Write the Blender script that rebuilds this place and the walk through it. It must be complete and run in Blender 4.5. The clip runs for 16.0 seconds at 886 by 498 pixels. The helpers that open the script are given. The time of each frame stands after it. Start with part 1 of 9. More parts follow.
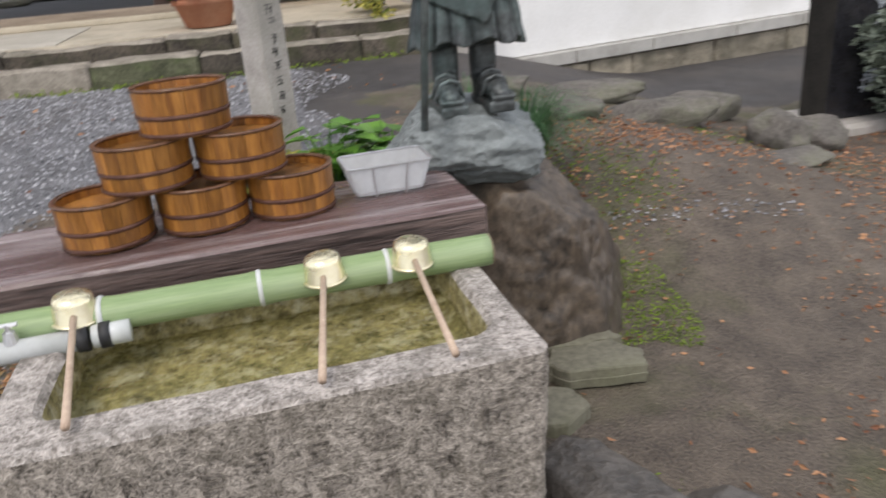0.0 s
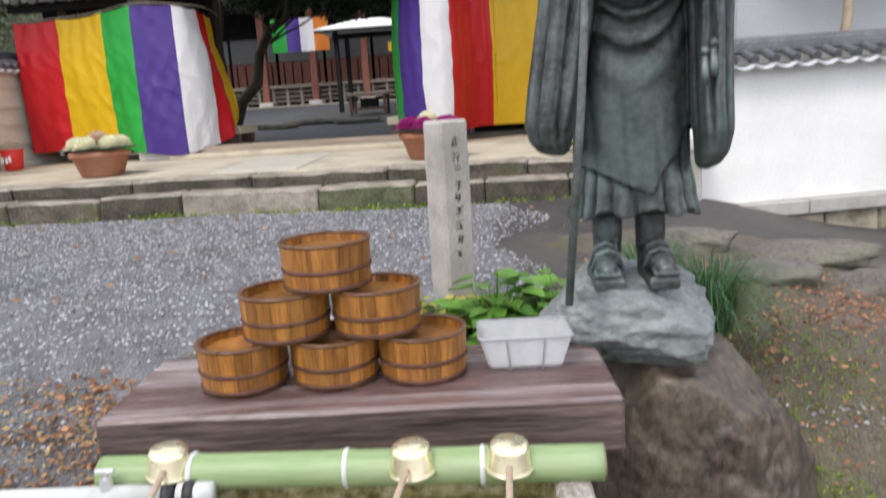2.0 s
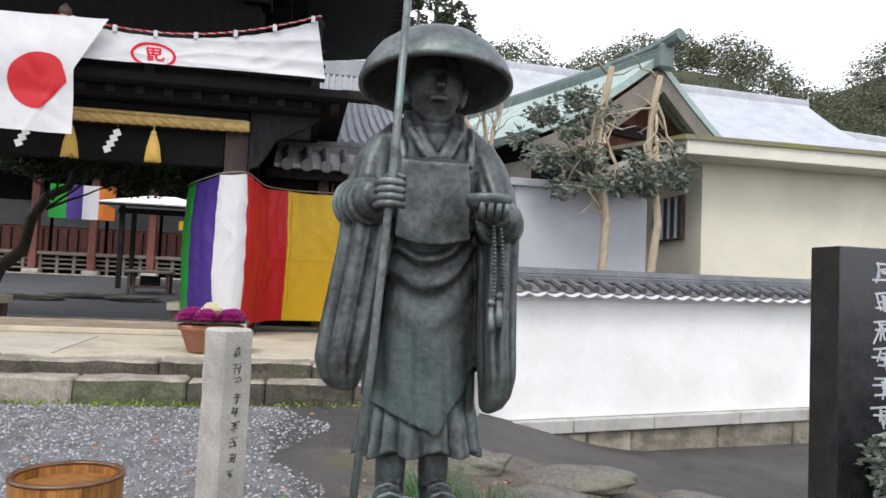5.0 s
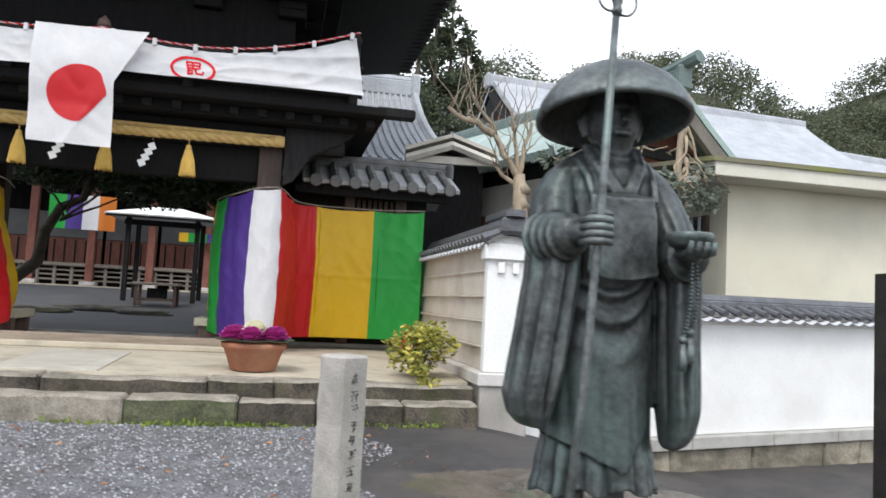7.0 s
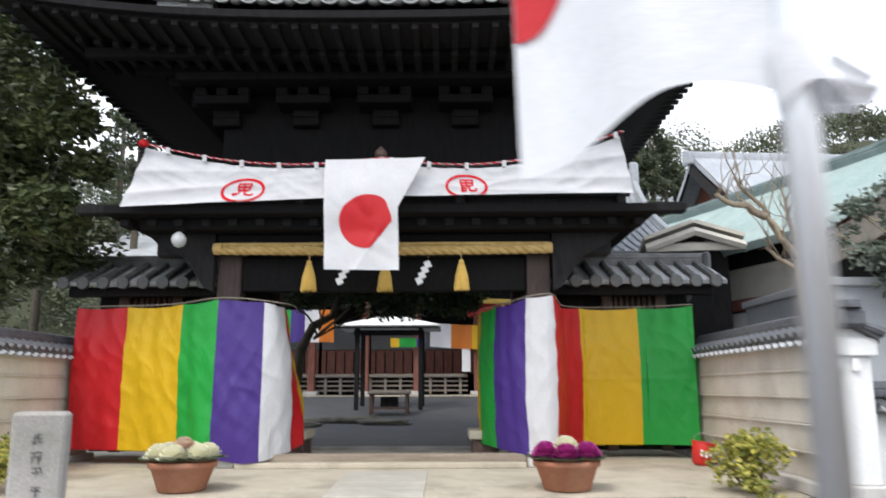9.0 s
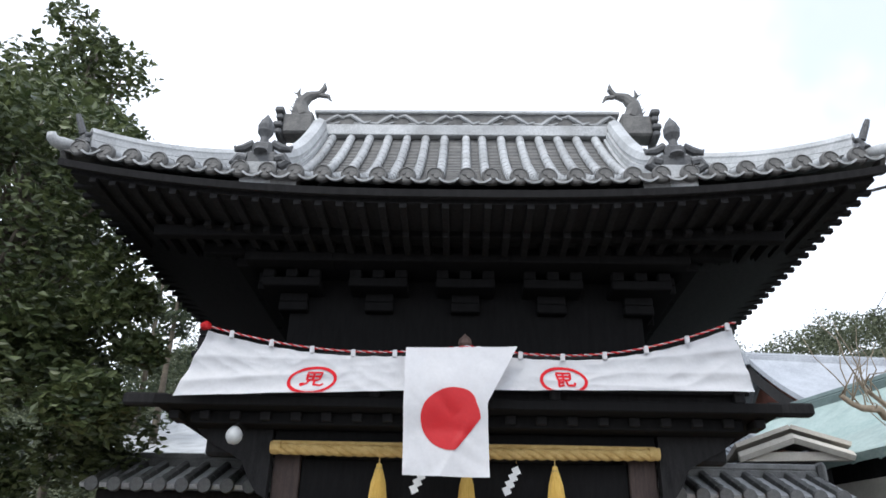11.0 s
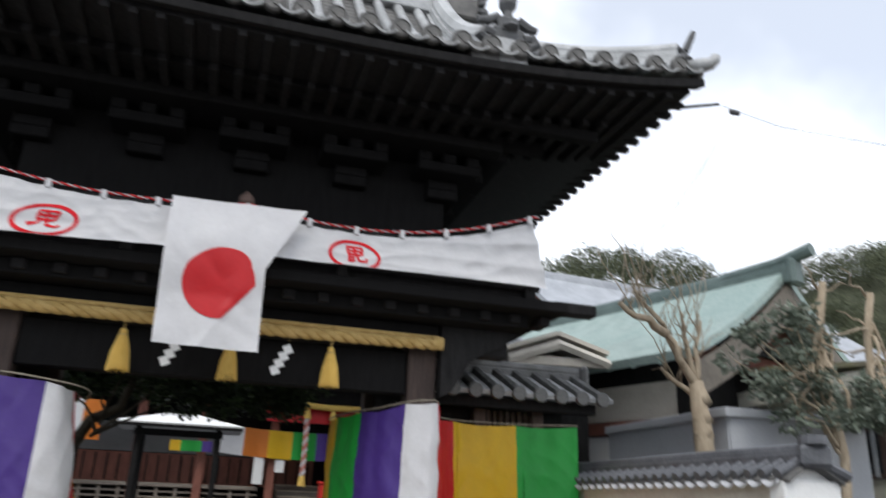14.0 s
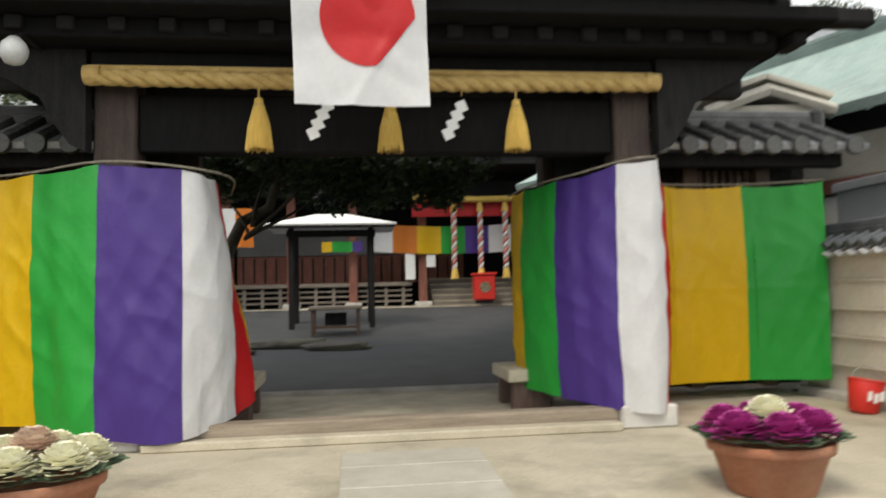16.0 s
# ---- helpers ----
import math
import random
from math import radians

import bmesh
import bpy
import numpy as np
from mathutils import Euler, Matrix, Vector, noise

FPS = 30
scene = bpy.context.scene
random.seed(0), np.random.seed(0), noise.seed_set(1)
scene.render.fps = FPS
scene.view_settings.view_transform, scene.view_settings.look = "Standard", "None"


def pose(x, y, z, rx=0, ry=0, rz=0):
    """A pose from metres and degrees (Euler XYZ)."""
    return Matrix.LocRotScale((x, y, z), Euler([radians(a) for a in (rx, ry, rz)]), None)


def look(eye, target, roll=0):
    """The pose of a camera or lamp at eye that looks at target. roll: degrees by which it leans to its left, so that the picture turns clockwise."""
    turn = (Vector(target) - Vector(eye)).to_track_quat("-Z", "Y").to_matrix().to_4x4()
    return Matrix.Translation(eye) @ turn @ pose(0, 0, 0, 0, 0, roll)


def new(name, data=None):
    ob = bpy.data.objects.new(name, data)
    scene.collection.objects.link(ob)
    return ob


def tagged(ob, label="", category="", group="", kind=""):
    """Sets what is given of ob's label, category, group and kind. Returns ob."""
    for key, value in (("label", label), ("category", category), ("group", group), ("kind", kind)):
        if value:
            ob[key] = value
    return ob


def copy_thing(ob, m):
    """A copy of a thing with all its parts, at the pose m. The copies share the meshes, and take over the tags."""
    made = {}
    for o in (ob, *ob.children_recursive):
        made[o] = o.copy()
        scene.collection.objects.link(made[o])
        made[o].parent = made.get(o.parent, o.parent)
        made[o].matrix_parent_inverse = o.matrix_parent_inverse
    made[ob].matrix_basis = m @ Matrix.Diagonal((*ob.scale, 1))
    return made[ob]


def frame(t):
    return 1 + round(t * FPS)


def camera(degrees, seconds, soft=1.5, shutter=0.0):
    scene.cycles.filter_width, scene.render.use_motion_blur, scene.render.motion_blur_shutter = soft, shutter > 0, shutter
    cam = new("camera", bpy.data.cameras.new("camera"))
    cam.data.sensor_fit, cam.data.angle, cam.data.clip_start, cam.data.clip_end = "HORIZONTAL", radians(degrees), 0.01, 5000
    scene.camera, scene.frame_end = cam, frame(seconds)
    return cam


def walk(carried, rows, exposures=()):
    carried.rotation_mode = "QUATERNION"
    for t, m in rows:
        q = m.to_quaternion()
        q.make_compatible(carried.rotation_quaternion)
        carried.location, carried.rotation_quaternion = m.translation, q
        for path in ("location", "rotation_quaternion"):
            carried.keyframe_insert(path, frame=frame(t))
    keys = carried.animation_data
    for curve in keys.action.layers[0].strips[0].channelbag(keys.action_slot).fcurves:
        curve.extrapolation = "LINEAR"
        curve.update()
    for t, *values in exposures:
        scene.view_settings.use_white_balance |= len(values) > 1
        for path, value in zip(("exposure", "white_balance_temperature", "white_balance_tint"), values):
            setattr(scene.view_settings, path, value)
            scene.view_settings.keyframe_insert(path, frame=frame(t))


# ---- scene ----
cam = camera(62.0, 16.0, soft=1.55, shutter=0.5)
PATH = [
    (0, (0.174, 0.089, 1.463), (0.545, 1.907, 0.718), -4.9),
    (0.5, (0.213, 0.228, 1.43), (0.373, 2.044, 0.607), -3.0),
    (1, (0.27, 0.252, 1.447), (0.248, 2.054, 0.581), -2.1),
    (1.5, (0.354, 0.258, 1.486), (0.143, 2.126, 0.803), -3.9),
    (2, (0.443, 0.24, 1.553), (0.253, 2.191, 1.156), -3.6),
    (2.5, (0.451, 0.251, 1.584), (0.287, 2.227, 1.322), -2.3),
    (3, (0.442, 0.284, 1.615), (0.299, 2.27, 1.436), -1.1),
    (3.5, (0.46, 0.296, 1.648), (0.434, 2.295, 1.596), -0.0),
    (4, (0.465, 0.294, 1.666), (0.613, 2.288, 1.707), 1.3),
    (4.5, (0.463, 0.286, 1.669), (0.803, 2.255, 1.758), 1.8),
    (7, (-0.151, 0.439, 1.707), (0.278, 2.387, 1.852), 3.0),
    (7.5, (-0.408, 0.417, 1.755), (-0.077, 2.372, 2.018), 1.8),
    (8, (-0.713, 0.323, 1.785), (-0.466, 2.288, 2.058), 2.3),
    (8.5, (-0.972, 0.441, 1.804), (-0.858, 2.422, 2.057), 2.6),
    (9, (-1.379, 0.752, 1.879), (-1.389, 2.717, 2.249), -0.2),
    (9.5, (-1.726, 1.017, 1.967), (-1.789, 2.973, 2.38), 1.2),
    (10, (-1.916, 1.305, 2.042), (-2.008, 3.192, 2.701), 0.9),
    (12.5, (-2.262, 1.688, 1.997), (-2.231, 3.456, 2.933), 1.9),
    (13, (-2.187, 1.874, 1.994), (-2.145, 3.675, 2.861), 1.9),
    (13.5, (-2.124, 2.116, 2.004), (-1.936, 3.952, 2.776), 2.9),
    (14, (-2.14, 2.461, 2.018), (-1.602, 4.273, 2.674), 2.2),
    (14.5, (-2.188, 2.813, 1.942), (-1.461, 4.605, 2.452), -2.1),
    (15, (-2.198, 3.21, 1.912), (-1.645, 5.095, 2.287), -0.9),
    (15.5, (-2.316, 3.636, 1.946), (-1.92, 5.578, 2.21), 1.0),
    (16, (-2.342, 4.07, 1.996), (-2.095, 6.051, 2.114), -1.3),
]
walk(cam, [(t, look(eye, target, roll)) for t, eye, target, roll in PATH],
     exposures=[(0, 0.28, 6700, 13), (1, 0.40, 6600, 13), (1.5, 0.54, 6600, 13), (2.5, 0.70, 6600, 12), (4.5, 0.63, 6550, 12), (7, 0.58, 6450, 10), (9.5, 0.66, 6400, 10), (10, 0.78, 6200, 10), (12.5, -0.24, 6200, 10), (13, -0.05, 6300, 10), (13.5, 0.06, 6350, 10), (14.5, 0.20, 6550, 10), (15.5, 0.33, 6850, 9), (16, 0.42, 7200, 6)])


# ---- light: a bright, thinly clouded winter sky ----
world = bpy.data.worlds.new("sky")
scene.world = world
world.use_nodes = True
wn, wl = world.node_tree.nodes, world.node_tree.links
wn.clear()
w_out = wn.new("ShaderNodeOutputWorld")
w_bg = wn.new("ShaderNodeBackground")
w_sky = wn.new("ShaderNodeTexSky")
w_sky.sky_type = "NISHITA"
w_sky.sun_disc = False
w_sky.sun_elevation, w_sky.sun_rotation = radians(53), radians(210)
w_tc = wn.new("ShaderNodeTexCoord")
w_noise = wn.new("ShaderNodeTexNoise")
w_noise.inputs["Scale"].default_value = 1.6
w_noise.inputs["Detail"].default_value = 5.0
w_noise.inputs["Roughness"].default_value = 0.55
w_ramp = wn.new("ShaderNodeValToRGB")
w_ramp.color_ramp.elements[0].position, w_ramp.color_ramp.elements[1].position = 0.36, 0.56
w_ramp.color_ramp.elements[0].color = (0.48, 0.48, 0.48, 1)
w_ramp.color_ramp.interpolation = "EASE"
w_mix = wn.new("ShaderNodeMix")
w_mix.data_type = "RGBA"
w_mix.inputs[7].default_value = (9.4, 9.8, 10.5, 1)
wl.new(w_tc.outputs["Generated"], w_noise.inputs["Vector"])
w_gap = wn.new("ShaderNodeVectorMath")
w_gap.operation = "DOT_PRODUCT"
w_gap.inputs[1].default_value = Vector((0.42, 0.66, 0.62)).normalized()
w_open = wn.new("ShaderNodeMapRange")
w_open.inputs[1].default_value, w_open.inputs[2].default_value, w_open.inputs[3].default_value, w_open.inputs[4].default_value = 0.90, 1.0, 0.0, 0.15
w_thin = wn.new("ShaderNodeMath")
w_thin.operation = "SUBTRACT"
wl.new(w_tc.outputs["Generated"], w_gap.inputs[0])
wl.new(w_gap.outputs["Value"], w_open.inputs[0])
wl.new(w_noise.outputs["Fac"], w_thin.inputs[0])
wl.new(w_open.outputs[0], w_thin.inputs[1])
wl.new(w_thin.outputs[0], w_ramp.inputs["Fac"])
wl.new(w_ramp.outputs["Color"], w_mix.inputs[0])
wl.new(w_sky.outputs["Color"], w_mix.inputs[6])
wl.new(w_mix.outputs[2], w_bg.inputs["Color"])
w_bg.inputs["Strength"].default_value = 0.135
wl.new(w_bg.outputs[0], w_out.inputs["Surface"])
sun = new("sun", bpy.data.lights.new("sun", "SUN"))
sun.data.energy, sun.data.angle, sun.data.color = 1.35, radians(20), (1.0, 0.95, 0.87)
sun.matrix_world = look((-7, -7.5, 18), (0, 4, 0))


# ---- materials ----
def mat(name, c1, c2, scale=8.0, rough=0.7, bump=0.2, metal=0.0, fine=60.0, stain=None, stain_scale=1.3, stain_amt=0.5,
        rough2=None, stretch=(1, 1, 1), coords="Object", vary=0.0, spec=0.5, lo=0.35, hi=0.65, bump_dist=0.01, trans=0.0):
    """A surface with two scales of mottling, an optional stain colour, fine relief and a change from piece to piece."""
    m = bpy.data.materials.new(name)
    m.use_nodes = True
    n, l = m.node_tree.nodes, m.node_tree.links
    b = n["Principled BSDF"]
    tc = n.new("ShaderNodeTexCoord")
    mp = n.new("ShaderNodeMapping")
    mp.inputs["Scale"].default_value = stretch
    l.new(tc.outputs[coords], mp.inputs["Vector"])
    vec = mp.outputs["Vector"]
    if vary:
        oi = n.new("ShaderNodeObjectInfo")
        off = n.new("ShaderNodeVectorMath")
        off.operation = "ADD"
        sc = n.new("ShaderNodeMath")
        sc.operation = "MULTIPLY"
        sc.inputs[1].default_value = 37.0
        l.new(oi.outputs["Random"], sc.inputs[0])
        l.new(vec, off.inputs[0])
        l.new(sc.outputs[0], off.inputs[1])
        vec = off.outputs[0]

    def tex(s, d=4.0, r=0.6):
        t = n.new("ShaderNodeTexNoise")
        t.inputs["Scale"].default_value, t.inputs["Detail"].default_value, t.inputs["Roughness"].default_value = s, d, r
        l.new(vec, t.inputs["Vector"])
        return t.outputs["Fac"]

    def ramp(sock, a, b_):
        r = n.new("ShaderNodeMapRange")
        r.inputs[1].default_value, r.inputs[2].default_value = a, b_
        l.new(sock, r.inputs[0])
        return r.outputs[0]

    def mixc(f, a, b_):
        x = n.new("ShaderNodeMix")
        x.data_type = "RGBA"
        for i, v in ((0, f), (6, a), (7, b_)):
            if isinstance(v, tuple):
                x.inputs[i].default_value = (*v, 1)
            elif isinstance(v, float):
                x.inputs[i].default_value = v
            else:
                l.new(v, x.inputs[i])
        return x.outputs[2]

    coarse, grain = tex(scale), tex(fine, 3.0)
    both = n.new("ShaderNodeMath")
    both.operation = "MULTIPLY_ADD"
    both.inputs[1].default_value = 0.45
    l.new(grain, both.inputs[0])
    half = n.new("ShaderNodeMath")
    half.operation = "MULTIPLY"
    half.inputs[1].default_value = 0.55
    l.new(coarse, half.inputs[0])
    l.new(half.outputs[0], both.inputs[2])
    col = mixc(ramp(both.outputs[0], lo, hi), c1, c2)
    if stain:
        f = n.new("ShaderNodeMath")
        f.operation = "MULTIPLY"
        f.inputs[1].default_value = stain_amt
        l.new(ramp(tex(stain_scale, 6.0, 0.65), 0.48, 0.66), f.inputs[0])
        col = mixc(f.outputs[0], col, stain)
    if vary:
        hsv = n.new("ShaderNodeHueSaturation")
        v = n.new("ShaderNodeMapRange")
        v.inputs[3].default_value, v.inputs[4].default_value = 1 - vary, 1 + vary
        l.new(oi.outputs["Random"], v.inputs[0])
        l.new(v.outputs[0], hsv.inputs["Value"])
        l.new(col, hsv.inputs["Color"])
        col = hsv.outputs[0]
    l.new(col, b.inputs["Base Color"])
    b.inputs["Metallic"].default_value = metal
    b.inputs["Specular IOR Level"].default_value = spec
    rr = n.new("ShaderNodeMapRange")
    rr.inputs[3].default_value, rr.inputs[4].default_value = rough, rough2 if rough2 is not None else min(1.0, rough + 0.15)
    l.new(coarse, rr.inputs[0])
    l.new(rr.outputs[0], b.inputs["Roughness"])
    if bump:
        bp = n.new("ShaderNodeBump")
        bp.inputs["Strength"].default_value, bp.inputs["Distance"].default_value = bump, bump_dist
        l.new(both.outputs[0], bp.inputs["Height"])
        l.new(bp.outputs[0], b.inputs["Normal"])
    if trans:
        tr = n.new("ShaderNodeBsdfTranslucent")
        l.new(col, tr.inputs["Color"])
        mx = n.new("ShaderNodeMixShader")
        mx.inputs[0].default_value = trans
        l.new(b.outputs[0], mx.inputs[1])
        l.new(tr.outputs[0], mx.inputs[2])
        l.new(mx.outputs[0], n["Material Output"].inputs["Surface"])
    return m


def ridge_shading(m, a, b, low, high):
    """Paints highlights on the ridges and shade in the hollows into the base colour."""
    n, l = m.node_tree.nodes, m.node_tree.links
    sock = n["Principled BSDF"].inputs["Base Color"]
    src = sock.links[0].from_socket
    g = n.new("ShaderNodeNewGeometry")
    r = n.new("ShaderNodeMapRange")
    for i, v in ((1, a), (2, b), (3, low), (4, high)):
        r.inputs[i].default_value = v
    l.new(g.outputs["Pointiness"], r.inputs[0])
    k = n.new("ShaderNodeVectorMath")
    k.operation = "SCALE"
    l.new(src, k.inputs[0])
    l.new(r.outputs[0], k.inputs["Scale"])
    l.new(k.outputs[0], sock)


M_CONCRETE = mat("worn_concrete", (0.40, 0.355, 0.27), (0.56, 0.50, 0.40), 2.5, 0.85, 0.25, fine=70, stain=(0.20, 0.18, 0.14), stain_scale=1.4, stain_amt=0.6)
M_STONE = mat("weathered_granite", (0.26, 0.24, 0.22), (0.48, 0.45, 0.42), 6.0, 0.85, 0.5, fine=120, stain=(0.12, 0.13, 0.09), stain_scale=3.0, stain_amt=0.6)
# Mossy stone, darkened further as shade on the kerbs' front faces.
M_KERB = mat("mossy_shaded_kerb_stone", (0.022, 0.019, 0.015), (0.135, 0.113, 0.087), 5.0, 0.85, 0.9, fine=45, stain=(0.055, 0.06, 0.025), stain_scale=3.5, stain_amt=0.75, vary=0.3, bump_dist=0.025)
M_PALE = mat("pale_granite", (0.45, 0.43, 0.41), (0.62, 0.60, 0.57), 5.0, 0.8, 0.3, fine=150, stain=(0.25, 0.24, 0.2), stain_amt=0.4)
M_ROCK = mat("dark_rock", (0.020, 0.016, 0.013), (0.16, 0.122, 0.088), 2.6, 0.38, 0.5, fine=30, stretch=(1.2, 1.2, 0.9), stain=(0.025, 0.022, 0.02), stain_scale=2.2, stain_amt=0.85, bump_dist=0.03)
M_BRONZE = mat("patinated_bronze", (0.017, 0.0185, 0.0185), (0.072, 0.079, 0.079), 9.0, 0.40, 0.45, metal=0.55, fine=45, stain=(0.075, 0.115, 0.108), stain_scale=3.0, stain_amt=0.5)
# Shade in the folds and light on the ridges go into the bronze colour.
ridge_shading(M_BRONZE, 0.46, 0.55, 0.4, 2.5)
M_DARKWOOD = mat("dark_aged_timber", (0.0125, 0.0122, 0.0125), (0.031, 0.0300, 0.0305), 4.0, 0.8, 0.3, fine=40, stretch=(6, 6, 1), spec=0.1)
M_TIMBER = mat("brown_timber", (0.06, 0.035, 0.028), (0.13, 0.085, 0.07), 4.0, 0.7, 0.3, fine=40, stretch=(6, 6, 1))
M_TILE = mat("grey_roof_tile", (0.28, 0.29, 0.295), (0.56, 0.57, 0.575), 5.0, 0.45, 0.25, fine=50, vary=0.12, stain=(0.09, 0.09, 0.085), stain_scale=2.5, stain_amt=0.5)
M_WHITE = mat("white_plaster", (0.70, 0.70, 0.69), (0.82, 0.82, 0.81), 1.5, 0.85, 0.1, fine=40, stain=(0.55, 0.54, 0.50), stain_scale=0.9, stain_amt=0.3)
M_CREAM = mat("weathered_cream_plaster", (0.50, 0.46, 0.39), (0.66, 0.62, 0.55), 2.0, 0.85, 0.2, fine=40, stain=(0.35, 0.31, 0.26), stain_scale=1.5, stain_amt=0.4)


def cloth(name, c, trans=0.25):
    d = tuple(v * 0.92 for v in c)
    return mat(name, d, c, 9.0, 0.42, 0.4, fine=34, coords="Object", spec=0.5, trans=trans, bump_dist=0.012)


C_WHITE = cloth("white_cotton", (0.80, 0.80, 0.82), 0.3)
C_RED = cloth("red_cotton", (0.62, 0.012, 0.018))
C_YELLOW = cloth("yellow_cotton", (0.80, 0.49, 0.008))
C_GREEN = cloth("green_cotton", (0.016, 0.38, 0.05))
C_PURPLE = cloth("purple_cotton", (0.072, 0.033, 0.25))
C_PINK = cloth("faded_red_cotton", (0.62, 0.22, 0.18))
C_ORANGE = cloth("orange_cotton", (0.7, 0.2, 0.02))


# ---- mesh helpers ----
def link(name, bm, material, parent=None, smooth=False):
    me = bpy.data.meshes.new(name)
    bm.to_mesh(me)
    bm.free()
    for x in (material if isinstance(material, (list, tuple)) else [material]):
        me.materials.append(x)
    if smooth:
        for p in me.polygons:
            p.use_smooth = True
    ob = new(name, me)
    if parent:
        ob.parent = parent
    return ob


def part(name, bm, material, parent, label="", smooth=False):
    ob = link(name, bm, material, parent, smooth)
    return tagged(ob, label) if label else ob


def empty(name, m=None):
    ob = new(name)
    ob.empty_display_size = 0.1
    if m is not None:
        ob.matrix_world = m
    return ob


def add_box(bm, x0, x1, y0, y1, z0, z1, bevel=0.0, m=None):
    r = bmesh.ops.create_cube(bm, size=1.0, matrix=Matrix.LocRotScale(((x0 + x1) / 2, (y0 + y1) / 2, (z0 + z1) / 2), None, (x1 - x0, y1 - y0, z1 - z0)))
    if bevel:
        es = list({e for v in r["verts"] for e in v.link_edges})
        g = bmesh.ops.bevel(bm, geom=es, offset=bevel, segments=1, affect="EDGES", profile=0.5)
        vs = g["verts"]
        allv = list({v for f in g["faces"] for v in f.verts} | {v for v in vs if v.is_valid})
    else:
        allv = r["verts"]
    if m is not None:
        bmesh.ops.transform(bm, matrix=m, verts=allv)
    return allv


def box(x0, x1, y0, y1, z0, z1, bevel=0.0):
    bm = bmesh.new()
    add_box(bm, x0, x1, y0, y1, z0, z1, bevel)
    return bm


def add_tube(bm, pts, radii, seg=10, caps=True):
    """A round sweep through pts, with a radius at each of them."""
    rings = []
    pts = [Vector(p) for p in pts]
    prev = None
    for i, p in enumerate(pts):
        d = (pts[min(i + 1, len(pts) - 1)] - pts[max(i - 1, 0)]).normalized()
        ref = prev if prev is not None else (Vector((0, 0, 1)) if abs(d.z) < 0.9 else Vector((1, 0, 0)))
        a = (ref - d * ref.dot(d)).normalized()
        prev = a
        b = d.cross(a)
        r = radii[i] if isinstance(radii, (list, tuple)) else radii
        rings.append([bm.verts.new(p + (a * math.cos(2 * math.pi * k / seg) + b * math.sin(2 * math.pi * k / seg)) * r) for k in range(seg)])
    for r0, r1 in zip(rings, rings[1:]):
        for k in range(seg):
            bm.faces.new((r0[k], r0[(k + 1) % seg], r1[(k + 1) % seg], r1[k]))
    if caps:
        bm.faces.new(rings[0][::-1])
        bm.faces.new(rings[-1])


def tube(pts, radii, seg=10):
    bm = bmesh.new()
    add_tube(bm, pts, radii, seg)
    return bm


def add_lathe(bm, prof, seg=24, centre=(0, 0, 0), squash=1.0, caps=True):
    """A turned shape from (radius, height) pairs."""
    cx, cy, cz = centre
    rings = [[bm.verts.new((cx + r * math.cos(2 * math.pi * k / seg), cy + squash * r * math.sin(2 * math.pi * k / seg), cz + z)) for k in range(seg)] for r, z in prof]
    for r0, r1 in zip(rings, rings[1:]):
        for k in range(seg):
            bm.faces.new((r0[k], r0[(k + 1) % seg], r1[(k + 1) % seg], r1[k]))
    if caps:
        bm.faces.new(rings[0][::-1])
        bm.faces.new(rings[-1])


def lathe(prof, seg=24, squash=1.0):
    bm = bmesh.new()
    add_lathe(bm, prof, seg, squash=squash)
    return bm


def sheet(f, nu, nv, thick=0.0):
    """A surface f(u, v) over the unit square; thick pushes a second skin out along the normals."""
    bm = bmesh.new()
    g = [[bm.verts.new(f(i / nu, j / nv)) for j in range(nv + 1)] for i in range(nu + 1)]
    for i in range(nu):
        for j in range(nv):
            bm.faces.new((g[i][j], g[i + 1][j], g[i + 1][j + 1], g[i][j + 1]))
    if thick:
        bmesh.ops.recalc_face_normals(bm, faces=bm.faces)
        bmesh.ops.solidify(bm, geom=bm.faces[:], thickness=thick)
    return bm


def rock(sx, sy, sz, seed, sub=3, rough=0.22, freq=1.6, flat=0.0):
    """An uneven boulder standing on z = 0."""
    bm = bmesh.new()
    bmesh.ops.create_icosphere(bm, subdivisions=sub, radius=1.0)
    o = Vector((seed * 7.3, seed * 3.1, seed * 1.7))
    for v in bm.verts:
        p = v.co.copy()
        k = 1 + rough * noise.fractal(p * freq + o, 1.0, 2.0, 3) + 0.6 * rough * abs(noise.noise(p * 0.9 + o))
        # facets: clip against a few planes
        for q in range(9):
            d = Vector((noise.noise(o + Vector((q * 3.7, 0.3, 0))), noise.noise(o + Vector((0.4, q * 2.9, 3))), noise.noise(o + Vector((5, 0.7, q * 4.1))))).normalized()
            lim = 0.80 + 0.12 * noise.noise(o + Vector((q, q, 1)))
            if p.dot(d) > 0.05:
                k = min(k, lim / p.dot(d) + 0.04 * noise.noise(p * 5 + o))
        k += 0.045 * noise.fractal(p * 4 + o, 1.0, 2.0, 4) + 0.03 * noise.noise(Vector((p.x * 7, p.y * 7, p.z * 1.5)) + o)
        p = p * k
        v.co = (p.x * sx, p.y * sy, max(p.z, -0.55 + flat) * sz)
    low = min(v.co.z for v in bm.verts)
    for v in bm.verts:
        v.co.z -= low
    return bm


def smooth01(a, b, x):
    t = min(1.0, max(0.0, (x - a) / (b - a)))
    return t * t * (3 - 2 * t)


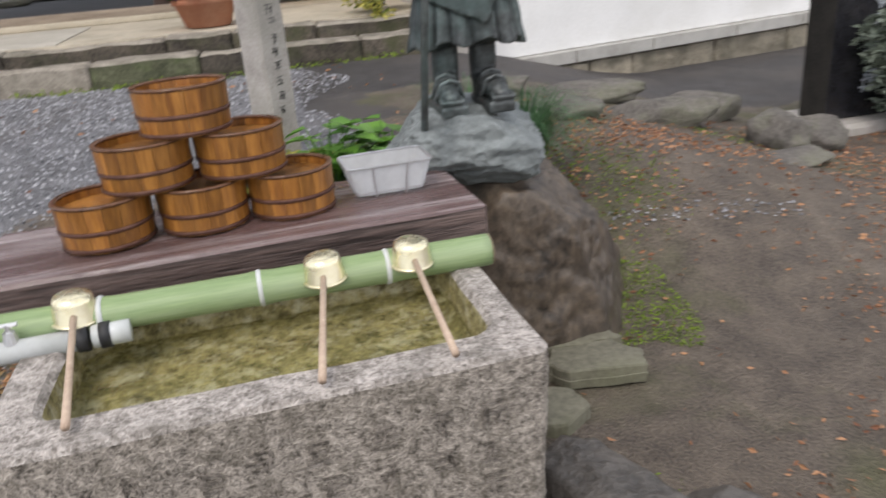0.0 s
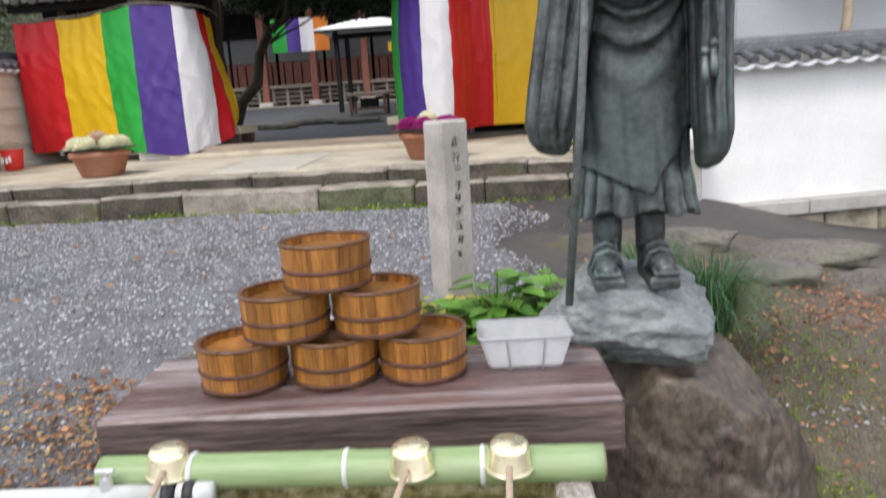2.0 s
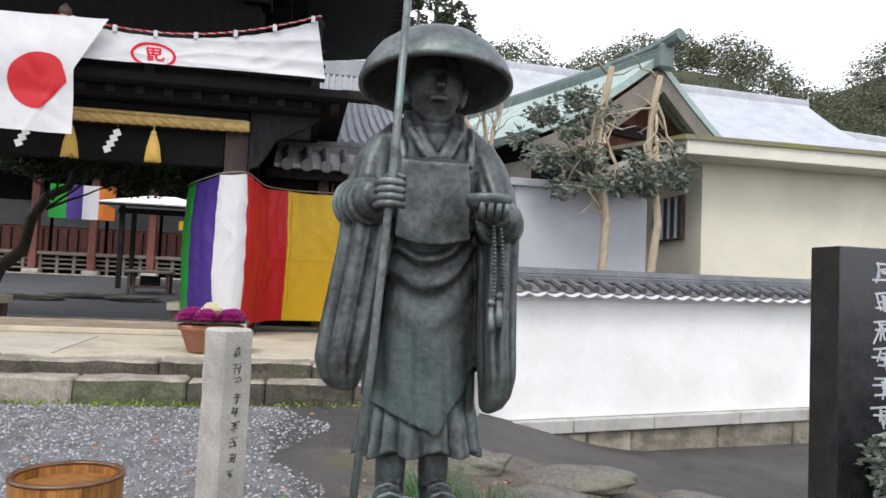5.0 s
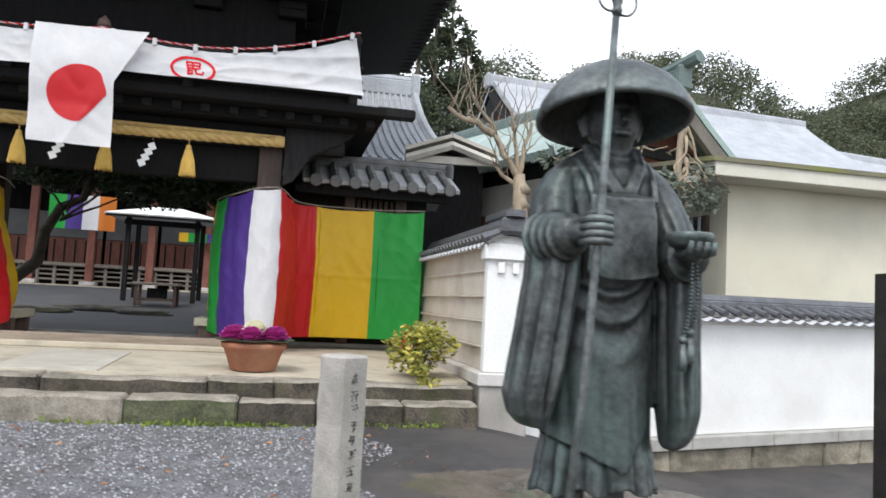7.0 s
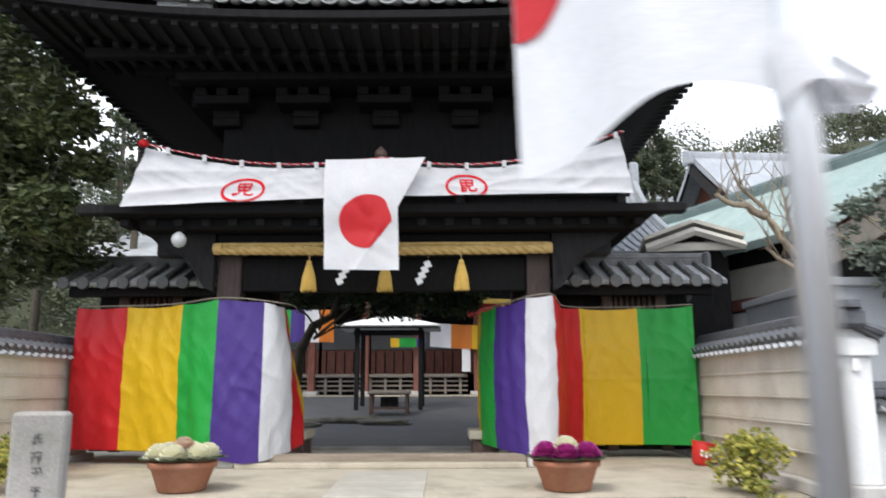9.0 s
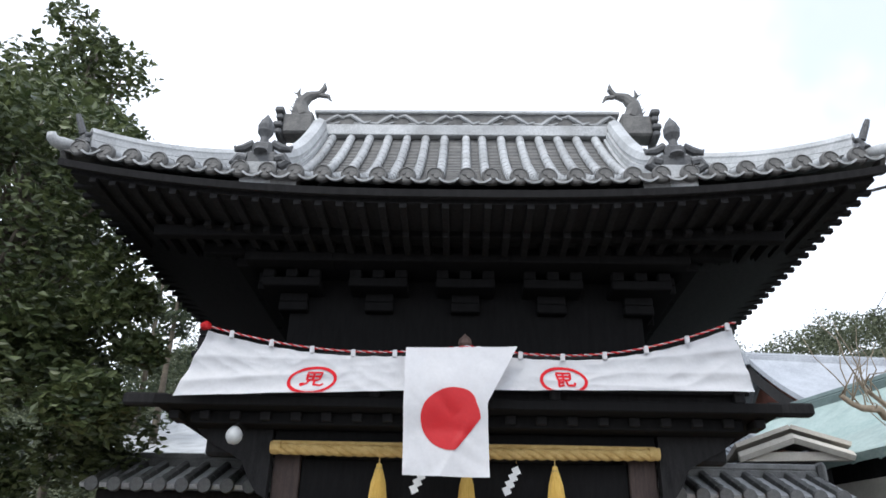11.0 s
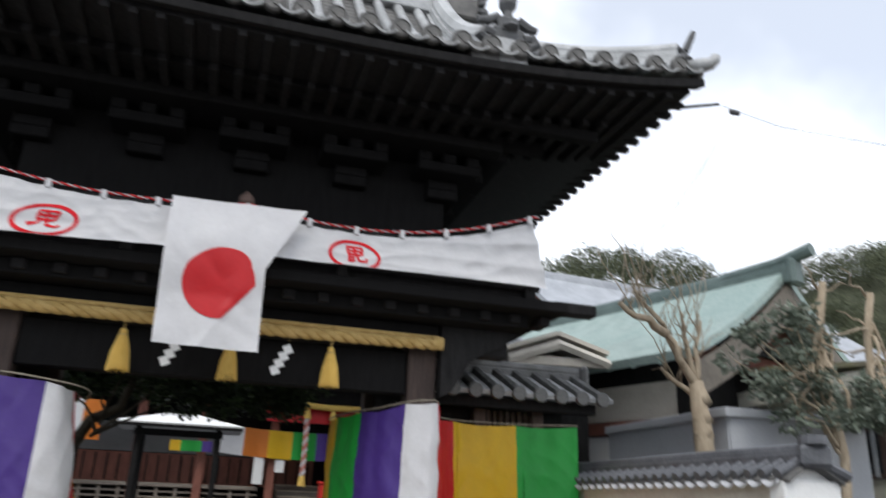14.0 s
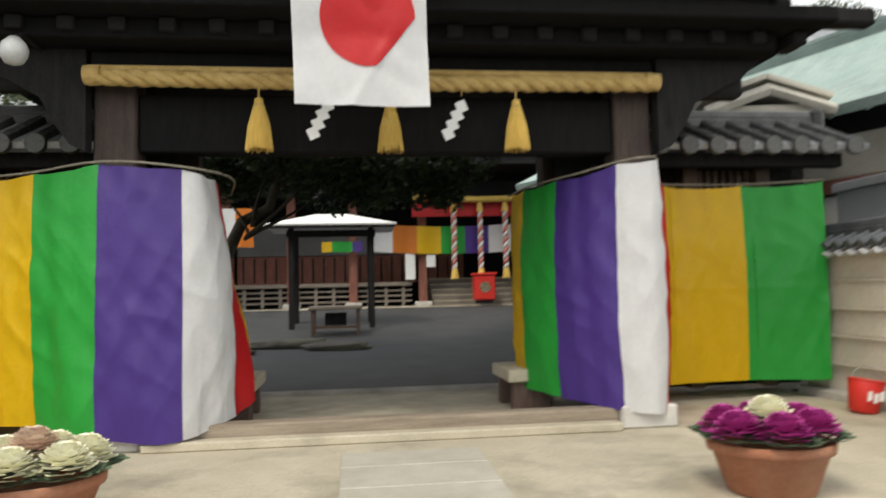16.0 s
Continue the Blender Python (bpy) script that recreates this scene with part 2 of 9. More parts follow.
def leaf_cloud(name, pts, size, material, parent=None, seed=1, flat=0.35, label=""):
    """Many small pointed leaves at the points, each turned its own way."""
    rs = np.random.RandomState(seed)
    pts = np.asarray(pts, float)
    n = len(pts)
    a = rs.normal(size=(n, 3))
    a[:, 2] *= flat
    a /= np.linalg.norm(a, axis=1, keepdims=True)
    b = rs.normal(size=(n, 3))
    b -= a * (a * b).sum(1, keepdims=True)
    b /= np.linalg.norm(b, axis=1, keepdims=True)
    s = size * rs.uniform(0.6, 1.35, (n, 1))
    c = np.cross(a, b) * s * 0.12
    v = np.stack([pts, pts + a * s * 0.55 + b * s * 0.3 + c, pts + a * s * 1.15, pts + a * s * 0.55 - b * s * 0.3 + c], 1).reshape(-1, 3)
    f = (np.arange(n)[:, None] * 4 + np.arange(4)).tolist()
    me = bpy.data.meshes.new(name)
    me.from_pydata(v.tolist(), [], f)
    me.materials.append(material)
    ob = new(name, me)
    if parent:
        ob.parent = parent
    return tagged(ob, label) if label else ob


def leaf_mat(name, dark, light, rough=0.45, trans=0.25):
    """Foliage whose colour changes from leaf to leaf."""
    m = bpy.data.materials.new(name)
    m.use_nodes = True
    n, l = m.node_tree.nodes, m.node_tree.links
    b = n["Principled BSDF"]
    g = n.new("ShaderNodeNewGeometry")
    r = n.new("ShaderNodeValToRGB")
    r.color_ramp.elements[0].color, r.color_ramp.elements[1].color = (*dark, 1), (*light, 1)
    l.new(g.outputs["Random Per Island"], r.inputs["Fac"])
    l.new(r.outputs[0], b.inputs["Base Color"])
    b.inputs["Roughness"].default_value = rough
    t = n.new("ShaderNodeBsdfTranslucent")
    l.new(r.outputs[0], t.inputs["Color"])
    mx = n.new("ShaderNodeMixShader")
    mx.inputs[0].default_value = trans
    l.new(b.outputs[0], mx.inputs[1])
    l.new(t.outputs[0], mx.inputs[2])
    l.new(mx.outputs[0], n["Material Output"].inputs["Surface"])
    return m


L_EVERGREEN = leaf_mat("sunlit_evergreen_leaf", (0.03, 0.048, 0.016), (0.15, 0.18, 0.075), 0.36)
L_DARK = leaf_mat("dark_evergreen_leaf", (0.015, 0.03, 0.012), (0.07, 0.11, 0.035))
L_CAMELLIA = leaf_mat("grey_green_leaf", (0.06, 0.08, 0.055), (0.25, 0.29, 0.23))
L_WOOD = leaf_mat("far_forest_leaf", (0.045, 0.06, 0.036), (0.16, 0.175, 0.10), 0.7)
L_CEDAR = leaf_mat("cedar_leaf", (0.03, 0.045, 0.025), (0.10, 0.12, 0.06), 0.7)
L_BRIGHT = leaf_mat("fresh_green_leaf", (0.05, 0.14, 0.02), (0.16, 0.34, 0.05))
L_VARIEGATED = leaf_mat("variegated_leaf", (0.10, 0.14, 0.02), (0.62, 0.55, 0.12))
L_GRASS = leaf_mat("tufted_grass_blade", (0.03, 0.09, 0.03), (0.10, 0.22, 0.08))
L_LITTER = leaf_mat("fallen_leaf", (0.16, 0.06, 0.03), (0.50, 0.27, 0.14), 0.7, 0.1)
L_STRAW = leaf_mat("dry_pale_leaf", (0.28, 0.17, 0.07), (0.50, 0.36, 0.18), 0.7, 0.1)
L_MOSS = leaf_mat("moss_tuft", (0.08, 0.13, 0.015), (0.22, 0.30, 0.04), 0.9, 0.1)
L_PEBBLE = leaf_mat("road_pebble", (0.055, 0.057, 0.064), (0.42, 0.42, 0.44), 0.5, 0.0)
M_RED = mat("red_paint", (0.55, 0.02, 0.015), (0.62, 0.03, 0.02), 6, 0.5, 0.05)
M_INK = mat("worn_ink", (0.045, 0.043, 0.04), (0.17, 0.165, 0.155), 60, 0.8, 0.0, lo=0.42, hi=0.6)
M_CREST = mat("red_dye", (0.55, 0.012, 0.02), (0.64, 0.02, 0.03), 20, 0.8, 0.0, spec=0.2)
M_STRAWROPE = mat("straw_rope", (0.42, 0.27, 0.08), (0.62, 0.44, 0.18), 12, 0.85, 0.5, fine=120)
M_TASSEL = mat("yellow_straw", (0.55, 0.34, 0.06), (0.78, 0.55, 0.16), 10, 0.8, 0.6, fine=90, stretch=(8, 8, 0.6))
M_PAPER = mat("white_paper", (0.74, 0.74, 0.73), (0.82, 0.82, 0.81), 5, 0.8, 0.0)
M_COPPER = mat("verdigris_copper", (0.22, 0.31, 0.29), (0.38, 0.46, 0.43), 1.2, 0.55, 0.15, fine=20, stain=(0.17, 0.22, 0.21), stain_amt=0.5)
M_FARTILE = mat("pale_far_tile", (0.27, 0.285, 0.31), (0.43, 0.45, 0.48), 2.0, 0.5, 0.3, fine=20)
M_HOUSE = mat("cream_stucco", (0.56, 0.53, 0.42), (0.64, 0.61, 0.50), 0.8, 0.9, 0.1, fine=60, stain=(0.44, 0.42, 0.35), stain_scale=0.6, stain_amt=0.4)
M_GREY = mat("grey_sheet_wall", (0.36, 0.375, 0.40), (0.43, 0.445, 0.47), 0.8, 0.6, 0.05, fine=30, stain=(0.30, 0.31, 0.33), stain_amt=0.3)
M_BARK = mat("pale_bark", (0.24, 0.19, 0.13), (0.46, 0.38, 0.28), 6, 0.85, 0.5, fine=40, stretch=(1, 1, 0.3))
M_DARKBARK = mat("dark_bark", (0.05, 0.04, 0.03), (0.13, 0.11, 0.08), 6, 0.9, 0.6, fine=40)
M_REDWOOD = mat("red_brown_timber", (0.15, 0.05, 0.036), (0.28, 0.11, 0.075), 3, 0.65, 0.2, fine=30, stretch=(4, 4, 1))
M_ASPHALT = mat("dark_court_asphalt", (0.038, 0.039, 0.042), (0.08, 0.082, 0.086), 2, 0.7, 0.4, fine=80)
M_METAL = mat("brushed_steel", (0.55, 0.55, 0.56), (0.68, 0.68, 0.69), 3, 0.32, 0.03, metal=0.9, fine=60, stretch=(4, 4, 0.4))
M_BLACK = mat("black_rubber", (0.012, 0.012, 0.013), (0.03, 0.03, 0.032), 8, 0.5, 0.05)
M_OLDWOOD = mat("silvered_timber", (0.14, 0.115, 0.095), (0.27, 0.235, 0.20), 4, 0.8, 0.3, fine=40, stretch=(1, 6, 6))
M_PAVE = mat("warm_grey_slab", (0.38, 0.355, 0.30), (0.52, 0.49, 0.43), 4, 0.8, 0.3, fine=80, stain=(0.28, 0.26, 0.21), stain_amt=0.4)
M_PAN = mat("dark_pan_tile", (0.07, 0.07, 0.07), (0.18, 0.175, 0.165), 6, 0.6, 0.3, fine=60)
M_PLASTER_DARK = mat("weathered_grey_plaster", (0.22, 0.215, 0.20), (0.34, 0.33, 0.31), 1.5, 0.9, 0.2, fine=40)


# ---- the lie of the land ----
GX = -2.10          # the gate's axis
PLAT = 1.03         # the paved terrace before the gate


def ground_z(x, y):
    road = 0.50 + 0.15 * smooth01(2.0, 6.4, y)
    road -= 0.55 * smooth01(1.3, 4.2, x) * smooth01(1.0, 3.0, y)
    low = (1 - smooth01(2.35, 3.4, y)) * smooth01(-1.9, -0.95, x)
    z = road * (1 - low)
    z += 0.02 * noise.noise(Vector((x * 0.7, y * 0.7, 0)))
    return z


def ground_mat():
    """Gravel, earth and dark road in one surface, each fading raggedly into the next."""
    m = bpy.data.materials.new("road_and_garden_ground")
    m.use_nodes = True
    n, l = m.node_tree.nodes, m.node_tree.links
    b = n["Principled BSDF"]
    tc = n.new("ShaderNodeTexCoord")

    def tex(s, d=5.0, r=0.62):
        t = n.new("ShaderNodeTexNoise")
        t.inputs["Scale"].default_value, t.inputs["Detail"].default_value, t.inputs["Roughness"].default_value = s, d, r
        l.new(tc.outputs["Object"], t.inputs["Vector"])
        return t.outputs["Fac"]

    def span(sock, a, c, lo=0.0, hi=1.0):
        r = n.new("ShaderNodeMapRange")
        for k, v in ((1, a), (2, c), (3, lo), (4, hi)):
            r.inputs[k].default_value = v
        l.new(sock, r.inputs[0])
        return r.outputs[0]

    def mix(f, p, q):
        x = n.new("ShaderNodeMix")
        x.data_type = "RGBA"
        for k, v in ((0, f), (6, p), (7, q)):
            if isinstance(v, tuple):
                x.inputs[k].default_value = (*v, 1)
            else:
                l.new(v, x.inputs[k])
        return x.outputs[2]

    def plus(p, q):
        a = n.new("ShaderNodeMath")
        l.new(p, a.inputs[0])
        l.new(q, a.inputs[1])
        return a.outputs[0]

    broad, mid, grain = tex(1.1), tex(6.0), tex(85.0, 3.0)
    both = span(plus(span(mid, 0.3, 0.7, 0, 0.45), span(grain, 0.3, 0.7, 0, 0.55)), 0.15, 0.85)
    gravel = mix(span(broad, 0.5, 0.68, 0, 0.45), mix(both, (0.075, 0.075, 0.08), (0.29, 0.29, 0.305)), (0.12, 0.108, 0.098))
    earth = mix(span(broad, 0.52, 0.66, 0, 0.5), mix(both, (0.062, 0.049, 0.039), (0.205, 0.166, 0.128)), (0.085, 0.10, 0.03))
    road = mix(span(broad, 0.45, 0.62, 0, 0.5), mix(both, (0.036, 0.033, 0.033), (0.088, 0.081, 0.08)), (0.135, 0.118, 0.105))
    edge = span(plus(span(mid, 0.3, 0.7, -0.22, 0.22), span(tex(22.0), 0.3, 0.7, -0.14, 0.14)), -1, 1, -1, 1)
    col = gravel
    for name, c in (("road", road), ("earth", earth)):
        at = n.new("ShaderNodeAttribute")
        at.attribute_name = name
        col = mix(span(plus(at.outputs["Fac"], edge), 0.42, 0.58), col, c)
    l.new(col, b.inputs["Base Color"])
    l.new(span(broad, 0.3, 0.7, 0.55, 0.85), b.inputs["Roughness"])
    bp = n.new("ShaderNodeBump")
    bp.inputs["Strength"].default_value, bp.inputs["Distance"].default_value = 0.9, 0.018
    l.new(both, bp.inputs["Height"])
    l.new(bp.outputs[0], b.inputs["Normal"])
    return m


def ragged(x, y):
    w = 0.5 * noise.noise(Vector((x * 0.7, y * 0.7, 4))) + 0.25 * noise.noise(Vector((x * 2.3, y * 2.3, 9)))
    return x + w, y + 0.7 * w


def earth_at(x, y):
    x, y = ragged(x, y)
    return max(smooth01(-1.3, -0.7, x) * smooth01(3.8, 3.2, y), smooth01(0.6, 1.2, x) * smooth01(5.5, 5.0, y))


def road_at(x, y):
    x, y = ragged(x, y)
    return smooth01(0.2, 0.9, x) * smooth01(3.3, 3.9, y)


def build_ground():
    bm = bmesh.new()
    xs = [-600, -150, -60, -30, -18] + [-12 + 0.25 * i for i in range(38)] + [-2.5 + 0.08 * i for i in range(82)] + [4.06 + 0.25 * i for i in range(24)] + [14, 20, 35, 80, 200, 600]
    ys = [-300, -80, -30, -12] + [-6 + 0.25 * i for i in range(24)] + [0.08 * i for i in range(76)] + [6.08 + 0.2 * i for i in range(10)] + [10, 14, 22, 40, 80, 200, 600]
    rows = [[bm.verts.new((x, y, ground_z(x, y))) for y in ys] for x in xs]
    for i in range(len(xs) - 1):
        for j in range(len(ys) - 1):
            bm.faces.new((rows[i][j], rows[i + 1][j], rows[i + 1][j + 1], rows[i][j + 1]))
    ob = link("ground", bm, ground_mat(), smooth=True)
    for name, f in (("earth", earth_at), ("road", road_at)):
        at = ob.data.attributes.new(name, "FLOAT", "POINT")
        at.data.foreach_set("value", [f(v.co.x, v.co.y) for v in ob.data.vertices])
    return tagged(ob, "grey gravel road with damp brown earth by the trough", "ground", kind="structure")


build_ground()

# ---- terrace with its two kerbs ----
def terrace_z(y):
    return PLAT - 0.045 * min(1.0, max(0.0, (8.9 - y) / 1.8))


def terrace_bed():
    bm = bmesh.new()
    ends = [[bm.verts.new((x, y, z)) for y, z in ((7.12, 0.3), (12.9, 0.3), (12.9, PLAT), (8.9, PLAT), (7.12, terrace_z(7.12)))] for x in (-9.5, 1.62)]
    bm.faces.new(ends[0][::-1])
    bm.faces.new(ends[1])
    for i in range(5):
        bm.faces.new((ends[0][i], ends[0][(i + 1) % 5], ends[1][(i + 1) % 5], ends[1][i]))
    bmesh.ops.recalc_face_normals(bm, faces=bm.faces)
    return bm


tagged(link("terrace", terrace_bed(), M_CONCRETE), "worn cream concrete terrace before the temple gate", "pavement", kind="structure")


# Stone of the pale block, also painting overhead light onto the kerb tops.
M_PALE_LIT = mat("worn_pale_stone_lit_top", (0.15, 0.13, 0.105), (0.37, 0.335, 0.28), 5.0, 0.85, 0.6, fine=60, stain=(0.09, 0.085, 0.06), stain_scale=3.0, stain_amt=0.7)
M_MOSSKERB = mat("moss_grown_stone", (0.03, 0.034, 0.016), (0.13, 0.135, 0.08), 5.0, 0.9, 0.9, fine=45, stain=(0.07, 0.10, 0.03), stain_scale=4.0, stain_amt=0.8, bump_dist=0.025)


def kerb_row(name, joints, y, depth, z0, z1, label, seed):
    """A row of dressed kerb stones, each a piece of its own."""
    rnd = random.Random(seed)
    row = tagged(empty(name, pose((joints[0] + joints[-1]) / 2, y, z0)), label, "kerb", kind="structure")
    for x, xe in zip(joints, joints[1:]):
        w = xe - x
        bm = box(x + 0.004, x + w - 0.004, y + rnd.uniform(-0.012, 0.012), y + depth, z0, z1 + rnd.uniform(-0.016, 0.006), 0.022)
        bmesh.ops.subdivide_edges(bm, edges=[e for e in bm.edges if abs((e.verts[0].co - e.verts[1].co).x) > 0.3], cuts=7)
        bmesh.ops.subdivide_edges(bm, edges=[e for e in bm.edges if abs((e.verts[0].co - e.verts[1].co).z) > 0.2], cuts=3)
        for v in bm.verts:
            v.co += Vector((0, noise.noise(v.co * 4 + Vector((seed, 0, 0))), 0.7 * noise.noise(v.co * 4 + Vector((0, seed, 9))))) * 0.028 + Vector((0, noise.noise(v.co * 13), 0.4 * noise.noise(v.co * 13 + Vector((3, 0, 0))))) * 0.014
        bm.normal_update()
        # Upward faces are coloured as lit, the others as shaded.
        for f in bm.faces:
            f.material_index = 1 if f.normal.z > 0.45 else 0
        mid = x + w / 2
        s = part("kerb_stone", bm, [M_PALE_LIT if name == "lower_kerb" and -2.5 < mid < -1.3 else M_MOSSKERB if name == "lower_kerb" and (-1.2 < mid < -0.4 or rnd.random() < 0.2) else M_KERB, M_PALE_LIT], row)
        s.matrix_parent_inverse = row.matrix_world.inverted()
    return row


kerb_row("upper_kerb", [-9.5, -8.3, -7.4, -6.1, -5.2, -4.3, -3.1, -1.94, -0.67, -0.12, 0.60, 1.62], 6.85, 0.27, 0.6, terrace_z(7.0) - 0.003, "row of worn granite kerb stones edging the terrace", 3)
kerb_row("lower_kerb", [-9.5, -8.5, -7.2, -6.2, -5.3, -4.2, -3.3, -2.52, -1.26, -0.40, 0.22, 0.95, 1.6], 6.62, 0.23, 0.35, 0.86, "row of low mossy kerb stones along the road", 5)


# ---- the two-storeyed gate ----
EAVE_Y, RIDGE_Y, BACK_Y = 7.62, 10.6, 13.6
HALF_EAVE, HALF_GABLE = 4.05, 2.35


def roof_z(x, y):
    """Top of the tiles on the front or back slope: hollow in section, swept up to the corners."""
    u = 1 - abs(y - RIDGE_Y) / (RIDGE_Y - EAVE_Y)
    k = min(1.0, abs(x - GX) / HALF_EAVE)
    return 5.78 + 2.55 * (0.52 * u + 0.48 * u * u) + 0.33 * k ** 2.6 * max(0.0, 1 - u) ** 1.2


def half_span(y):
    """Half the width of the front slope at y: the hips run in to the gables."""
    u = 1 - abs(y - RIDGE_Y) / (RIDGE_Y - EAVE_Y)
    return max(HALF_GABLE + 0.1, HALF_EAVE - 3.4 * u)


# Darker copy of the aged timber that paints in the shade under the eaves.
M_EAVESHADE = mat("eave_shade_timber", (0.009, 0.0087, 0.0088), (0.016, 0.0155, 0.0158), 4.0, 0.85, 0.3, fine=40, stretch=(6, 6, 1), spec=0.08)
M_SILL = mat("worn_threshold_timber", (0.20, 0.155, 0.115), (0.36, 0.30, 0.235), 3, 0.75, 0.3, fine=40, stretch=(0.6, 8, 8), stain=(0.12, 0.09, 0.065), stain_amt=0.5)
M_COLUMN = mat("smoke_dark_column", (0.028, 0.018, 0.015), (0.075, 0.05, 0.042), 4.0, 0.7, 0.4, fine=40, stretch=(7, 7, 0.8))
gate = tagged(empty("temple_gate", pose(GX, 9.2, PLAT)), "large dark timber temple gate with a grey tiled roof", "gate")
bpy.context.view_layer.update()


def under(ob, parent):
    """Hang a part built in world places under a thing that stands elsewhere."""
    bpy.context.view_layer.update()
    ob.parent = parent
    ob.matrix_parent_inverse = parent.matrix_world.inverted()
    return ob


GATE_INV = gate.matrix_world.inverted()


def gpart(name, bm, material, label="", smooth=False):
    ob = link(name, bm, material, None, smooth)
    ob.parent, ob.matrix_parent_inverse = gate, GATE_INV
    return tagged(ob, label) if label else ob


def gcopy(ob, name, m):
    """Another of a gate part: it shares the mesh."""
    o = new(name, ob.data)
    o.parent, o.matrix_parent_inverse, o.matrix_basis = gate, GATE_INV, m
    return o


for sx in (-1, 1):
    for cy in (9.2, 11.2):
        gpart("column", box(GX + sx * 1.77 - 0.135, GX + sx * 1.77 + 0.135, cy - 0.12, cy + 0.13, PLAT + 0.16, 3.62, 0.012), M_COLUMN)
        gpart("column_base", box(GX + sx * 1.79 - 0.2, GX + sx * 1.79 + 0.2, cy - 0.2, cy + 0.2, PLAT, PLAT + 0.16, 0.015), M_PALE, "pale dressed stone base")
    a, b = sorted((GX + sx * 1.74, GX + sx * 1.84))
    gpart("side_wall", box(a, b, 9.335, 11.075, PLAT, 3.615), M_DARKWOOD)
    a, b = sorted((GX + sx * 1.2, GX + sx * 1.62))
    gpart("opened_door_leaf", box(*sorted((GX + sx * 1.58, GX + sx * 1.63)), 9.45, 10.6, PLAT + 0.1, 2.95, 0.006), M_DARKWOOD, "dark timber door leaf folded open")
    gpart("bracing_arm", box(*sorted((GX + sx * 1.91, GX + sx * 2.6)), 9.02, 9.18, 3.36, 3.58, 0.03), M_DARKWOOD)
    # curved arms that carry the balcony
    for ay in (8.98, 11.24):
        bm = bmesh.new()
        prof = [(1.92, 2.95), (2.02, 3.0), (2.12, 3.14), (2.2, 3.3), (2.38, 3.4), (2.55, 3.48), (2.68, 3.6), (2.7, 3.615), (1.92, 3.615)]
        fr = [bm.verts.new((GX + sx * px, ay, pz)) for px, pz in prof]
        bk = [bm.verts.new((GX + sx * px, ay + 0.12, pz)) for px, pz in prof]
        bm.faces.new(fr)
        bm.faces.new(bk[::-1])
        for i in range(len(prof)):
            j = (i + 1) % len(prof)
            bm.faces.new((fr[i], bk[i], bk[j], fr[j]))
        bmesh.ops.recalc_face_normals(bm, faces=bm.faces)
        gpart("curved_bracket_arm", bm, M_DARKWOOD)
gpart("sill", box(GX - 1.59, GX + 1.59, 9.06, 9.22, PLAT, PLAT + 0.14, 0.012), M_SILL, "worn brown threshold beam")
gpart("sill_step", box(GX - 1.57, GX + 1.57, 8.93, 9.058, PLAT, PLAT + 0.06, 0.01), M_CONCRETE, "pale stone under the threshold")
gpart("lintel", box(GX - 1.63, GX + 1.63, 9.12, 9.3, 2.97, 3.36, 0.01), M_EAVESHADE)
gpart("head_beam", box(GX - 1.9, GX + 1.9, 9.0, 9.2, 3.5, 3.615, 0.012), M_EAVESHADE)
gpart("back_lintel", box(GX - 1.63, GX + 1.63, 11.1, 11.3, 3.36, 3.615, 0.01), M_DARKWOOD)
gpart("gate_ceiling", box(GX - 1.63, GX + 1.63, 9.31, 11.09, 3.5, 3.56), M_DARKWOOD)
gpart("upper_floor", box(GX - 2.7, GX + 2.7, 8.75, 11.8, 3.62, 3.74, 0.01), M_EAVESHADE)
gpart("balcony", box(GX - 3.0, GX + 3.0, 8.5, 12.0, 3.742, 3.84, 0.01), M_EAVESHADE)
gpart("upper_wall", box(GX - 1.95, GX + 1.95, 9.2, 11.4, 3.842, 5.72), M_EAVESHADE)
gpart("balcony_board", box(GX - 2.6, GX + 2.6, 8.6, 8.64, 3.842, 4.2, 0.004), M_DARKWOOD)
joist = gpart("balcony_joist", box(-0.05, 0.05, 8.7, 8.95, 3.65, 3.735, 0.008), M_DARKWOOD)
joist.matrix_basis = pose(GX - 2.85, 0, 0)
for i in range(1, 20):
    gcopy(joist, "balcony_joist", pose(GX - 2.85 + 0.3 * i, 0, 0))
for z, d in ((3.95, 0.03), (4.1, 0.025), (4.26, 0.035)):
    gpart("balcony_rail", tube([(GX - 2.72, 8.56, z), (GX + 2.72, 8.56, z)], d, 8), M_DARKWOOD)
    for sx in (-1, 1):
        gpart("balcony_rail", tube([(GX + sx * 2.62, 8.5, z), (GX + sx * 2.62, 11.9, z)], d, 8), M_DARKWOOD)
for x, top in ((-2.62, 4.42), (-0.87, 4.2), (0.0, 4.32), (0.87, 4.2), (2.62, 4.48)):
    bm = box(GX + x - 0.05, GX + x + 0.05, 8.51, 8.61, 3.842, top, 0.008)
    if abs(x) != 0.87:
        add_lathe(bm, [(0.035, 0), (0.06, 0.02), (0.045, 0.04), (0.07, 0.08), (0.06, 0.13), (0.02, 0.17), (0.004, 0.19)], 12, (GX + x, 8.56, top))
    gpart("rail_post", bm, M_DARKWOOD if x else M_TIMBER, smooth=False)
for sx in (-1, 1):   # beam ends that stick out under the balcony
    a, b = sorted((GX + sx * 2.9, GX + sx * 3.35))
    gpart("beam_end", box(a, b, 8.6, 8.74, 3.76, 3.88, 0.02), M_DARKWOOD)
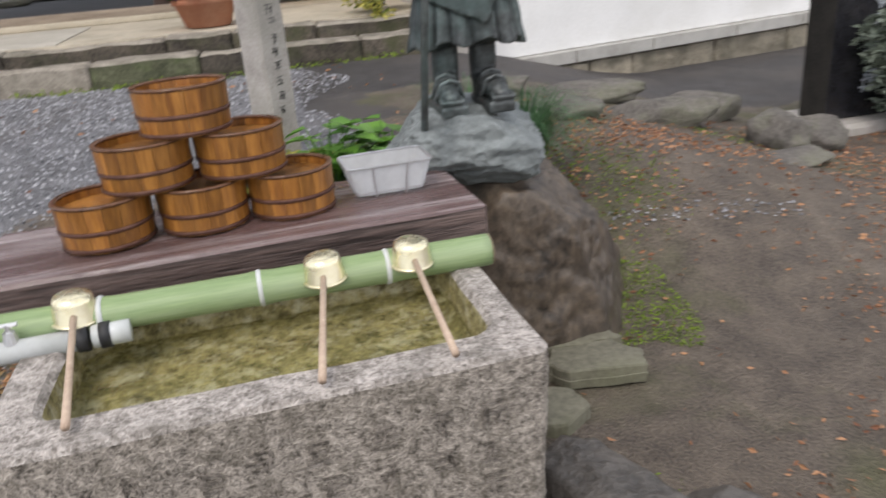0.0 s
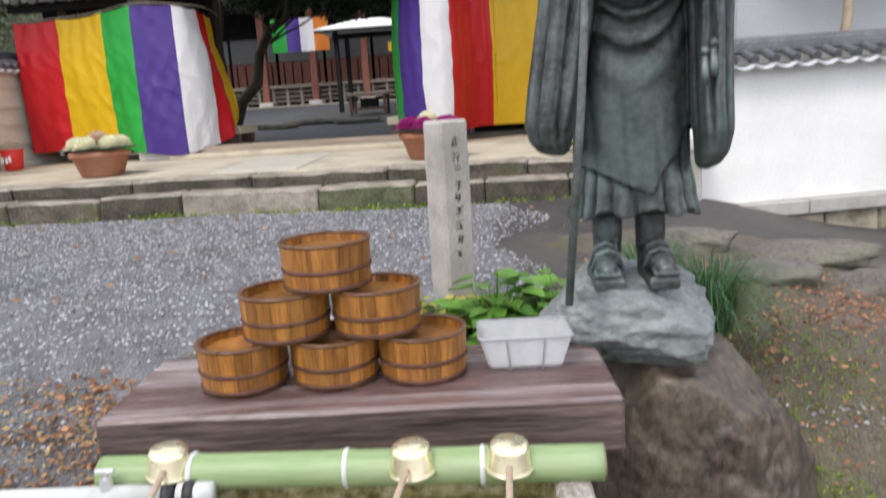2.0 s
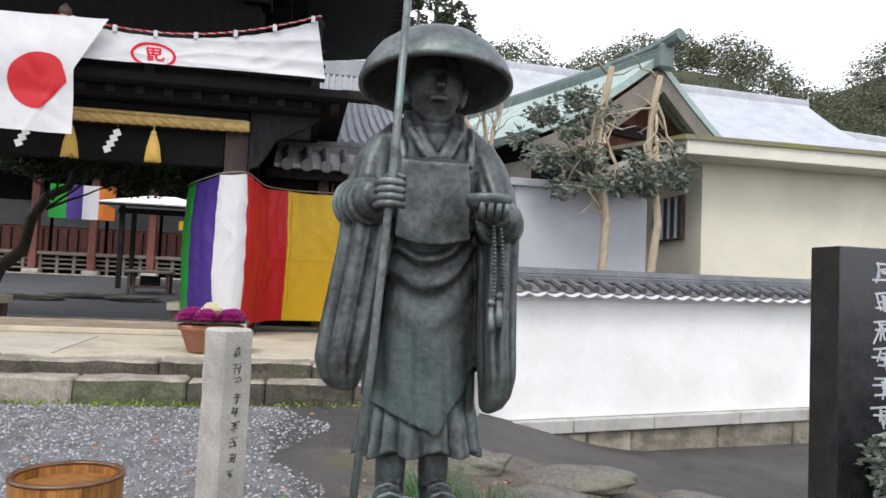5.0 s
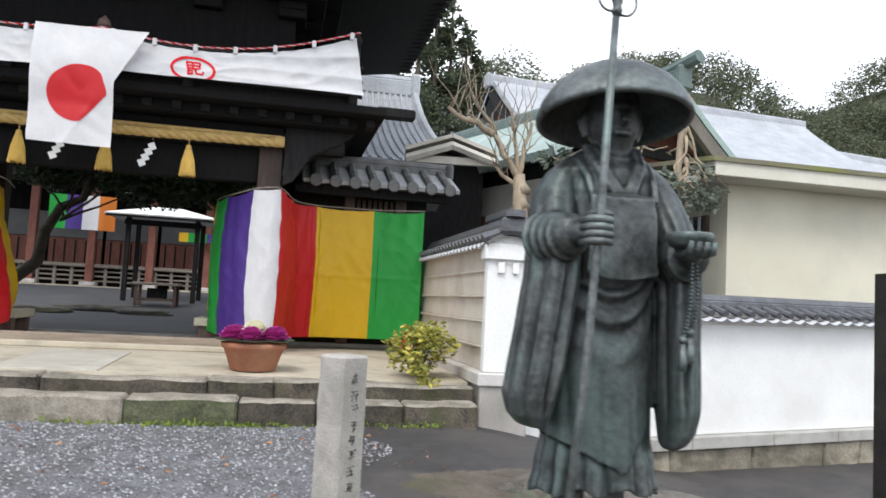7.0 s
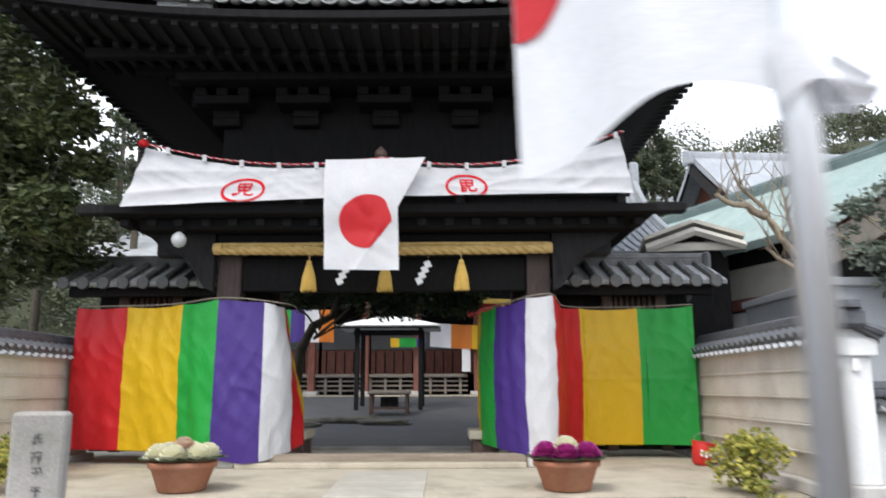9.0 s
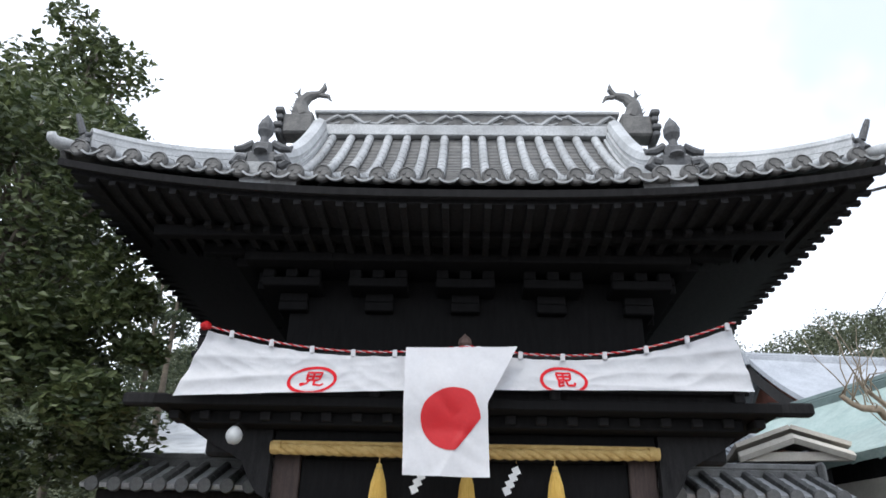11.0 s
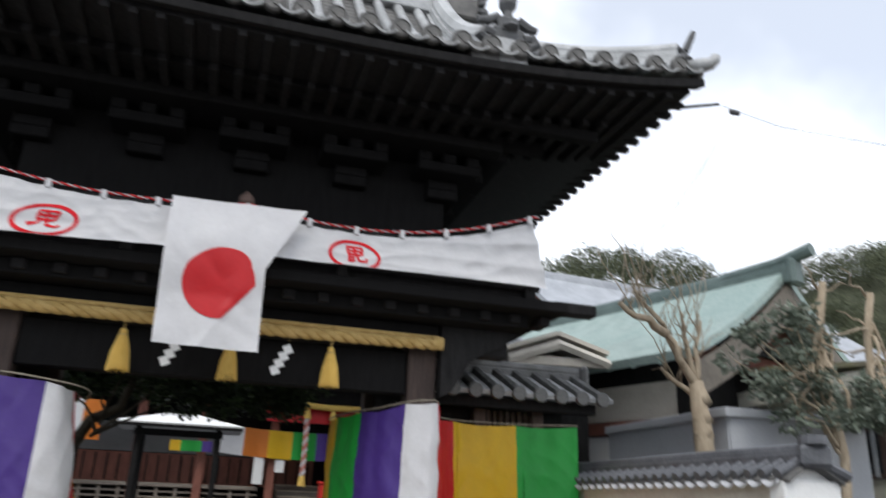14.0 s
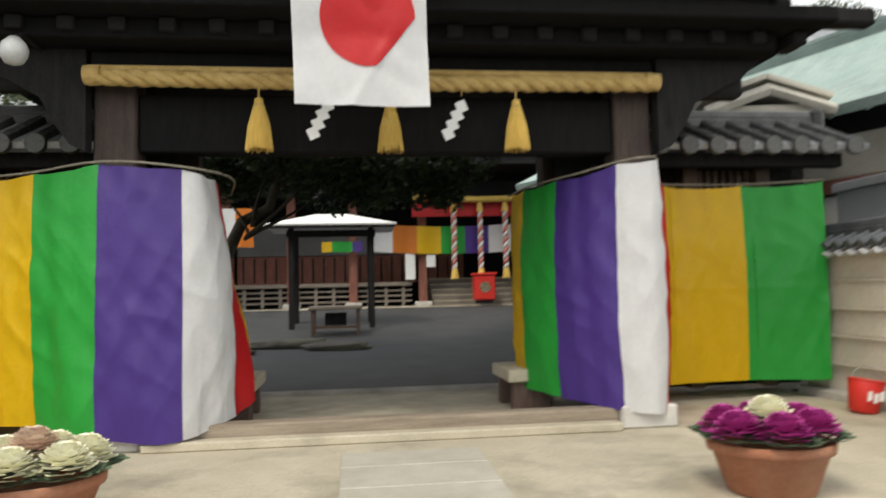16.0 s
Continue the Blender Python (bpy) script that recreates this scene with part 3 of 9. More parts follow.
# brackets under the eaves
block = box(-0.065, 0.065, -0.06, 0.06, 0.102, 0.198, 0.01)
block_me = None
places = [pose(GX + x, 9.18, 4.95) for x in (-1.9, -0.95, 0.0, 0.95, 1.9)] + [pose(GX + sx * 1.97, y, 4.95, 0, 0, sx * 90) for sx in (-1, 1) for y in (9.3, 10.3, 11.3)]
for k in range(3):
    w = 0.16 + 0.16 * k
    arm = gpart("bracket_arm", box(-w, w, -0.1 - 0.22 * k, 0.1, 0.2 * k, 0.2 * k + 0.1, 0.012), M_EAVESHADE)
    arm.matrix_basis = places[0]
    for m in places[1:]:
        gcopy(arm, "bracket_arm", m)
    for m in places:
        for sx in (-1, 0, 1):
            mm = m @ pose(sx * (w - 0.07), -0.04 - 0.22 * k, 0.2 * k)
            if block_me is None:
                block_me = gpart("bearing_block", block, M_EAVESHADE)
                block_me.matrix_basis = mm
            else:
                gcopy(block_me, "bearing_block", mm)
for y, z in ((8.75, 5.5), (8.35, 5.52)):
    gpart("eave_purlin", box(GX - 2.6 - (9 - y), GX + 2.6 + (9 - y), y - 0.06, y + 0.06, z - 0.06, z + 0.06, 0.01), M_EAVESHADE)
gpart("soffit", sheet(lambda u, v: Vector((GX + (2 * u - 1) * 3.93, 7.72 + v * 5.76, roof_z(GX + (2 * u - 1) * 3.93, 7.62) - 0.2)), 24, 4, 0.05), M_DARKWOOD)
raf = gpart("rafter", box(-0.035, 0.035, 0, 1.5, -0.055, 0.0, 0.004), M_DARKWOOD)
raf.matrix_basis = pose(GX, 7.70, roof_z(GX, 7.62) - 0.255)
for i in range(1, 19):
    for sx in (-1, 1):
        x = GX + sx * 0.205 * i
        gcopy(raf, "rafter", pose(x, 7.70, roof_z(x, 7.62) - 0.255))
for i in range(27):
    for sx in (-1, 1):
        gcopy(raf, "rafter", pose(GX + sx * 4.0, 7.95 + 0.205 * i, roof_z(GX + 4.0, 7.62) - 0.245, 0, 0, sx * 90))
# second, lower tier of rafters with pale ends
raf2 = gpart("lower_rafter", box(-0.035, 0.035, 0, 0.9, -0.06, 0.0, 0.004), M_DARKWOOD)
raf2.matrix_basis = pose(GX, 8.2, roof_z(GX, 7.62) - 0.31)
for i in range(1, 17):
    for sx in (-1, 1):
        x = GX + sx * 0.205 * i
        gcopy(raf2, "lower_rafter", pose(x, 8.2, roof_z(x, 7.62) - 0.31))

# --- tiles ---
slab = bmesh.new()
for side in (0, 1):
    n, m = 48, 26
    g = []
    for j in range(m + 1):
        y = EAVE_Y + (RIDGE_Y - EAVE_Y) * j / m
        hs = half_span(y)
        yy = y if side == 0 else 2 * RIDGE_Y - y
        lo = [slab.verts.new((GX - hs + 2 * hs * i / n, yy, roof_z(GX - hs + 2 * hs * i / n, y) - 0.06)) for i in range(n + 1)]
        hi = [slab.verts.new((v.co.x, yy, v.co.z + 0.022)) for v in lo]
        g.append((lo, hi))
    for j in range(m):
        for i in range(n):
            slab.faces.new((g[j][1][i], g[j][1][i + 1], g[j + 1][0][i + 1], g[j + 1][0][i]))
            slab.faces.new((g[j][0][i], g[j][0][i + 1], g[j][1][i + 1], g[j][1][i]))
# hipped ends and gables
for sx in (-1, 1):
    n, m = 30, 8
    g = []
    for j in range(m + 1):
        u = 0.5 * j / m
        x = GX + sx * (HALF_EAVE - 3.4 * u)
        inset = (RIDGE_Y - EAVE_Y) * (1 - u)
        g.append([slab.verts.new((x, RIDGE_Y - inset + 2 * inset * i / n, roof_z(x, RIDGE_Y - inset) - 0.05)) for i in range(n + 1)])
    for j in range(m):
        for i in range(n):
            slab.faces.new((g[j][i], g[j][i + 1], g[j + 1][i + 1], g[j + 1][i]))
gpart("roof_bed", slab, M_PAN, "dark grey pan tiles laid in courses")
for sx in (-1, 1):
    bm = bmesh.new()
    x = GX + sx * 2.3
    vs = [bm.verts.new((x, RIDGE_Y + dy, roof_z(x, RIDGE_Y + dy) - 0.08)) for dy in (-1.49, -1.0, -0.5, 0, 0.5, 1.0, 1.49)]
    bm.faces.new(vs)
    r = bmesh.ops.extrude_face_region(bm, geom=bm.faces[:])
    bmesh.ops.translate(bm, vec=(-sx * 0.08, 0, 0), verts=[v for v in r["geom"] if isinstance(v, bmesh.types.BMVert)])
    gpart("gable_wall", bm, M_DARKWOOD)

TILE_R, PITCH = 0.062, 0.272


def tile_row(pts, r=TILE_R, step=0.24):
    """One row of half-round cover tiles, each lapping the one below."""
    bm = bmesh.new()
    length = [0.0]
    for a, b in zip(pts, pts[1:]):
        length.append(length[-1] + (Vector(b) - Vector(a)).length)
    count = max(1, int(length[-1] / step))

    def at(s):
        for i in range(len(pts) - 1):
            if s <= length[i + 1] or i == len(pts) - 2:
                t = (s - length[i]) / max(1e-6, length[i + 1] - length[i])
                return Vector(pts[i]).lerp(Vector(pts[i + 1]), t)

    for k in range(count):
        add_tube(bm, [at(length[-1] * k / count), at(length[-1] * (k + 0.5) / count), at(length[-1] * (k + 1.03) / count)], [r * 1.06, r, r * 0.96], 8, False)
    return bm


def eave_tile_mesh():
    bm = bmesh.new()
    add_lathe(bm, [(0.088, 0.0), (0.092, 0.01), (0.092, 0.05), (0.07, 0.06)], 16)
    add_lathe(bm, [(0.088, 0.0), (0.074, -0.012), (0.068, -0.002), (0.012, -0.002)], 16, caps=False)
    add_lathe(bm, [(0.03, -0.014), (0.03, 0.0)], 8, (0.02, 0.012, 0))
    add_lathe(bm, [(0.022, -0.012), (0.022, 0.0)], 8, (-0.026, -0.018, 0))
    bmesh.ops.rotate(bm, matrix=Matrix.Rotation(radians(-90), 3, "X"), verts=bm.verts)
    return bm


disc = None
pan = None
n_rows = 15
for i in range(-n_rows, n_rows + 1):
    x = GX + i * PITCH - (0.04 if i else 0)
    if abs(x - GX) > HALF_EAVE - 0.06:
        continue
    if abs(abs(x - GX) - 2.05) > 0.1:
        end = RIDGE_Y - 0.12 if abs(x - GX) < 2.0 else EAVE_Y + (RIDGE_Y - EAVE_Y) * (HALF_EAVE - abs(x - GX)) / 3.4
        pts = [(x, EAVE_Y + (end - EAVE_Y) * j / 12, roof_z(x, EAVE_Y + (end - EAVE_Y) * j / 12) + 0.0) for j in range(13)]
        gpart("cover_tile", tile_row(pts), M_TILE, smooth=True)
    if disc is None:
        disc = gpart("eave_tile", eave_tile_mesh(), M_PAN)
        disc.matrix_basis = pose(x, EAVE_Y - 0.03, roof_z(x, EAVE_Y) - 0.005)
        pan = gpart("pan_tile_edge", sheet(lambda u, v: Vector(((u - 0.5) * 0.2, 0.06 * v, -0.055 - 0.05 * (1 - (2 * u - 1) ** 2) + 0.02 * v)), 8, 1, 0.018), M_TILE)
        pan.matrix_basis = pose(x + PITCH / 2, EAVE_Y - 0.05, roof_z(x, EAVE_Y))
    else:
        gcopy(disc, "eave_tile", pose(x, EAVE_Y - 0.03, roof_z(x, EAVE_Y) - 0.005))
        gcopy(pan, "pan_tile_edge", pose(x + PITCH / 2, EAVE_Y - 0.05, roof_z(x + PITCH / 2, EAVE_Y)))
bm = sheet(lambda u, v: Vector((GX + (2 * u - 1) * 4.02, 7.6 + 0.12 * v, roof_z(GX + (2 * u - 1) * 4.02, EAVE_Y) - 0.16 + 0.03 * v)), 30, 1, 0.07)
gpart("eave_board", bm, M_DARKWOOD)
for sx in (-1, 1):   # packing under the descending ridges
    x = GX + sx * 2.05
    xg = GX + sx * 1.8 + 0.02
    gpart("ridge_packing", box(xg - 0.13, xg + 0.13, EAVE_Y + 0.02, EAVE_Y + 0.2, roof_z(xg, EAVE_Y) - 0.17, roof_z(xg, EAVE_Y) + 0.03, 0.005), M_PAN)
    gpart("ridge_packing", box(x - 0.17, x + 0.17, EAVE_Y + 0.03, EAVE_Y + 0.3, roof_z(x, EAVE_Y) - 0.14, roof_z(x, EAVE_Y) + 0.12, 0.01), M_TILE)


def ridge_stack(name, pts, w, h, layers, cap=True):
    """A ridge of flat tiles laid in courses with a round capping row."""
    bm = bmesh.new()
    P = [Vector(p) for p in pts]
    for k in range(layers):
        ww = w * (1.0 - 0.12 * k) * (1.0 if k % 2 == 0 else 0.9)
        z0, z1 = h * k / layers, h * (k + 0.86) / layers
        rings = []
        for i, p in enumerate(P):
            d = P[min(i + 1, len(P) - 1)] - P[max(i - 1, 0)]
            sd = Vector((d.y, -d.x, 0)).normalized() * ww / 2
            rings.append([bm.verts.new(p + sd + Vector((0, 0, z0))), bm.verts.new(p + sd + Vector((0, 0, z1))), bm.verts.new(p - sd + Vector((0, 0, z1))), bm.verts.new(p - sd + Vector((0, 0, z0)))])
        for a, b in zip(rings, rings[1:]):
            for q in range(4):
                bm.faces.new((a[q], a[(q + 1) % 4], b[(q + 1) % 4], b[q]))
        bm.faces.new(rings[0])
        bm.faces.new(rings[-1][::-1])
    bmesh.ops.recalc_face_normals(bm, faces=bm.faces)
    if cap:
        add_tube(bm, [p + Vector((0, 0, h)) for p in P], w * 0.32, 8)
    return gpart(name, bm, M_TILE)


def demon_tile(name, m, s=1.0, spike=True):
    """The ornamental end tile of a ridge, with side scrolls and a bud on top."""
    bm = bmesh.new()
    add_box(bm, -0.17, 0.17, -0.05, 0.06, 0.0, 0.2, 0.03)
    add_box(bm, -0.11, 0.11, -0.07, 0.06, 0.12, 0.32, 0.04)
    add_lathe(bm, [(0.02, -0.02), (0.075, 0.0), (0.06, 0.03), (0.0, 0.05)], 12, (0, -0.07, 0.17), caps=False)
    for sx in (-1, 1):
        add_tube(bm, [(sx * 0.1, 0, 0.31), (sx * 0.2, 0, 0.25), (sx * 0.29, 0, 0.24), (sx * 0.31, 0, 0.28)], [0.05, 0.05, 0.035, 0.012], 8)
        add_tube(bm, [(sx * 0.15, -0.02, 0.1), (sx * 0.24, -0.02, 0.12), (sx * 0.28, -0.02, 0.06), (sx * 0.22, -0.02, 0.02), (sx * 0.18, -0.02, 0.05)], [0.05, 0.055, 0.055, 0.05, 0.03], 8)
    if spike:
        add_lathe(bm, [(0.05, 0.3), (0.045, 0.38), (0.085, 0.45), (0.09, 0.52), (0.06, 0.6), (0.02, 0.66), (0.003, 0.69)], 12)
    bmesh.ops.transform(bm, matrix=m @ Matrix.Scale(s, 4), verts=bm.verts)
    return gpart(name, bm, M_DARKTILE)


M_DARKTILE = mat("dark_ridge_tile", (0.05, 0.052, 0.055), (0.12, 0.122, 0.125), 6, 0.5, 0.4, fine=40)
# main ridge: courses, a carved band and a capping row
gpart("ridge_base", box(GX - 2.25, GX + 2.25, RIDGE_Y - 0.19, RIDGE_Y + 0.19, 8.2, 8.38, 0.01), M_TILE)
carve = bmesh.new()
gpart("ridge_band_backing", box(GX - 2.2, GX + 2.2, RIDGE_Y - 0.13, RIDGE_Y + 0.13, 8.382, 8.6), M_PAN)
for i in range(11):
    cx = GX - 2.0 + 0.4 * i
    f = 1 if i % 2 else -1
    add_tube(carve, [(cx - 0.22, RIDGE_Y - 0.135, 8.49 + f * 0.05), (cx - 0.1, RIDGE_Y - 0.145, 8.49 + f * 0.075), (cx, RIDGE_Y - 0.15, 8.49), (cx + 0.1, RIDGE_Y - 0.145, 8.49 - f * 0.07), (cx + 0.2, RIDGE_Y - 0.14, 8.49 - f * 0.02)], [0.012, 0.03, 0.035, 0.03, 0.012], 6)
    add_tube(carve, [(cx - 0.05, RIDGE_Y - 0.14, 8.43), (cx + 0.05, RIDGE_Y - 0.145, 8.41), (cx + 0.14, RIDGE_Y - 0.14, 8.45)], [0.01, 0.02, 0.01], 6)
gpart("carved_ridge_band", carve, M_TILE, "grey ridge band carved with waves", smooth=False)
cap = box(GX - 2.25, GX + 2.25, RIDGE_Y - 0.17, RIDGE_Y + 0.17, 8.602, 8.66, 0.012)
for i in range(17):
    add_box(cap, GX - 2.2 + 0.27 * i, GX - 2.14 + 0.27 * i, RIDGE_Y - 0.06, RIDGE_Y + 0.06, 8.66, 8.7, 0.01)
gpart("ridge_capping", cap, M_TILE)
for sx in (-1, 1):
    gpart("ridge_end", box(*sorted((GX + sx * 2.26, GX + sx * 2.72)), RIDGE_Y - 0.16, RIDGE_Y + 0.16, 8.25, 8.6, 0.03), M_PAN)
    bm = bmesh.new()
    for k in range(4):
        add_box(bm, *sorted((GX + sx * 2.7, GX + sx * (2.8 + 0.03 * (k % 2)))), RIDGE_Y - 0.22, RIDGE_Y + 0.2, 8.2 + 0.13 * k, 8.29 + 0.13 * k, 0.02)
    gpart("ridge_end_tile", bm, M_DARKTILE)
    # the dolphin-like fish that rears on each end of the ridge
    bm = bmesh.new()
    o = GX + sx * 2.45
    add_tube(bm, [(o, RIDGE_Y, 8.62), (o + sx * 0.06, RIDGE_Y, 8.76), (o + sx * 0.05, RIDGE_Y, 8.9), (o - sx * 0.05, RIDGE_Y, 9.02), (o - sx * 0.18, RIDGE_Y, 9.06), (o - sx * 0.26, RIDGE_Y, 9.04)], [0.14, 0.13, 0.105, 0.08, 0.055, 0.03], 10)
    add_tube(bm, [(o - sx * 0.2, RIDGE_Y, 9.06), (o - sx * 0.27, RIDGE_Y, 9.16), (o - sx * 0.27, RIDGE_Y, 9.28)], [0.05, 0.05, 0.01], 6)
    add_tube(bm, [(o - sx * 0.22, RIDGE_Y, 9.04), (o - sx * 0.34, RIDGE_Y, 9.02), (o - sx * 0.4, RIDGE_Y, 8.93)], [0.045, 0.04, 0.01], 6)
    add_tube(bm, [(o + sx * 0.07, RIDGE_Y, 8.95), (o + sx * 0.12, RIDGE_Y, 9.08), (o + sx * 0.1, RIDGE_Y, 9.18)], [0.03, 0.03, 0.005], 6)
    add_tube(bm, [(o + sx * 0.1, RIDGE_Y, 9.04), (o + sx * 0.2, RIDGE_Y, 9.1)], [0.025, 0.005], 6)
    for k in range(5):
        add_tube(bm, [(o + sx * (0.16 - 0.02 * k), RIDGE_Y, 8.7 + 0.05 * k), (o + sx * (0.24 - 0.02 * k), RIDGE_Y, 8.8 + 0.05 * k)], [0.02, 0.004], 5)
    add_box(bm, o - 0.16, o + 0.16, RIDGE_Y - 0.12, RIDGE_Y + 0.12, 8.6, 8.65, 0.01)
    gpart("roof_fish", bm, M_PAN, "grey tile fish rearing on the ridge end")
    # descending ridge, with its end tile, and corner ridge
    xr = GX + sx * 2.05
    pts = [(xr + sx * 0.1 * (1 - j / 10), RIDGE_Y - 0.15 - (2.72) * j / 10, roof_z(xr, RIDGE_Y - 0.15 - 2.72 * j / 10) - 0.02) for j in range(11)]
    ridge_stack("descending_ridge", pts, 0.34, 0.26, 4)
    demon_tile("ridge_end_tile", pose(xr, 7.72, roof_z(xr, 7.72) + 0.03, 0, 0, 0), 0.95)
    pts = [(GX + sx * (2.25 + 1.62 * j / 10), 9.22 - 1.45 * j / 10 - 0.0, roof_z(GX + sx * (2.25 + 1.62 * j / 10), 9.22 - 1.45 * j / 10) + 0.0) for j in range(11)]
    ridge_stack("corner_ridge", pts, 0.26, 0.2, 4)
    demon_tile("ridge_end_tile", pose(GX + sx * 3.9, 7.72, roof_z(GX + sx * 3.9, 7.7) + 0.0, 0, 0, sx * 40), 0.55, False)
    bm = tube([(GX + sx * 3.92, 7.76, 6.14), (GX + sx * 4.05, 7.62, 6.12), (GX + sx * 4.09, 7.58, 6.12), (GX + sx * 4.12, 7.55, 6.15), (GX + sx * 4.13, 7.54, 6.19)], [0.07, 0.07, 0.062, 0.055, 0.045], 10)
    gpart("upturned_corner_tile", bm, M_TILE, smooth=True)
    bm = tube([(GX + sx * 3.92, 7.72, roof_z(GX + 3.9, 7.7) + 0.2), (GX + sx * 3.97, 7.68, roof_z(GX + 3.9, 7.7) + 0.34), (GX + sx * 3.99, 7.66, roof_z(GX + 3.9, 7.7) + 0.4)], [0.04, 0.035, 0.025], 8)
    gpart("corner_finial", bm, M_DARKTILE)
    # side eave tiles
    for j in range(21):
        y = 7.75 + 0.272 * j
        gcopy(disc, "eave_tile", pose(GX + sx * 4.07, y, roof_z(GX + 4.05, EAVE_Y) - 0.02 - 0.0 * j, 0, 0, sx * 90))


# ---- tiled copings and the walls beside the gate ----
def build_coping(thing, length, z, half, rise, pitch=0.16):
    """A small tiled saddle roof on a wall that runs along local x from 0 to length."""
    def slope(sy):
        return sheet(lambda u, v: Vector((length * u, sy * half * (1 - v), z + rise * v ** 0.85)), 2, 4, 0.03)
    for sy in (-1, 1):
        part("coping_slope", slope(sy), M_PAN, thing)
    n = int(length / pitch)
    me = None
    for i in range(n):
        for sy in (-1, 1):
            if me is None:
                bm = bmesh.new()
                add_tube(bm, [(0, -half - 0.02, z + 0.035), (0, -half * 0.5, z + rise * 0.55 + 0.02), (0, -0.05, z + rise)], [0.042, 0.036, 0.034], 8)
                me = part("coping_tile", bm, M_COPE, thing, smooth=False).data
                continue
            o = new("coping_tile", me)
            o.parent = thing
            o.matrix_basis = pose(pitch * (i + 0.5), 0, 0, 0, 0, 0 if sy < 0 else 180)
    edge = None
    for i in range(n):
        if edge is None:
            bm = sheet(lambda u, v: Vector(((u - 0.5) * pitch * 0.95, -half - 0.035 + 0.12 * v, z - 0.012 - 0.035 * math.sin(math.pi * u) + 0.075 * v)), 6, 1, 0.014)
            edge = part("coping_edge_tile", bm, M_EDGE, thing)
            edge.matrix_basis = pose(pitch, 0, 0)
        for turn in ((0, 180) if i else (180,)):
            o = new("coping_edge_tile", edge.data)
            o.parent = thing
            o.matrix_basis = pose(pitch * (i + 1), 0, 0, 0, 0, turn)
    bm = bmesh.new()
    add_box(bm, 0, length, -0.09, 0.09, z + rise - 0.02, z + rise + 0.05, 0.01)
    add_tube(bm, [(0, 0, z + rise + 0.06), (length, 0, z + rise + 0.06)], 0.06, 8)
    part("coping_ridge", bm, M_COPE, thing)
    bm = bmesh.new()
    add_box(bm, -0.05, 0.03, -0.13, 0.13, z + rise - 0.06, z + rise + 0.1, 0.03)
    add_lathe(bm, [(0.1, -0.03), (0.1, 0.03)], 12, (0, 0, z + rise + 0.13))
    part("coping_end_tile", bm, M_COPE, thing)


# The pale colour stands in for sky reflected by the tilted edge tiles.
M_EDGE = mat("sky_pale_tile_edge", (0.36, 0.37, 0.39), (0.54, 0.55, 0.57), 8, 0.6, 0.2, fine=60)


M_COPE = mat("grey_coping_tile", (0.055, 0.058, 0.065), (0.145, 0.15, 0.165), 5, 0.45, 0.25, fine=50)


def flank_wall(sx):
    """The boarded plaster wall that runs from the gate's wing towards the road."""
    x0 = 1.66 if sx > 0 else 2 * GX - 1.66
    w = tagged(empty("flank_wall", pose(x0, 6.84, 0.5)), "weathered cream boarded wall with a tiled coping", "wall", group="walls flanking the gate")
    w.matrix_world = Matrix.Translation((x0, 6.84, 0)) @ (Matrix.Identity(4) if sx > 0 else Matrix.Scale(-1, 4, (1, 0, 0)))
    part("plinth", box(0.0, 0.45, 0.0, 3.5, 0.1, 0.98, 0.01), M_STONE, w, "rough stone plinth")
    part("ledge", box(-0.03, 0.5, -0.03, 3.5, 0.982, 1.1, 0.012), M_PALE, w, "pale stone ledge")
    bm = box(0.03, 0.43, 0.03, 0.14, 1.102, 2.2, 0.01)
    add_box(bm, -0.01, 0.47, -0.02, 0.14, 2.12, 2.27, 0.01)
    add_box(bm, 0.03, 0.43, 0.03, 0.14, 2.27, 2.345)
    for k in (0, 1):
        add_box(bm, 0.12 + 0.14 * k, 0.18 + 0.14 * k, -0.005, 0.03, 2.0, 2.1, 0.004)
    part("pier", bm, M_WHITE, w, "white plastered end pier")
    z = 1.102
    for k in range(5):
        h = 0.232
        bm = box(0.06 - 0.012 * (k % 2) + 0.0, 0.42, 0.142, 3.5, z, z + h - 0.008, 0.006)
        bmesh.ops.translate(bm, vec=(0.01 * (4 - k) * 0.3, 0, 0), verts=bm.verts)
        part("wall_course", bm, M_CREAM, w)
        part("batten", box(0.03, 0.06, 0.142, 3.5, z + h - 0.02, z + h, 0.003), M_CREAM, w)
        z += h
    cop = empty("coping")
    cop.parent = w
    cop.matrix_basis = pose(0.235, -0.06, 0, 0, 0, 90)
    build_coping(cop, 3.55, 2.27, 0.25, 0.14, 0.15)
    return w


flank_wall(1)
flank_wall(-1)


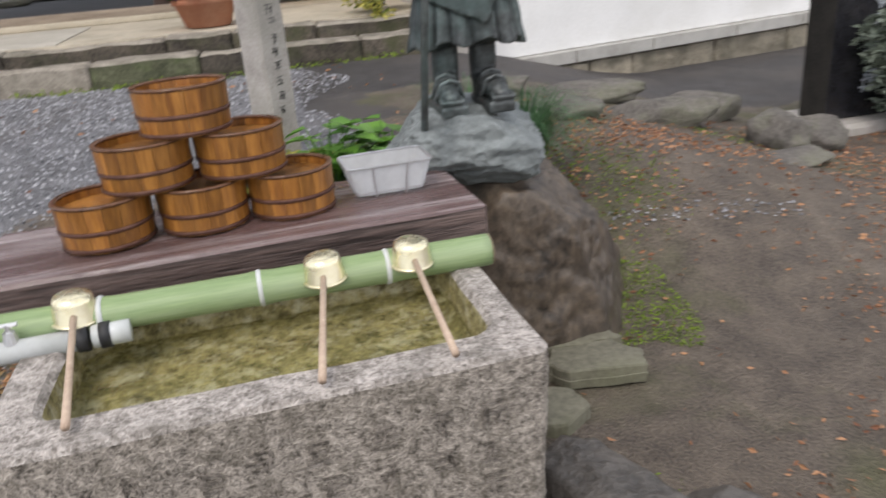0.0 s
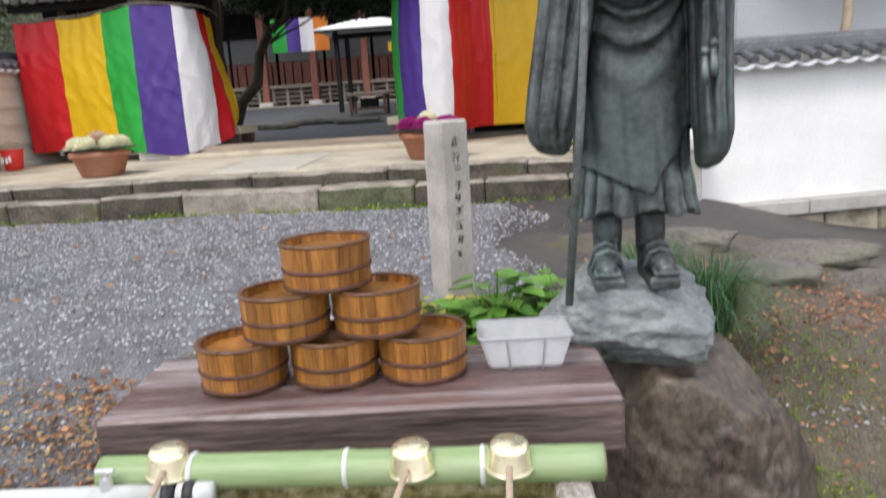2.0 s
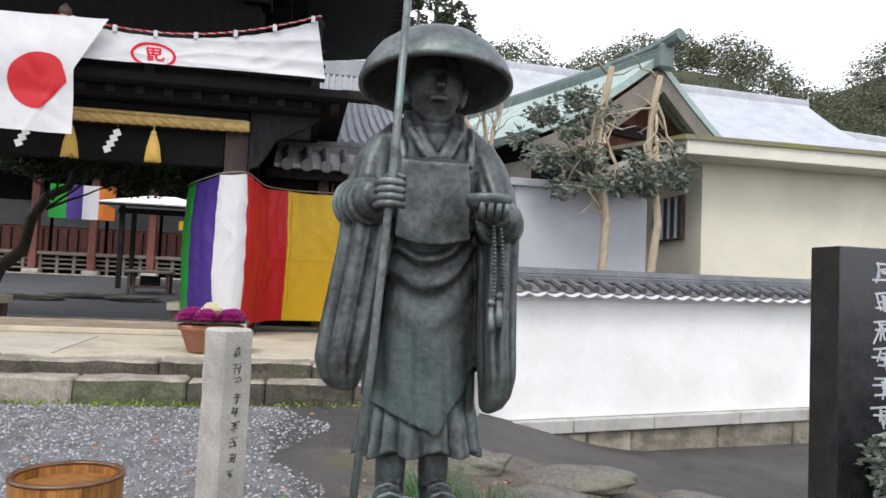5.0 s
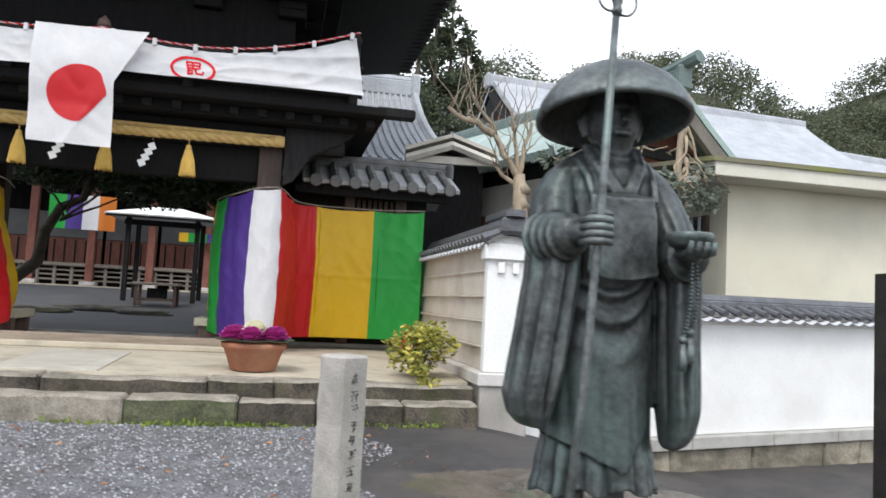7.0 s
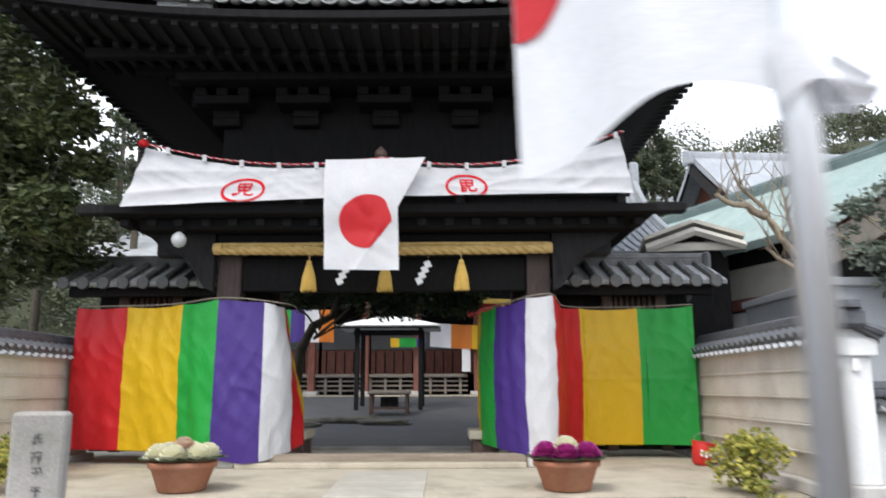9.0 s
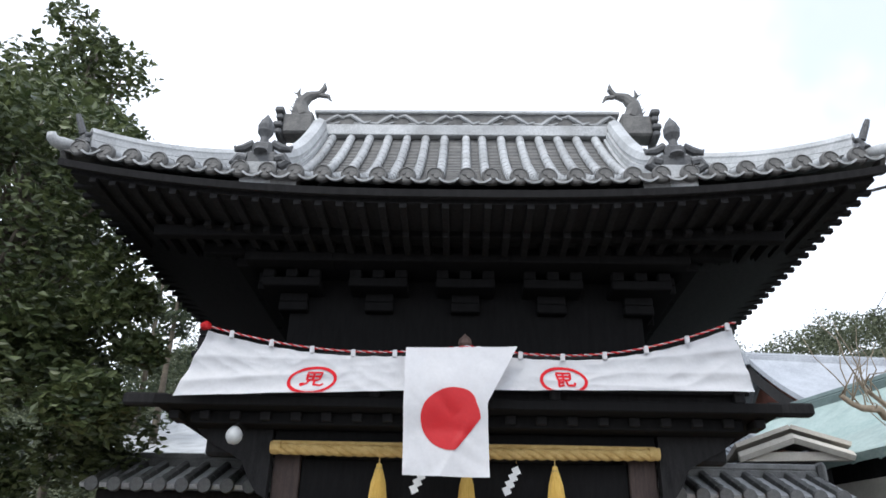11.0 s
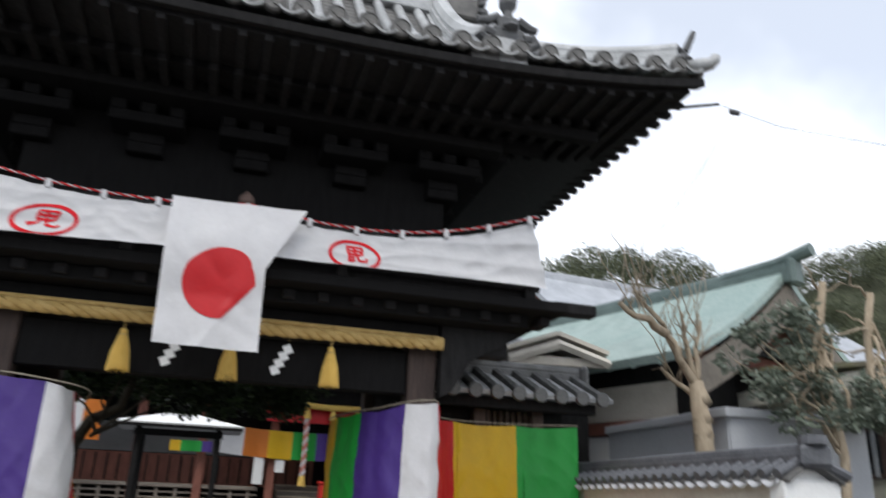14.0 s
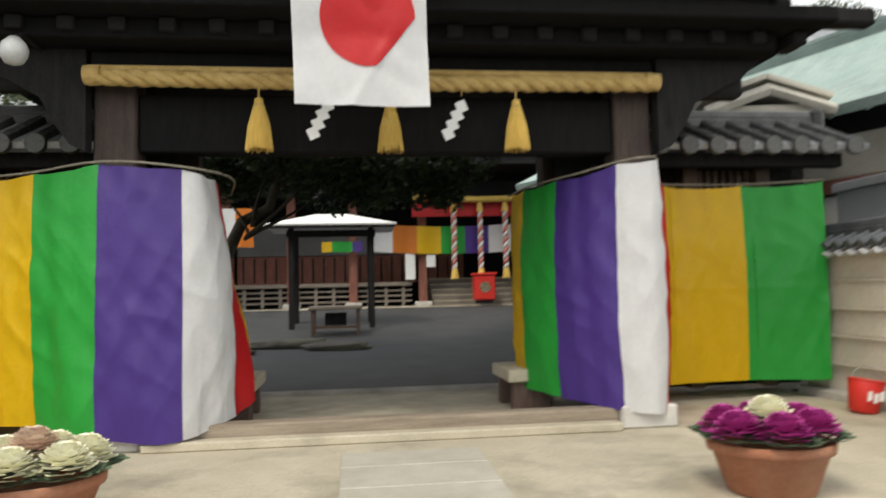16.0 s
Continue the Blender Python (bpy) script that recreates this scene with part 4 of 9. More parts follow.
def road_wall():
    """The white plastered wall along the road, on a slab and rough stones."""
    w = tagged(empty("white_road_wall", pose(2.12, 7.08, 0.0, 0, -0.7, 11.0)), "white plastered wall with grey tile coping beside the road", "wall")
    L = 9.5
    part("plaster", box(0, L, 0, 0.28, 0.44, 1.62, 0.008), M_WHITE, w)
    part("plaster_band", box(0, L, -0.04, 0.32, 1.60, 1.66, 0.008), M_WHITE, w)
    rnd = random.Random(4)
    x = 0.0
    while x < L:
        d = rnd.uniform(0.9, 1.5)
        part("base_slab", box(x + 0.004, min(L, x + d) - 0.004, -0.1, 0.3, 0.31, 0.438, 0.008), M_BASE, w, "")
        x += d
    x = -0.05
    while x < L:
        d = rnd.uniform(0.45, 1.2)
        bm = box(x + 0.006, min(L, x + d) - 0.006, -0.05 + rnd.uniform(-0.015, 0.01), 0.28, -0.25, 0.305, 0.02)
        bmesh.ops.subdivide_edges(bm, edges=[e for e in bm.edges if e.calc_length() > 0.3], cuts=9, use_grid_fill=True)
        for v in bm.verts:
            v.co.y += 0.028 * noise.fractal(v.co * 3.5, 0.9, 2.0, 4)
        part("foundation_stone", bm, M_ROCKLIGHT, w)
        x += d
    part("foundation_core", box(0, L, 0.03, 0.27, -0.3, 0.309), M_ROCKLIGHT, w)
    cop = empty("coping")
    cop.parent = w
    cop.matrix_basis = pose(0.0, 0.14, 0)
    build_coping(cop, L, 1.68, 0.27, 0.12, 0.19)


M_ROCKLIGHT = mat("tan_foundation_stone", (0.16, 0.14, 0.105), (0.36, 0.32, 0.25), 4, 0.85, 0.8, fine=40, vary=0.15, stain=(0.075, 0.07, 0.05), stain_scale=2.5, stain_amt=0.8, bump_dist=0.02)
M_BASE = mat("grey_cut_slab", (0.34, 0.33, 0.31), (0.47, 0.46, 0.43), 5, 0.85, 0.3, fine=90, stain=(0.2, 0.19, 0.16), stain_scale=2.0, stain_amt=0.5)
road_wall()


def wing(sx):
    """The low tiled wing between the gate and the flank wall."""
    m = Matrix.Identity(4) if sx > 0 else Matrix.Translation((2 * GX, 0, 0)) @ Matrix.Scale(-1, 4, (1, 0, 0))
    m = m @ Matrix.Translation((0.17, 0.6, 0.06))
    w = tagged(empty("gate_wing", m @ Matrix.Translation((0.9, 9.9, PLAT))), "low dark timber wing with a grey tiled roof", "gate wing", group="wings of the gate")
    w.matrix_world = m
    part("wall", box(-0.19, 1.64, 9.95, 10.07, PLAT, 3.1), M_DARKWOOD, w)
    for x in (0.55, 1.25):
        part("post", box(x - 0.07, x + 0.07, 9.78, 9.93, PLAT, 3.05, 0.01), M_TIMBER, w)
    for i in range(7):
        part("slat", box(0.66 + 0.075 * i, 0.70 + 0.075 * i, 9.85, 9.9, 2.35, 3.0, 0.003), M_TIMBER, w)
    part("eave_beam", box(-0.19, 1.85, 9.5, 9.62, 2.98, 3.1, 0.01), M_DARKWOOD, w)
    part("roof_bed", sheet(lambda u, v: Vector((-0.1 + 2.05 * u, 9.3 + 0.75 * v, 3.07 + 0.34 * v + 0.02 * (1 - v))), 4, 6, 0.05), M_TILE, w)
    part("roof_back", sheet(lambda u, v: Vector((-0.1 + 2.05 * u, 10.8 - 0.75 * v, 3.07 + 0.34 * v)), 4, 6, 0.05), M_TILE, w)
    me = None
    for i in range(8):
        x = 0.06 + 0.25 * i
        if me is None:
            bm = tile_row([(0, 9.28 + 0.75 * j / 5, 3.13 + 0.34 * j / 5) for j in range(6)], 0.06, 0.2)
            add_lathe(bm, [(0.075, 0), (0.08, 0.01), (0.08, 0.05), (0.05, 0.06)], 14, (0, 0, 0))
            vs = [v for v in bm.verts if abs(v.co.y) < 0.2 and abs(v.co.z) < 0.2]
            bmesh.ops.rotate(bm, matrix=Matrix.Rotation(radians(-90), 3, "X"), verts=vs)
            bmesh.ops.translate(bm, vec=(0, 9.25, 3.125), verts=vs)
            o = part("cover_tile", bm, M_TILE_DARK, w)
            me = o.data
            o.matrix_basis = pose(x, 0, 0)
        else:
            o = new("cover_tile", me)
            o.parent = w
            o.matrix_basis = pose(x, 0, 0)
    bm = box(-0.1, 1.95, 9.97, 10.13, 3.4, 3.52, 0.01)
    add_tube(bm, [(-0.1, 10.05, 3.54), (1.95, 10.05, 3.54)], 0.07, 8)
    part("ridge", bm, M_TILE_DARK, w)
    bm = box(1.9, 2.0, 9.9, 10.2, 3.36, 3.62, 0.04)
    part("ridge_end_tile", bm, M_TILE_DARK, w)


M_TILE_DARK = mat("dull_roof_tile", (0.09, 0.09, 0.09), (0.20, 0.20, 0.195), 5, 0.55, 0.3, fine=50, stain=(0.06, 0.065, 0.05), stain_scale=3)
wing(1)
wing(-1)


# ---- cloth, rope and paper on the gate ----
def curtain(name, plan, z_top, z_low, stripes, label, seed, billow=0.05, sway=lambda s, v: 0.0, slack=0.75):
    """A five-coloured curtain along a line in plan; stripes: (colour, start, end) in metres along it."""
    P = [Vector((x, y, 0)) for x, y in plan]
    acc = [0.0]
    for a, b in zip(P, P[1:]):
        acc.append(acc[-1] + (b - a).length)
    total = acc[-1]

    def at(s):
        s = min(max(s, 0.0), total)
        for i in range(len(P) - 1):
            if s <= acc[i + 1] or i == len(P) - 2:
                return P[i].lerp(P[i + 1], (s - acc[i]) / (acc[i + 1] - acc[i])), (P[i + 1] - P[i]).normalized()

    def soft(s):
        p = Vector((0, 0, 0))
        for k in (-0.12, -0.06, 0, 0.06, 0.12):
            p += at(s + k)[0] / 5
        return p, at(s)[1]

    top = empty(name, pose(P[0].x, P[0].y, z_low(0)))
    tagged(top, label, "curtain", group="five-coloured curtains")
    bpy.context.view_layer.update()
    inv = top.matrix_world.inverted()
    for colour, s0, s1 in stripes:
        def f(u, v, s0=s0, s1=s1):
            s = s0 + (s1 - s0) * u
            p, d = soft(s)
            nrm = Vector((d.y, -d.x, 0))
            zt, zl = z_top(s / total) - 0.02 * math.sin(math.pi * u), z_low(s / total)
            z = zt + (zl - zt) * v
            q = Vector((s * 2.3, z * 0.8, seed))
            dev = billow * noise.noise(q) * (0.3 + v) + 0.035 * noise.noise(Vector((s * 6 + 0.8 * z, z * 1.3, seed + 5))) * (0.35 + 0.65 * v)
            dev += 0.022 * (0.4 - abs(noise.noise(Vector((s * 4.5 - 2.2 * z, z * 1.1, seed + 4)))))
            dev += 0.026 * (0.4 - abs(noise.noise(Vector((s * 3.2 + 3.5 * z, z * 1.6 - 2.2 * s, seed + 14))))) * (0.25 + math.sin(math.pi * v))
            dev += 0.030 * (0.3 - abs(noise.noise(Vector((4.6 * (s + 0.75 * z), 0.7 * (z - 0.75 * s), seed + 24))))) * (0.5 + noise.noise(Vector((s * 1.5, z * 1.2, seed + 30))))
            dev += 0.010 * (0.3 - abs(noise.noise(Vector((15 * (s - 0.5 * z), 6 * (z + 0.4 * s), seed + 61))))) * (0.6 + noise.noise(Vector((s * 3, z * 2.5, seed + 70))))
            dev += 0.030 * (0.3 - abs(noise.noise(Vector((4.2 * (s - 0.6 * z), 0.7 * (z + 0.6 * s), seed + 44))))) * (0.5 + noise.noise(Vector((s * 1.3, z * 1.1, seed + 50))))
            dev += 0.012 * math.sin(s * 26 + 2 * noise.noise(Vector((s, z, seed)))) * (1 - v) ** 2
            dev += 0.010 * math.exp(-((z - 1.98) / 0.03) ** 2) * smooth01(2.3, 2.8, s) * (seed > 5) + 0.012 * math.exp(-((s - 2.86) / 0.03) ** 2) * (seed > 5)
            dev *= slack
            lean = 0.012 * noise.noise(Vector((z * 1.1, s0, seed + 2))) * v
            p = p + nrm * (dev + 0.03 * math.sin(math.pi * v)) + d * lean + Vector((sway(s, v), 0, 0))
            return Vector((p.x, p.y, z))
        ob = link("stripe", sheet(f, max(8, int((s1 - s0) * 75)), 100), colour, None, True)
        ob.parent, ob.matrix_parent_inverse = top, inv
        tagged(ob, {C_RED: "red", C_YELLOW: "yellow", C_GREEN: "green", C_PURPLE: "purple", C_WHITE: "white"}[colour] + " cotton stripe")
    # the cord along the top
    ob = link("cord", tube([Vector((soft(total * i / 30)[0].x, soft(total * i / 30)[0].y - 0.01, z_top(i / 30) + 0.015)) for i in range(31)], 0.008, 6), M_ROPEDARK)
    ob.parent, ob.matrix_parent_inverse = top, inv
    return top


M_ROPEDARK = mat("weathered_cord", (0.16, 0.14, 0.11), (0.30, 0.27, 0.22), 30, 0.9, 0.3)
L_PLAN = [(-5.86, 9.62), (-4.9, 9.4), (-4.3, 9.12), (-4.02, 8.97), (-3.62, 8.92), (-3.30, 8.97), (-3.15, 9.16), (-3.15, 9.42), (-3.29, 10.1)]
curtain("striped_curtain", L_PLAN, lambda t: 2.84 + 0.05 * math.exp(-((t - 0.55) / 0.12) ** 2) - 0.05 * t, lambda t: 1.19 - 0.1 * math.exp(-((t - 0.62) / 0.12) ** 2) + 0.12 * max(0, t - 0.68) + 1.2 * max(0, t - 0.8),
        [(C_RED, 0, 0.72), (C_YELLOW, 0.72, 1.54), (C_GREEN, 1.54, 2.05), (C_PURPLE, 2.05, 2.58), (C_WHITE, 2.58, 3.06), (C_RED, 3.06, 3.45), (C_YELLOW, 3.45, 3.85)],
        "five-coloured striped cotton curtain wrapped round a gate column", 3.0, 0.07,
        lambda s, v: -0.11 * math.exp(-((s - 3.06) / 0.3) ** 2) * (1 - v) ** 1.5 + smooth01(3.1, 3.3, s) * (0.12 * smooth01(0.5, 0.95, v) - 0.12 * smooth01(0.65, 0.2, v)))
R_PLAN = [(-0.98, 10.35), (-0.96, 9.95), (-0.9, 9.68), (-0.78, 9.38), (-0.5, 8.99), (-0.2, 8.93), (-0.12, 9.22), (0.02, 9.75), (0.30, 10.0), (1.1, 10.08), (1.70, 9.87)]
curtain("striped_curtain", R_PLAN, lambda t: 2.80 + 0.07 * math.exp(-((t - 0.4) / 0.1) ** 2) + 0.07 * t, lambda t: 1.19 - 0.06 * math.exp(-((t - 0.42) / 0.12) ** 2) + 0.15 * max(0, 0.3 - t),
        [(C_YELLOW, 0.15, 0.45), (C_GREEN, 0.45, 0.93), (C_PURPLE, 0.93, 1.48), (C_WHITE, 1.48, 1.84), (C_RED, 1.84, 2.95), (C_YELLOW, 2.95, 3.73), (C_GREEN, 3.73, 4.44)],
        "five-coloured striped cotton curtain hung from a gate column", 8.0, 0.03, slack=0.55)


def noren_top(x):
    u = (x + 4.64) / 5.15
    ends = 4.50 + 0.11 * u
    mid = 4.33
    if u < 0.5:
        k = u / 0.5
        return ends + (mid - ends) * k - 0.16 * math.sin(math.pi * k) ** 0.9
    k = (u - 0.5) / 0.5
    return mid + (4.61 - mid) * k - 0.20 * math.sin(math.pi * k) ** 0.9


def noren_pt(x, v):
    """A place on the long white hanging: x along the gate, v from its top to its hem."""
    u = (x + 4.64) / 5.15
    zl = 3.79 + 0.03 * math.sin(math.pi * u) + 0.125 * u
    zt = noren_top(x) - 0.045
    z = zt + (zl - zt) * v
    spread = (u - 0.5) * (0.46 if u < 0.5 else 0.22) * v
    edge = max(0.0, 1 - u / 0.35), max(0.0, 1 - (1 - u) / 0.35)
    y = 8.40 - 0.05 * v + 0.012 * noise.noise(Vector((x * 2.2, z * 3, 1)))
    y += 0.028 * abs(math.sin(8 * v + 9 * u)) * edge[0] + 0.028 * abs(math.sin(8 * v - 9 * u)) * edge[1] + 0.03 * abs(noise.noise(Vector((x * 1.6 + z, z * 6 + x * (2.5 if u < 0.5 else -2.5), 3)))) + 0.012 * abs(noise.noise(Vector((x * 5, z * 9 - x * 2, 13)))) + 0.008 * math.sin(30 * x) * (1 - v) ** 2
    return Vector((x + spread, y, z))


noren = tagged(empty("crested_banner", pose(GX, 8.4, 3.8)), "long white cotton hanging with two red crests", "banner")
bpy.context.view_layer.update()
NOREN_INV = noren.matrix_world.inverted()


def npart(name, bm, material, label="", smooth=False):
    o = link(name, bm, material, None, smooth)
    o.parent, o.matrix_parent_inverse = noren, NOREN_INV
    return tagged(o, label) if label else o


npart("cloth", sheet(lambda u, v: noren_pt(-4.64 + 5.15 * u, v), 200, 40), C_WHITE, "white cotton cloth", True)
for ph, c in ((0, C_RED), (math.pi, C_WHITE)):
    pts = []
    for i in range(420):
        x = -4.68 + 5.23 * i / 419
        a = i * 0.75 + ph
        pts.append((x, 8.40 + 0.006 * math.cos(a), noren_top(min(0.51, max(-4.64, x))) + 0.006 * math.sin(a)))
    npart("cord_strand", tube(pts, 0.0075 if c is C_RED else 0.0045, 5), c)
npart("cord_knot", rock(0.06, 0.05, 0.06, 3, 2, 0.3), C_RED).matrix_basis = pose(-4.66, 8.38, 4.46)
for i in range(13):
    x = -4.4 + 0.405 * i
    npart("loop", box(x - 0.022, x + 0.022, 8.383, 8.417, noren_top(x) - 0.06, noren_top(x) + 0.016, 0.006), C_WHITE)


def crest(cx, cv, strokes):
    """A ring and brush strokes dyed on the cloth, a hair proud of it."""
    def put(dx, dz):
        x = cx + dx
        zt, zl = noren_pt(x, 0).z, noren_pt(x, 1).z
        v = (noren_pt(cx, cv).z + dz - zt) / (zl - zt)
        p = noren_pt(x, min(0.995, max(0, v)))
        return p + Vector((0, -0.006, 0))
    bm = bmesh.new()

    def ribbon(pts, w):
        rows = []
        for i, (a, b) in enumerate(pts):
            q, r = pts[max(0, i - 1)], pts[min(len(pts) - 1, i + 1)]
            d = Vector((r[0] - q[0], r[1] - q[1]))
            nn = Vector((-d.y, d.x)).normalized() * w / 2
            rows.append((bm.verts.new(put(a + nn.x, b + nn.y)), bm.verts.new(put(a - nn.x, b - nn.y))))
        for a, b in zip(rows, rows[1:]):
            bm.faces.new((a[0], a[1], b[1], b[0]))

    ribbon([(0.205 * math.cos(t), 0.125 * math.sin(t)) for t in [2 * math.pi * k / 40 + 0.2 for k in range(41)]], 0.028)
    for s in strokes:
        fine = []
        for (a, b), (c, d) in zip(s, s[1:]):
            fine += [(a + (c - a) * k / 5, b + (d - b) * k / 5) for k in range(5)]
        ribbon(fine + [s[-1]], 0.02)
    npart("crest", bm, M_CREST, "red dyed crest in a ring")


BOX = [[(-0.06, 0.07), (-0.05, 0.0)], [(-0.065, 0.075), (0.07, 0.075), (0.06, 0.005)], [(-0.05, 0.005), (0.055, 0.005)], [(-0.055, 0.04), (0.06, 0.04)], [(0, 0.075), (0, 0.005)]]
crest(-3.47, 0.69, BOX + [[(-0.03, 0.0), (-0.04, -0.03), (-0.09, -0.055)], [(0.02, 0.0), (0.025, -0.04), (0.09, -0.05), (0.11, -0.03)], [(-0.1, -0.04), (-0.06, -0.03)]])
crest(-1.19, 0.69, BOX + [[(-0.045, 0.0), (-0.05, -0.06), (0.0, -0.045)], [(0.02, 0.0), (0.03, -0.05), (0.09, -0.05), (0.1, -0.02)], [(-0.045, -0.025), (0.0, -0.02)]])


def flag_pt(u, v):
    xr = -1.60 - 0.29 * min(1, v / 0.46)
    x = -2.665 + (xr + 2.665) * u + 0.03 * max(0, v - 0.45)
    z = 4.275 - 1.19 * v - 0.03 * u * v + 0.02 * u
    y = 8.30 - 0.05 * math.sin(math.pi * min(1, v * 1.5)) - 0.03 * v + 0.02 * noise.noise(Vector((x * 3, z * 2.2, 7)))
    y += 0.015 * math.sin(10 * (u + 0.6 * v)) * max(0, v - 0.35) + 0.022 * (0.3 - abs(noise.noise(Vector((x * 4 + z * 3, z * 2 - x * 2, 17)))))
    y -= 0.014 * smooth01(0.06, 0.0, abs((u - 0.6) + 0.9 * (v - 0.8))) * smooth01(0.5, 0.75, v)
    return Vector((x, y, z))


flag = tagged(empty("national_flag", pose(-2.2, 8.3, 3.1)), "white cotton flag with a red disc hung over the banner", "flag")
bpy.context.view_layer.update()
o = link("flag_cloth", sheet(flag_pt, 36, 44), C_WHITE, None, True)
o.parent, o.matrix_parent_inverse = flag, flag.matrix_world.inverted()
bm = bmesh.new()
rings = []
for r in [k / 8 for k in range(9)]:
    ring = []
    for k in range(48):
        a = 2 * math.pi * k / 48
        rr = r / max(1.0, math.cos(a) + 0.85 * math.sin(a)) if 0 < a < math.pi / 2 else r     # tucked under along a slant
        uu, vv = 0.56 + 0.355 * rr * math.cos(a), 0.575 + 0.235 * rr * math.sin(a)
        ring.append(bm.verts.new(flag_pt(uu, vv) + Vector((0, -0.006, 0))))
    rings.append(ring)
for a, b in zip(rings, rings[1:]):
    for k in range(48):
        bm.faces.new((a[k], a[(k + 1) % 48], b[(k + 1) % 48], b[k]))
bmesh.ops.remove_doubles(bm, verts=bm.verts, dist=1e-5)
o = link("red_disc", bm, C_RED, None, True)
o.parent, o.matrix_parent_inverse = flag, flag.matrix_world.inverted()

# straw rope with tassels and folded paper
rope = tagged(empty("straw_rope", pose(GX, 8.93, 3.43)), "thick twisted straw rope on a bamboo pole", "rope")
part("pole", tube([(-1.9, 0.02, 0.05), (1.88, 0.02, 0.05)], 0.024, 10), M_STRAWROPE, rope)
for s in range(3):
    pts = []
    for i in range(181):
        x = -1.9 + 3.8 * i / 180
        a = i * 0.42 + s * 2.094
        k = 1.0
        pts.append((x, 0.026 * k * math.cos(a), -0.012 + 0.026 * k * math.sin(a) - 0.015 * math.sin(math.pi * i / 180)))
    part("strand", tube(pts, 0.032, 7), M_STRAWROPE, rope, smooth=True)
for x in (-1.86, 1.86):
    part("binding", tube([(x - 0.05, 0, 0), (x + 0.05, 0, 0)], 0.062, 12), M_STRAWROPE, rope)


def tassel():
    t = tagged(empty("straw_tassel"), "yellow straw tassel hung from the rope", "tassel", group="tassels on the rope")
    part("head", lathe([(0.008, 0.06), (0.028, 0.05), (0.03, 0.0), (0.026, -0.01)], 14), M_TASSEL, t, smooth=True)
    bm = bmesh.new()
    rnd = random.Random(2)
    add_lathe(bm, [(0.034, -0.005), (0.05, -0.05), (0.062, -0.14), (0.072, -0.24)], 18)
    for k in range(44):
        a = 2 * math.pi * k / 44
        r = rnd.uniform(0.9, 1.08)
        add_tube(bm, [(0.032 * math.cos(a), 0.032 * math.sin(a), 0), (0.062 * r * math.cos(a), 0.062 * r * math.sin(a), -0.13), (0.082 * r * math.cos(a), 0.082 * r * math.sin(a), -0.28 - rnd.uniform(0, 0.02))], [0.005, 0.007, 0.004], 4)
    tagged(part("skirt", bm, M_TASSEL, t), kind="stuff")
    part("binding", lathe([(0.034, -0.012), (0.037, 0), (0.034, 0.012)], 14), M_STRAWROPE, t)
    part("cord", tube([(0, 0, 0.05), (0, 0, 0.16)], 0.006, 6), M_STRAWROPE, t)
    return t


t0 = tassel()
t0.matrix_world = pose(-2.925, 8.92, 3.235)
copy_thing(t0, pose(-2.07, 8.92, 3.23, 0, 0, 40))
copy_thing(t0, pose(-1.215, 8.92, 3.24, 0, 0, 80))


def folded_paper(x):
    p = tagged(empty("folded_paper_streamer", pose(x, 8.9, 3.29)), "white zigzag folded paper streamer on the rope", "paper streamer", group="paper streamers")
    bm = bmesh.new()
    for k in range(4):
        m = pose(0.035 * (1.5 - k) * 0.9, -0.006 * (k % 2), -0.05 - 0.062 * k, 0, 0, 0) @ pose(0, 0, 0, 0, -24, 0)
        add_box(bm, -0.035, 0.035, -0.002, 0.002, -0.038, 0.038, 0, m)
    part("paper", bm, M_PAPER, p)
    part("tie", tube([(0.05, 0, 0.02), (0.05, 0, 0.16)], 0.003, 5), M_STRAWROPE, p)


folded_paper(-1.64)
folded_paper(-2.53)

# round white lamp and the middle finial
M_FROST = mat("dusty_frosted_glass", (0.42, 0.43, 0.43), (0.55, 0.56, 0.56), 6, 0.35, 0.05)
lamp = tagged(empty("round_wall_lamp", pose(-4.30, 8.62, 3.47)), "round white glass lamp on a dark bracket", "lamp")
part("globe", lathe([(0.01, -0.08), (0.05, -0.065), (0.075, -0.025), (0.08, 0.015), (0.065, 0.055), (0.03, 0.09)], 20), M_FROST, lamp, "white glass globe", True)
part("bracket", tube([(0, 0, 0.09), (0.0, 0.1, 0.14), (0.0, 0.36, 0.14)], 0.015, 8), M_DARKWOOD, lamp)


# ---- the wash basin and what stands round it ----
M_TROUGH = mat("lichened_granite", (0.17, 0.15, 0.13), (0.58, 0.53, 0.49), 45.0, 0.9, 1.0, fine=140, stain=(0.13, 0.12, 0.10), stain_scale=14.0, stain_amt=0.6, bump_dist=0.02, lo=0.38, hi=0.6)
M_ALGAE = mat("algae_stone", (0.085, 0.07, 0.022), (0.36, 0.31, 0.14), 22.0, 0.8, 0.9, fine=75, stain=(0.52, 0.48, 0.34), stain_scale=26, stain_amt=0.7, lo=0.38, hi=0.62)
M_BAMBOO = mat("green_bamboo", (0.16, 0.24, 0.10), (0.27, 0.36, 0.17), 3.0, 0.4, 0.1, fine=30, stretch=(0.4, 6, 6), stain=(0.30, 0.36, 0.24), stain_scale=2, stain_amt=0.5)
M_PVC = mat("weathered_white_pipe", (0.48, 0.50, 0.49), (0.62, 0.64, 0.63), 3.0, 0.5, 0.05, fine=40, stain=(0.36, 0.38, 0.36), stain_scale=4, stain_amt=0.5)
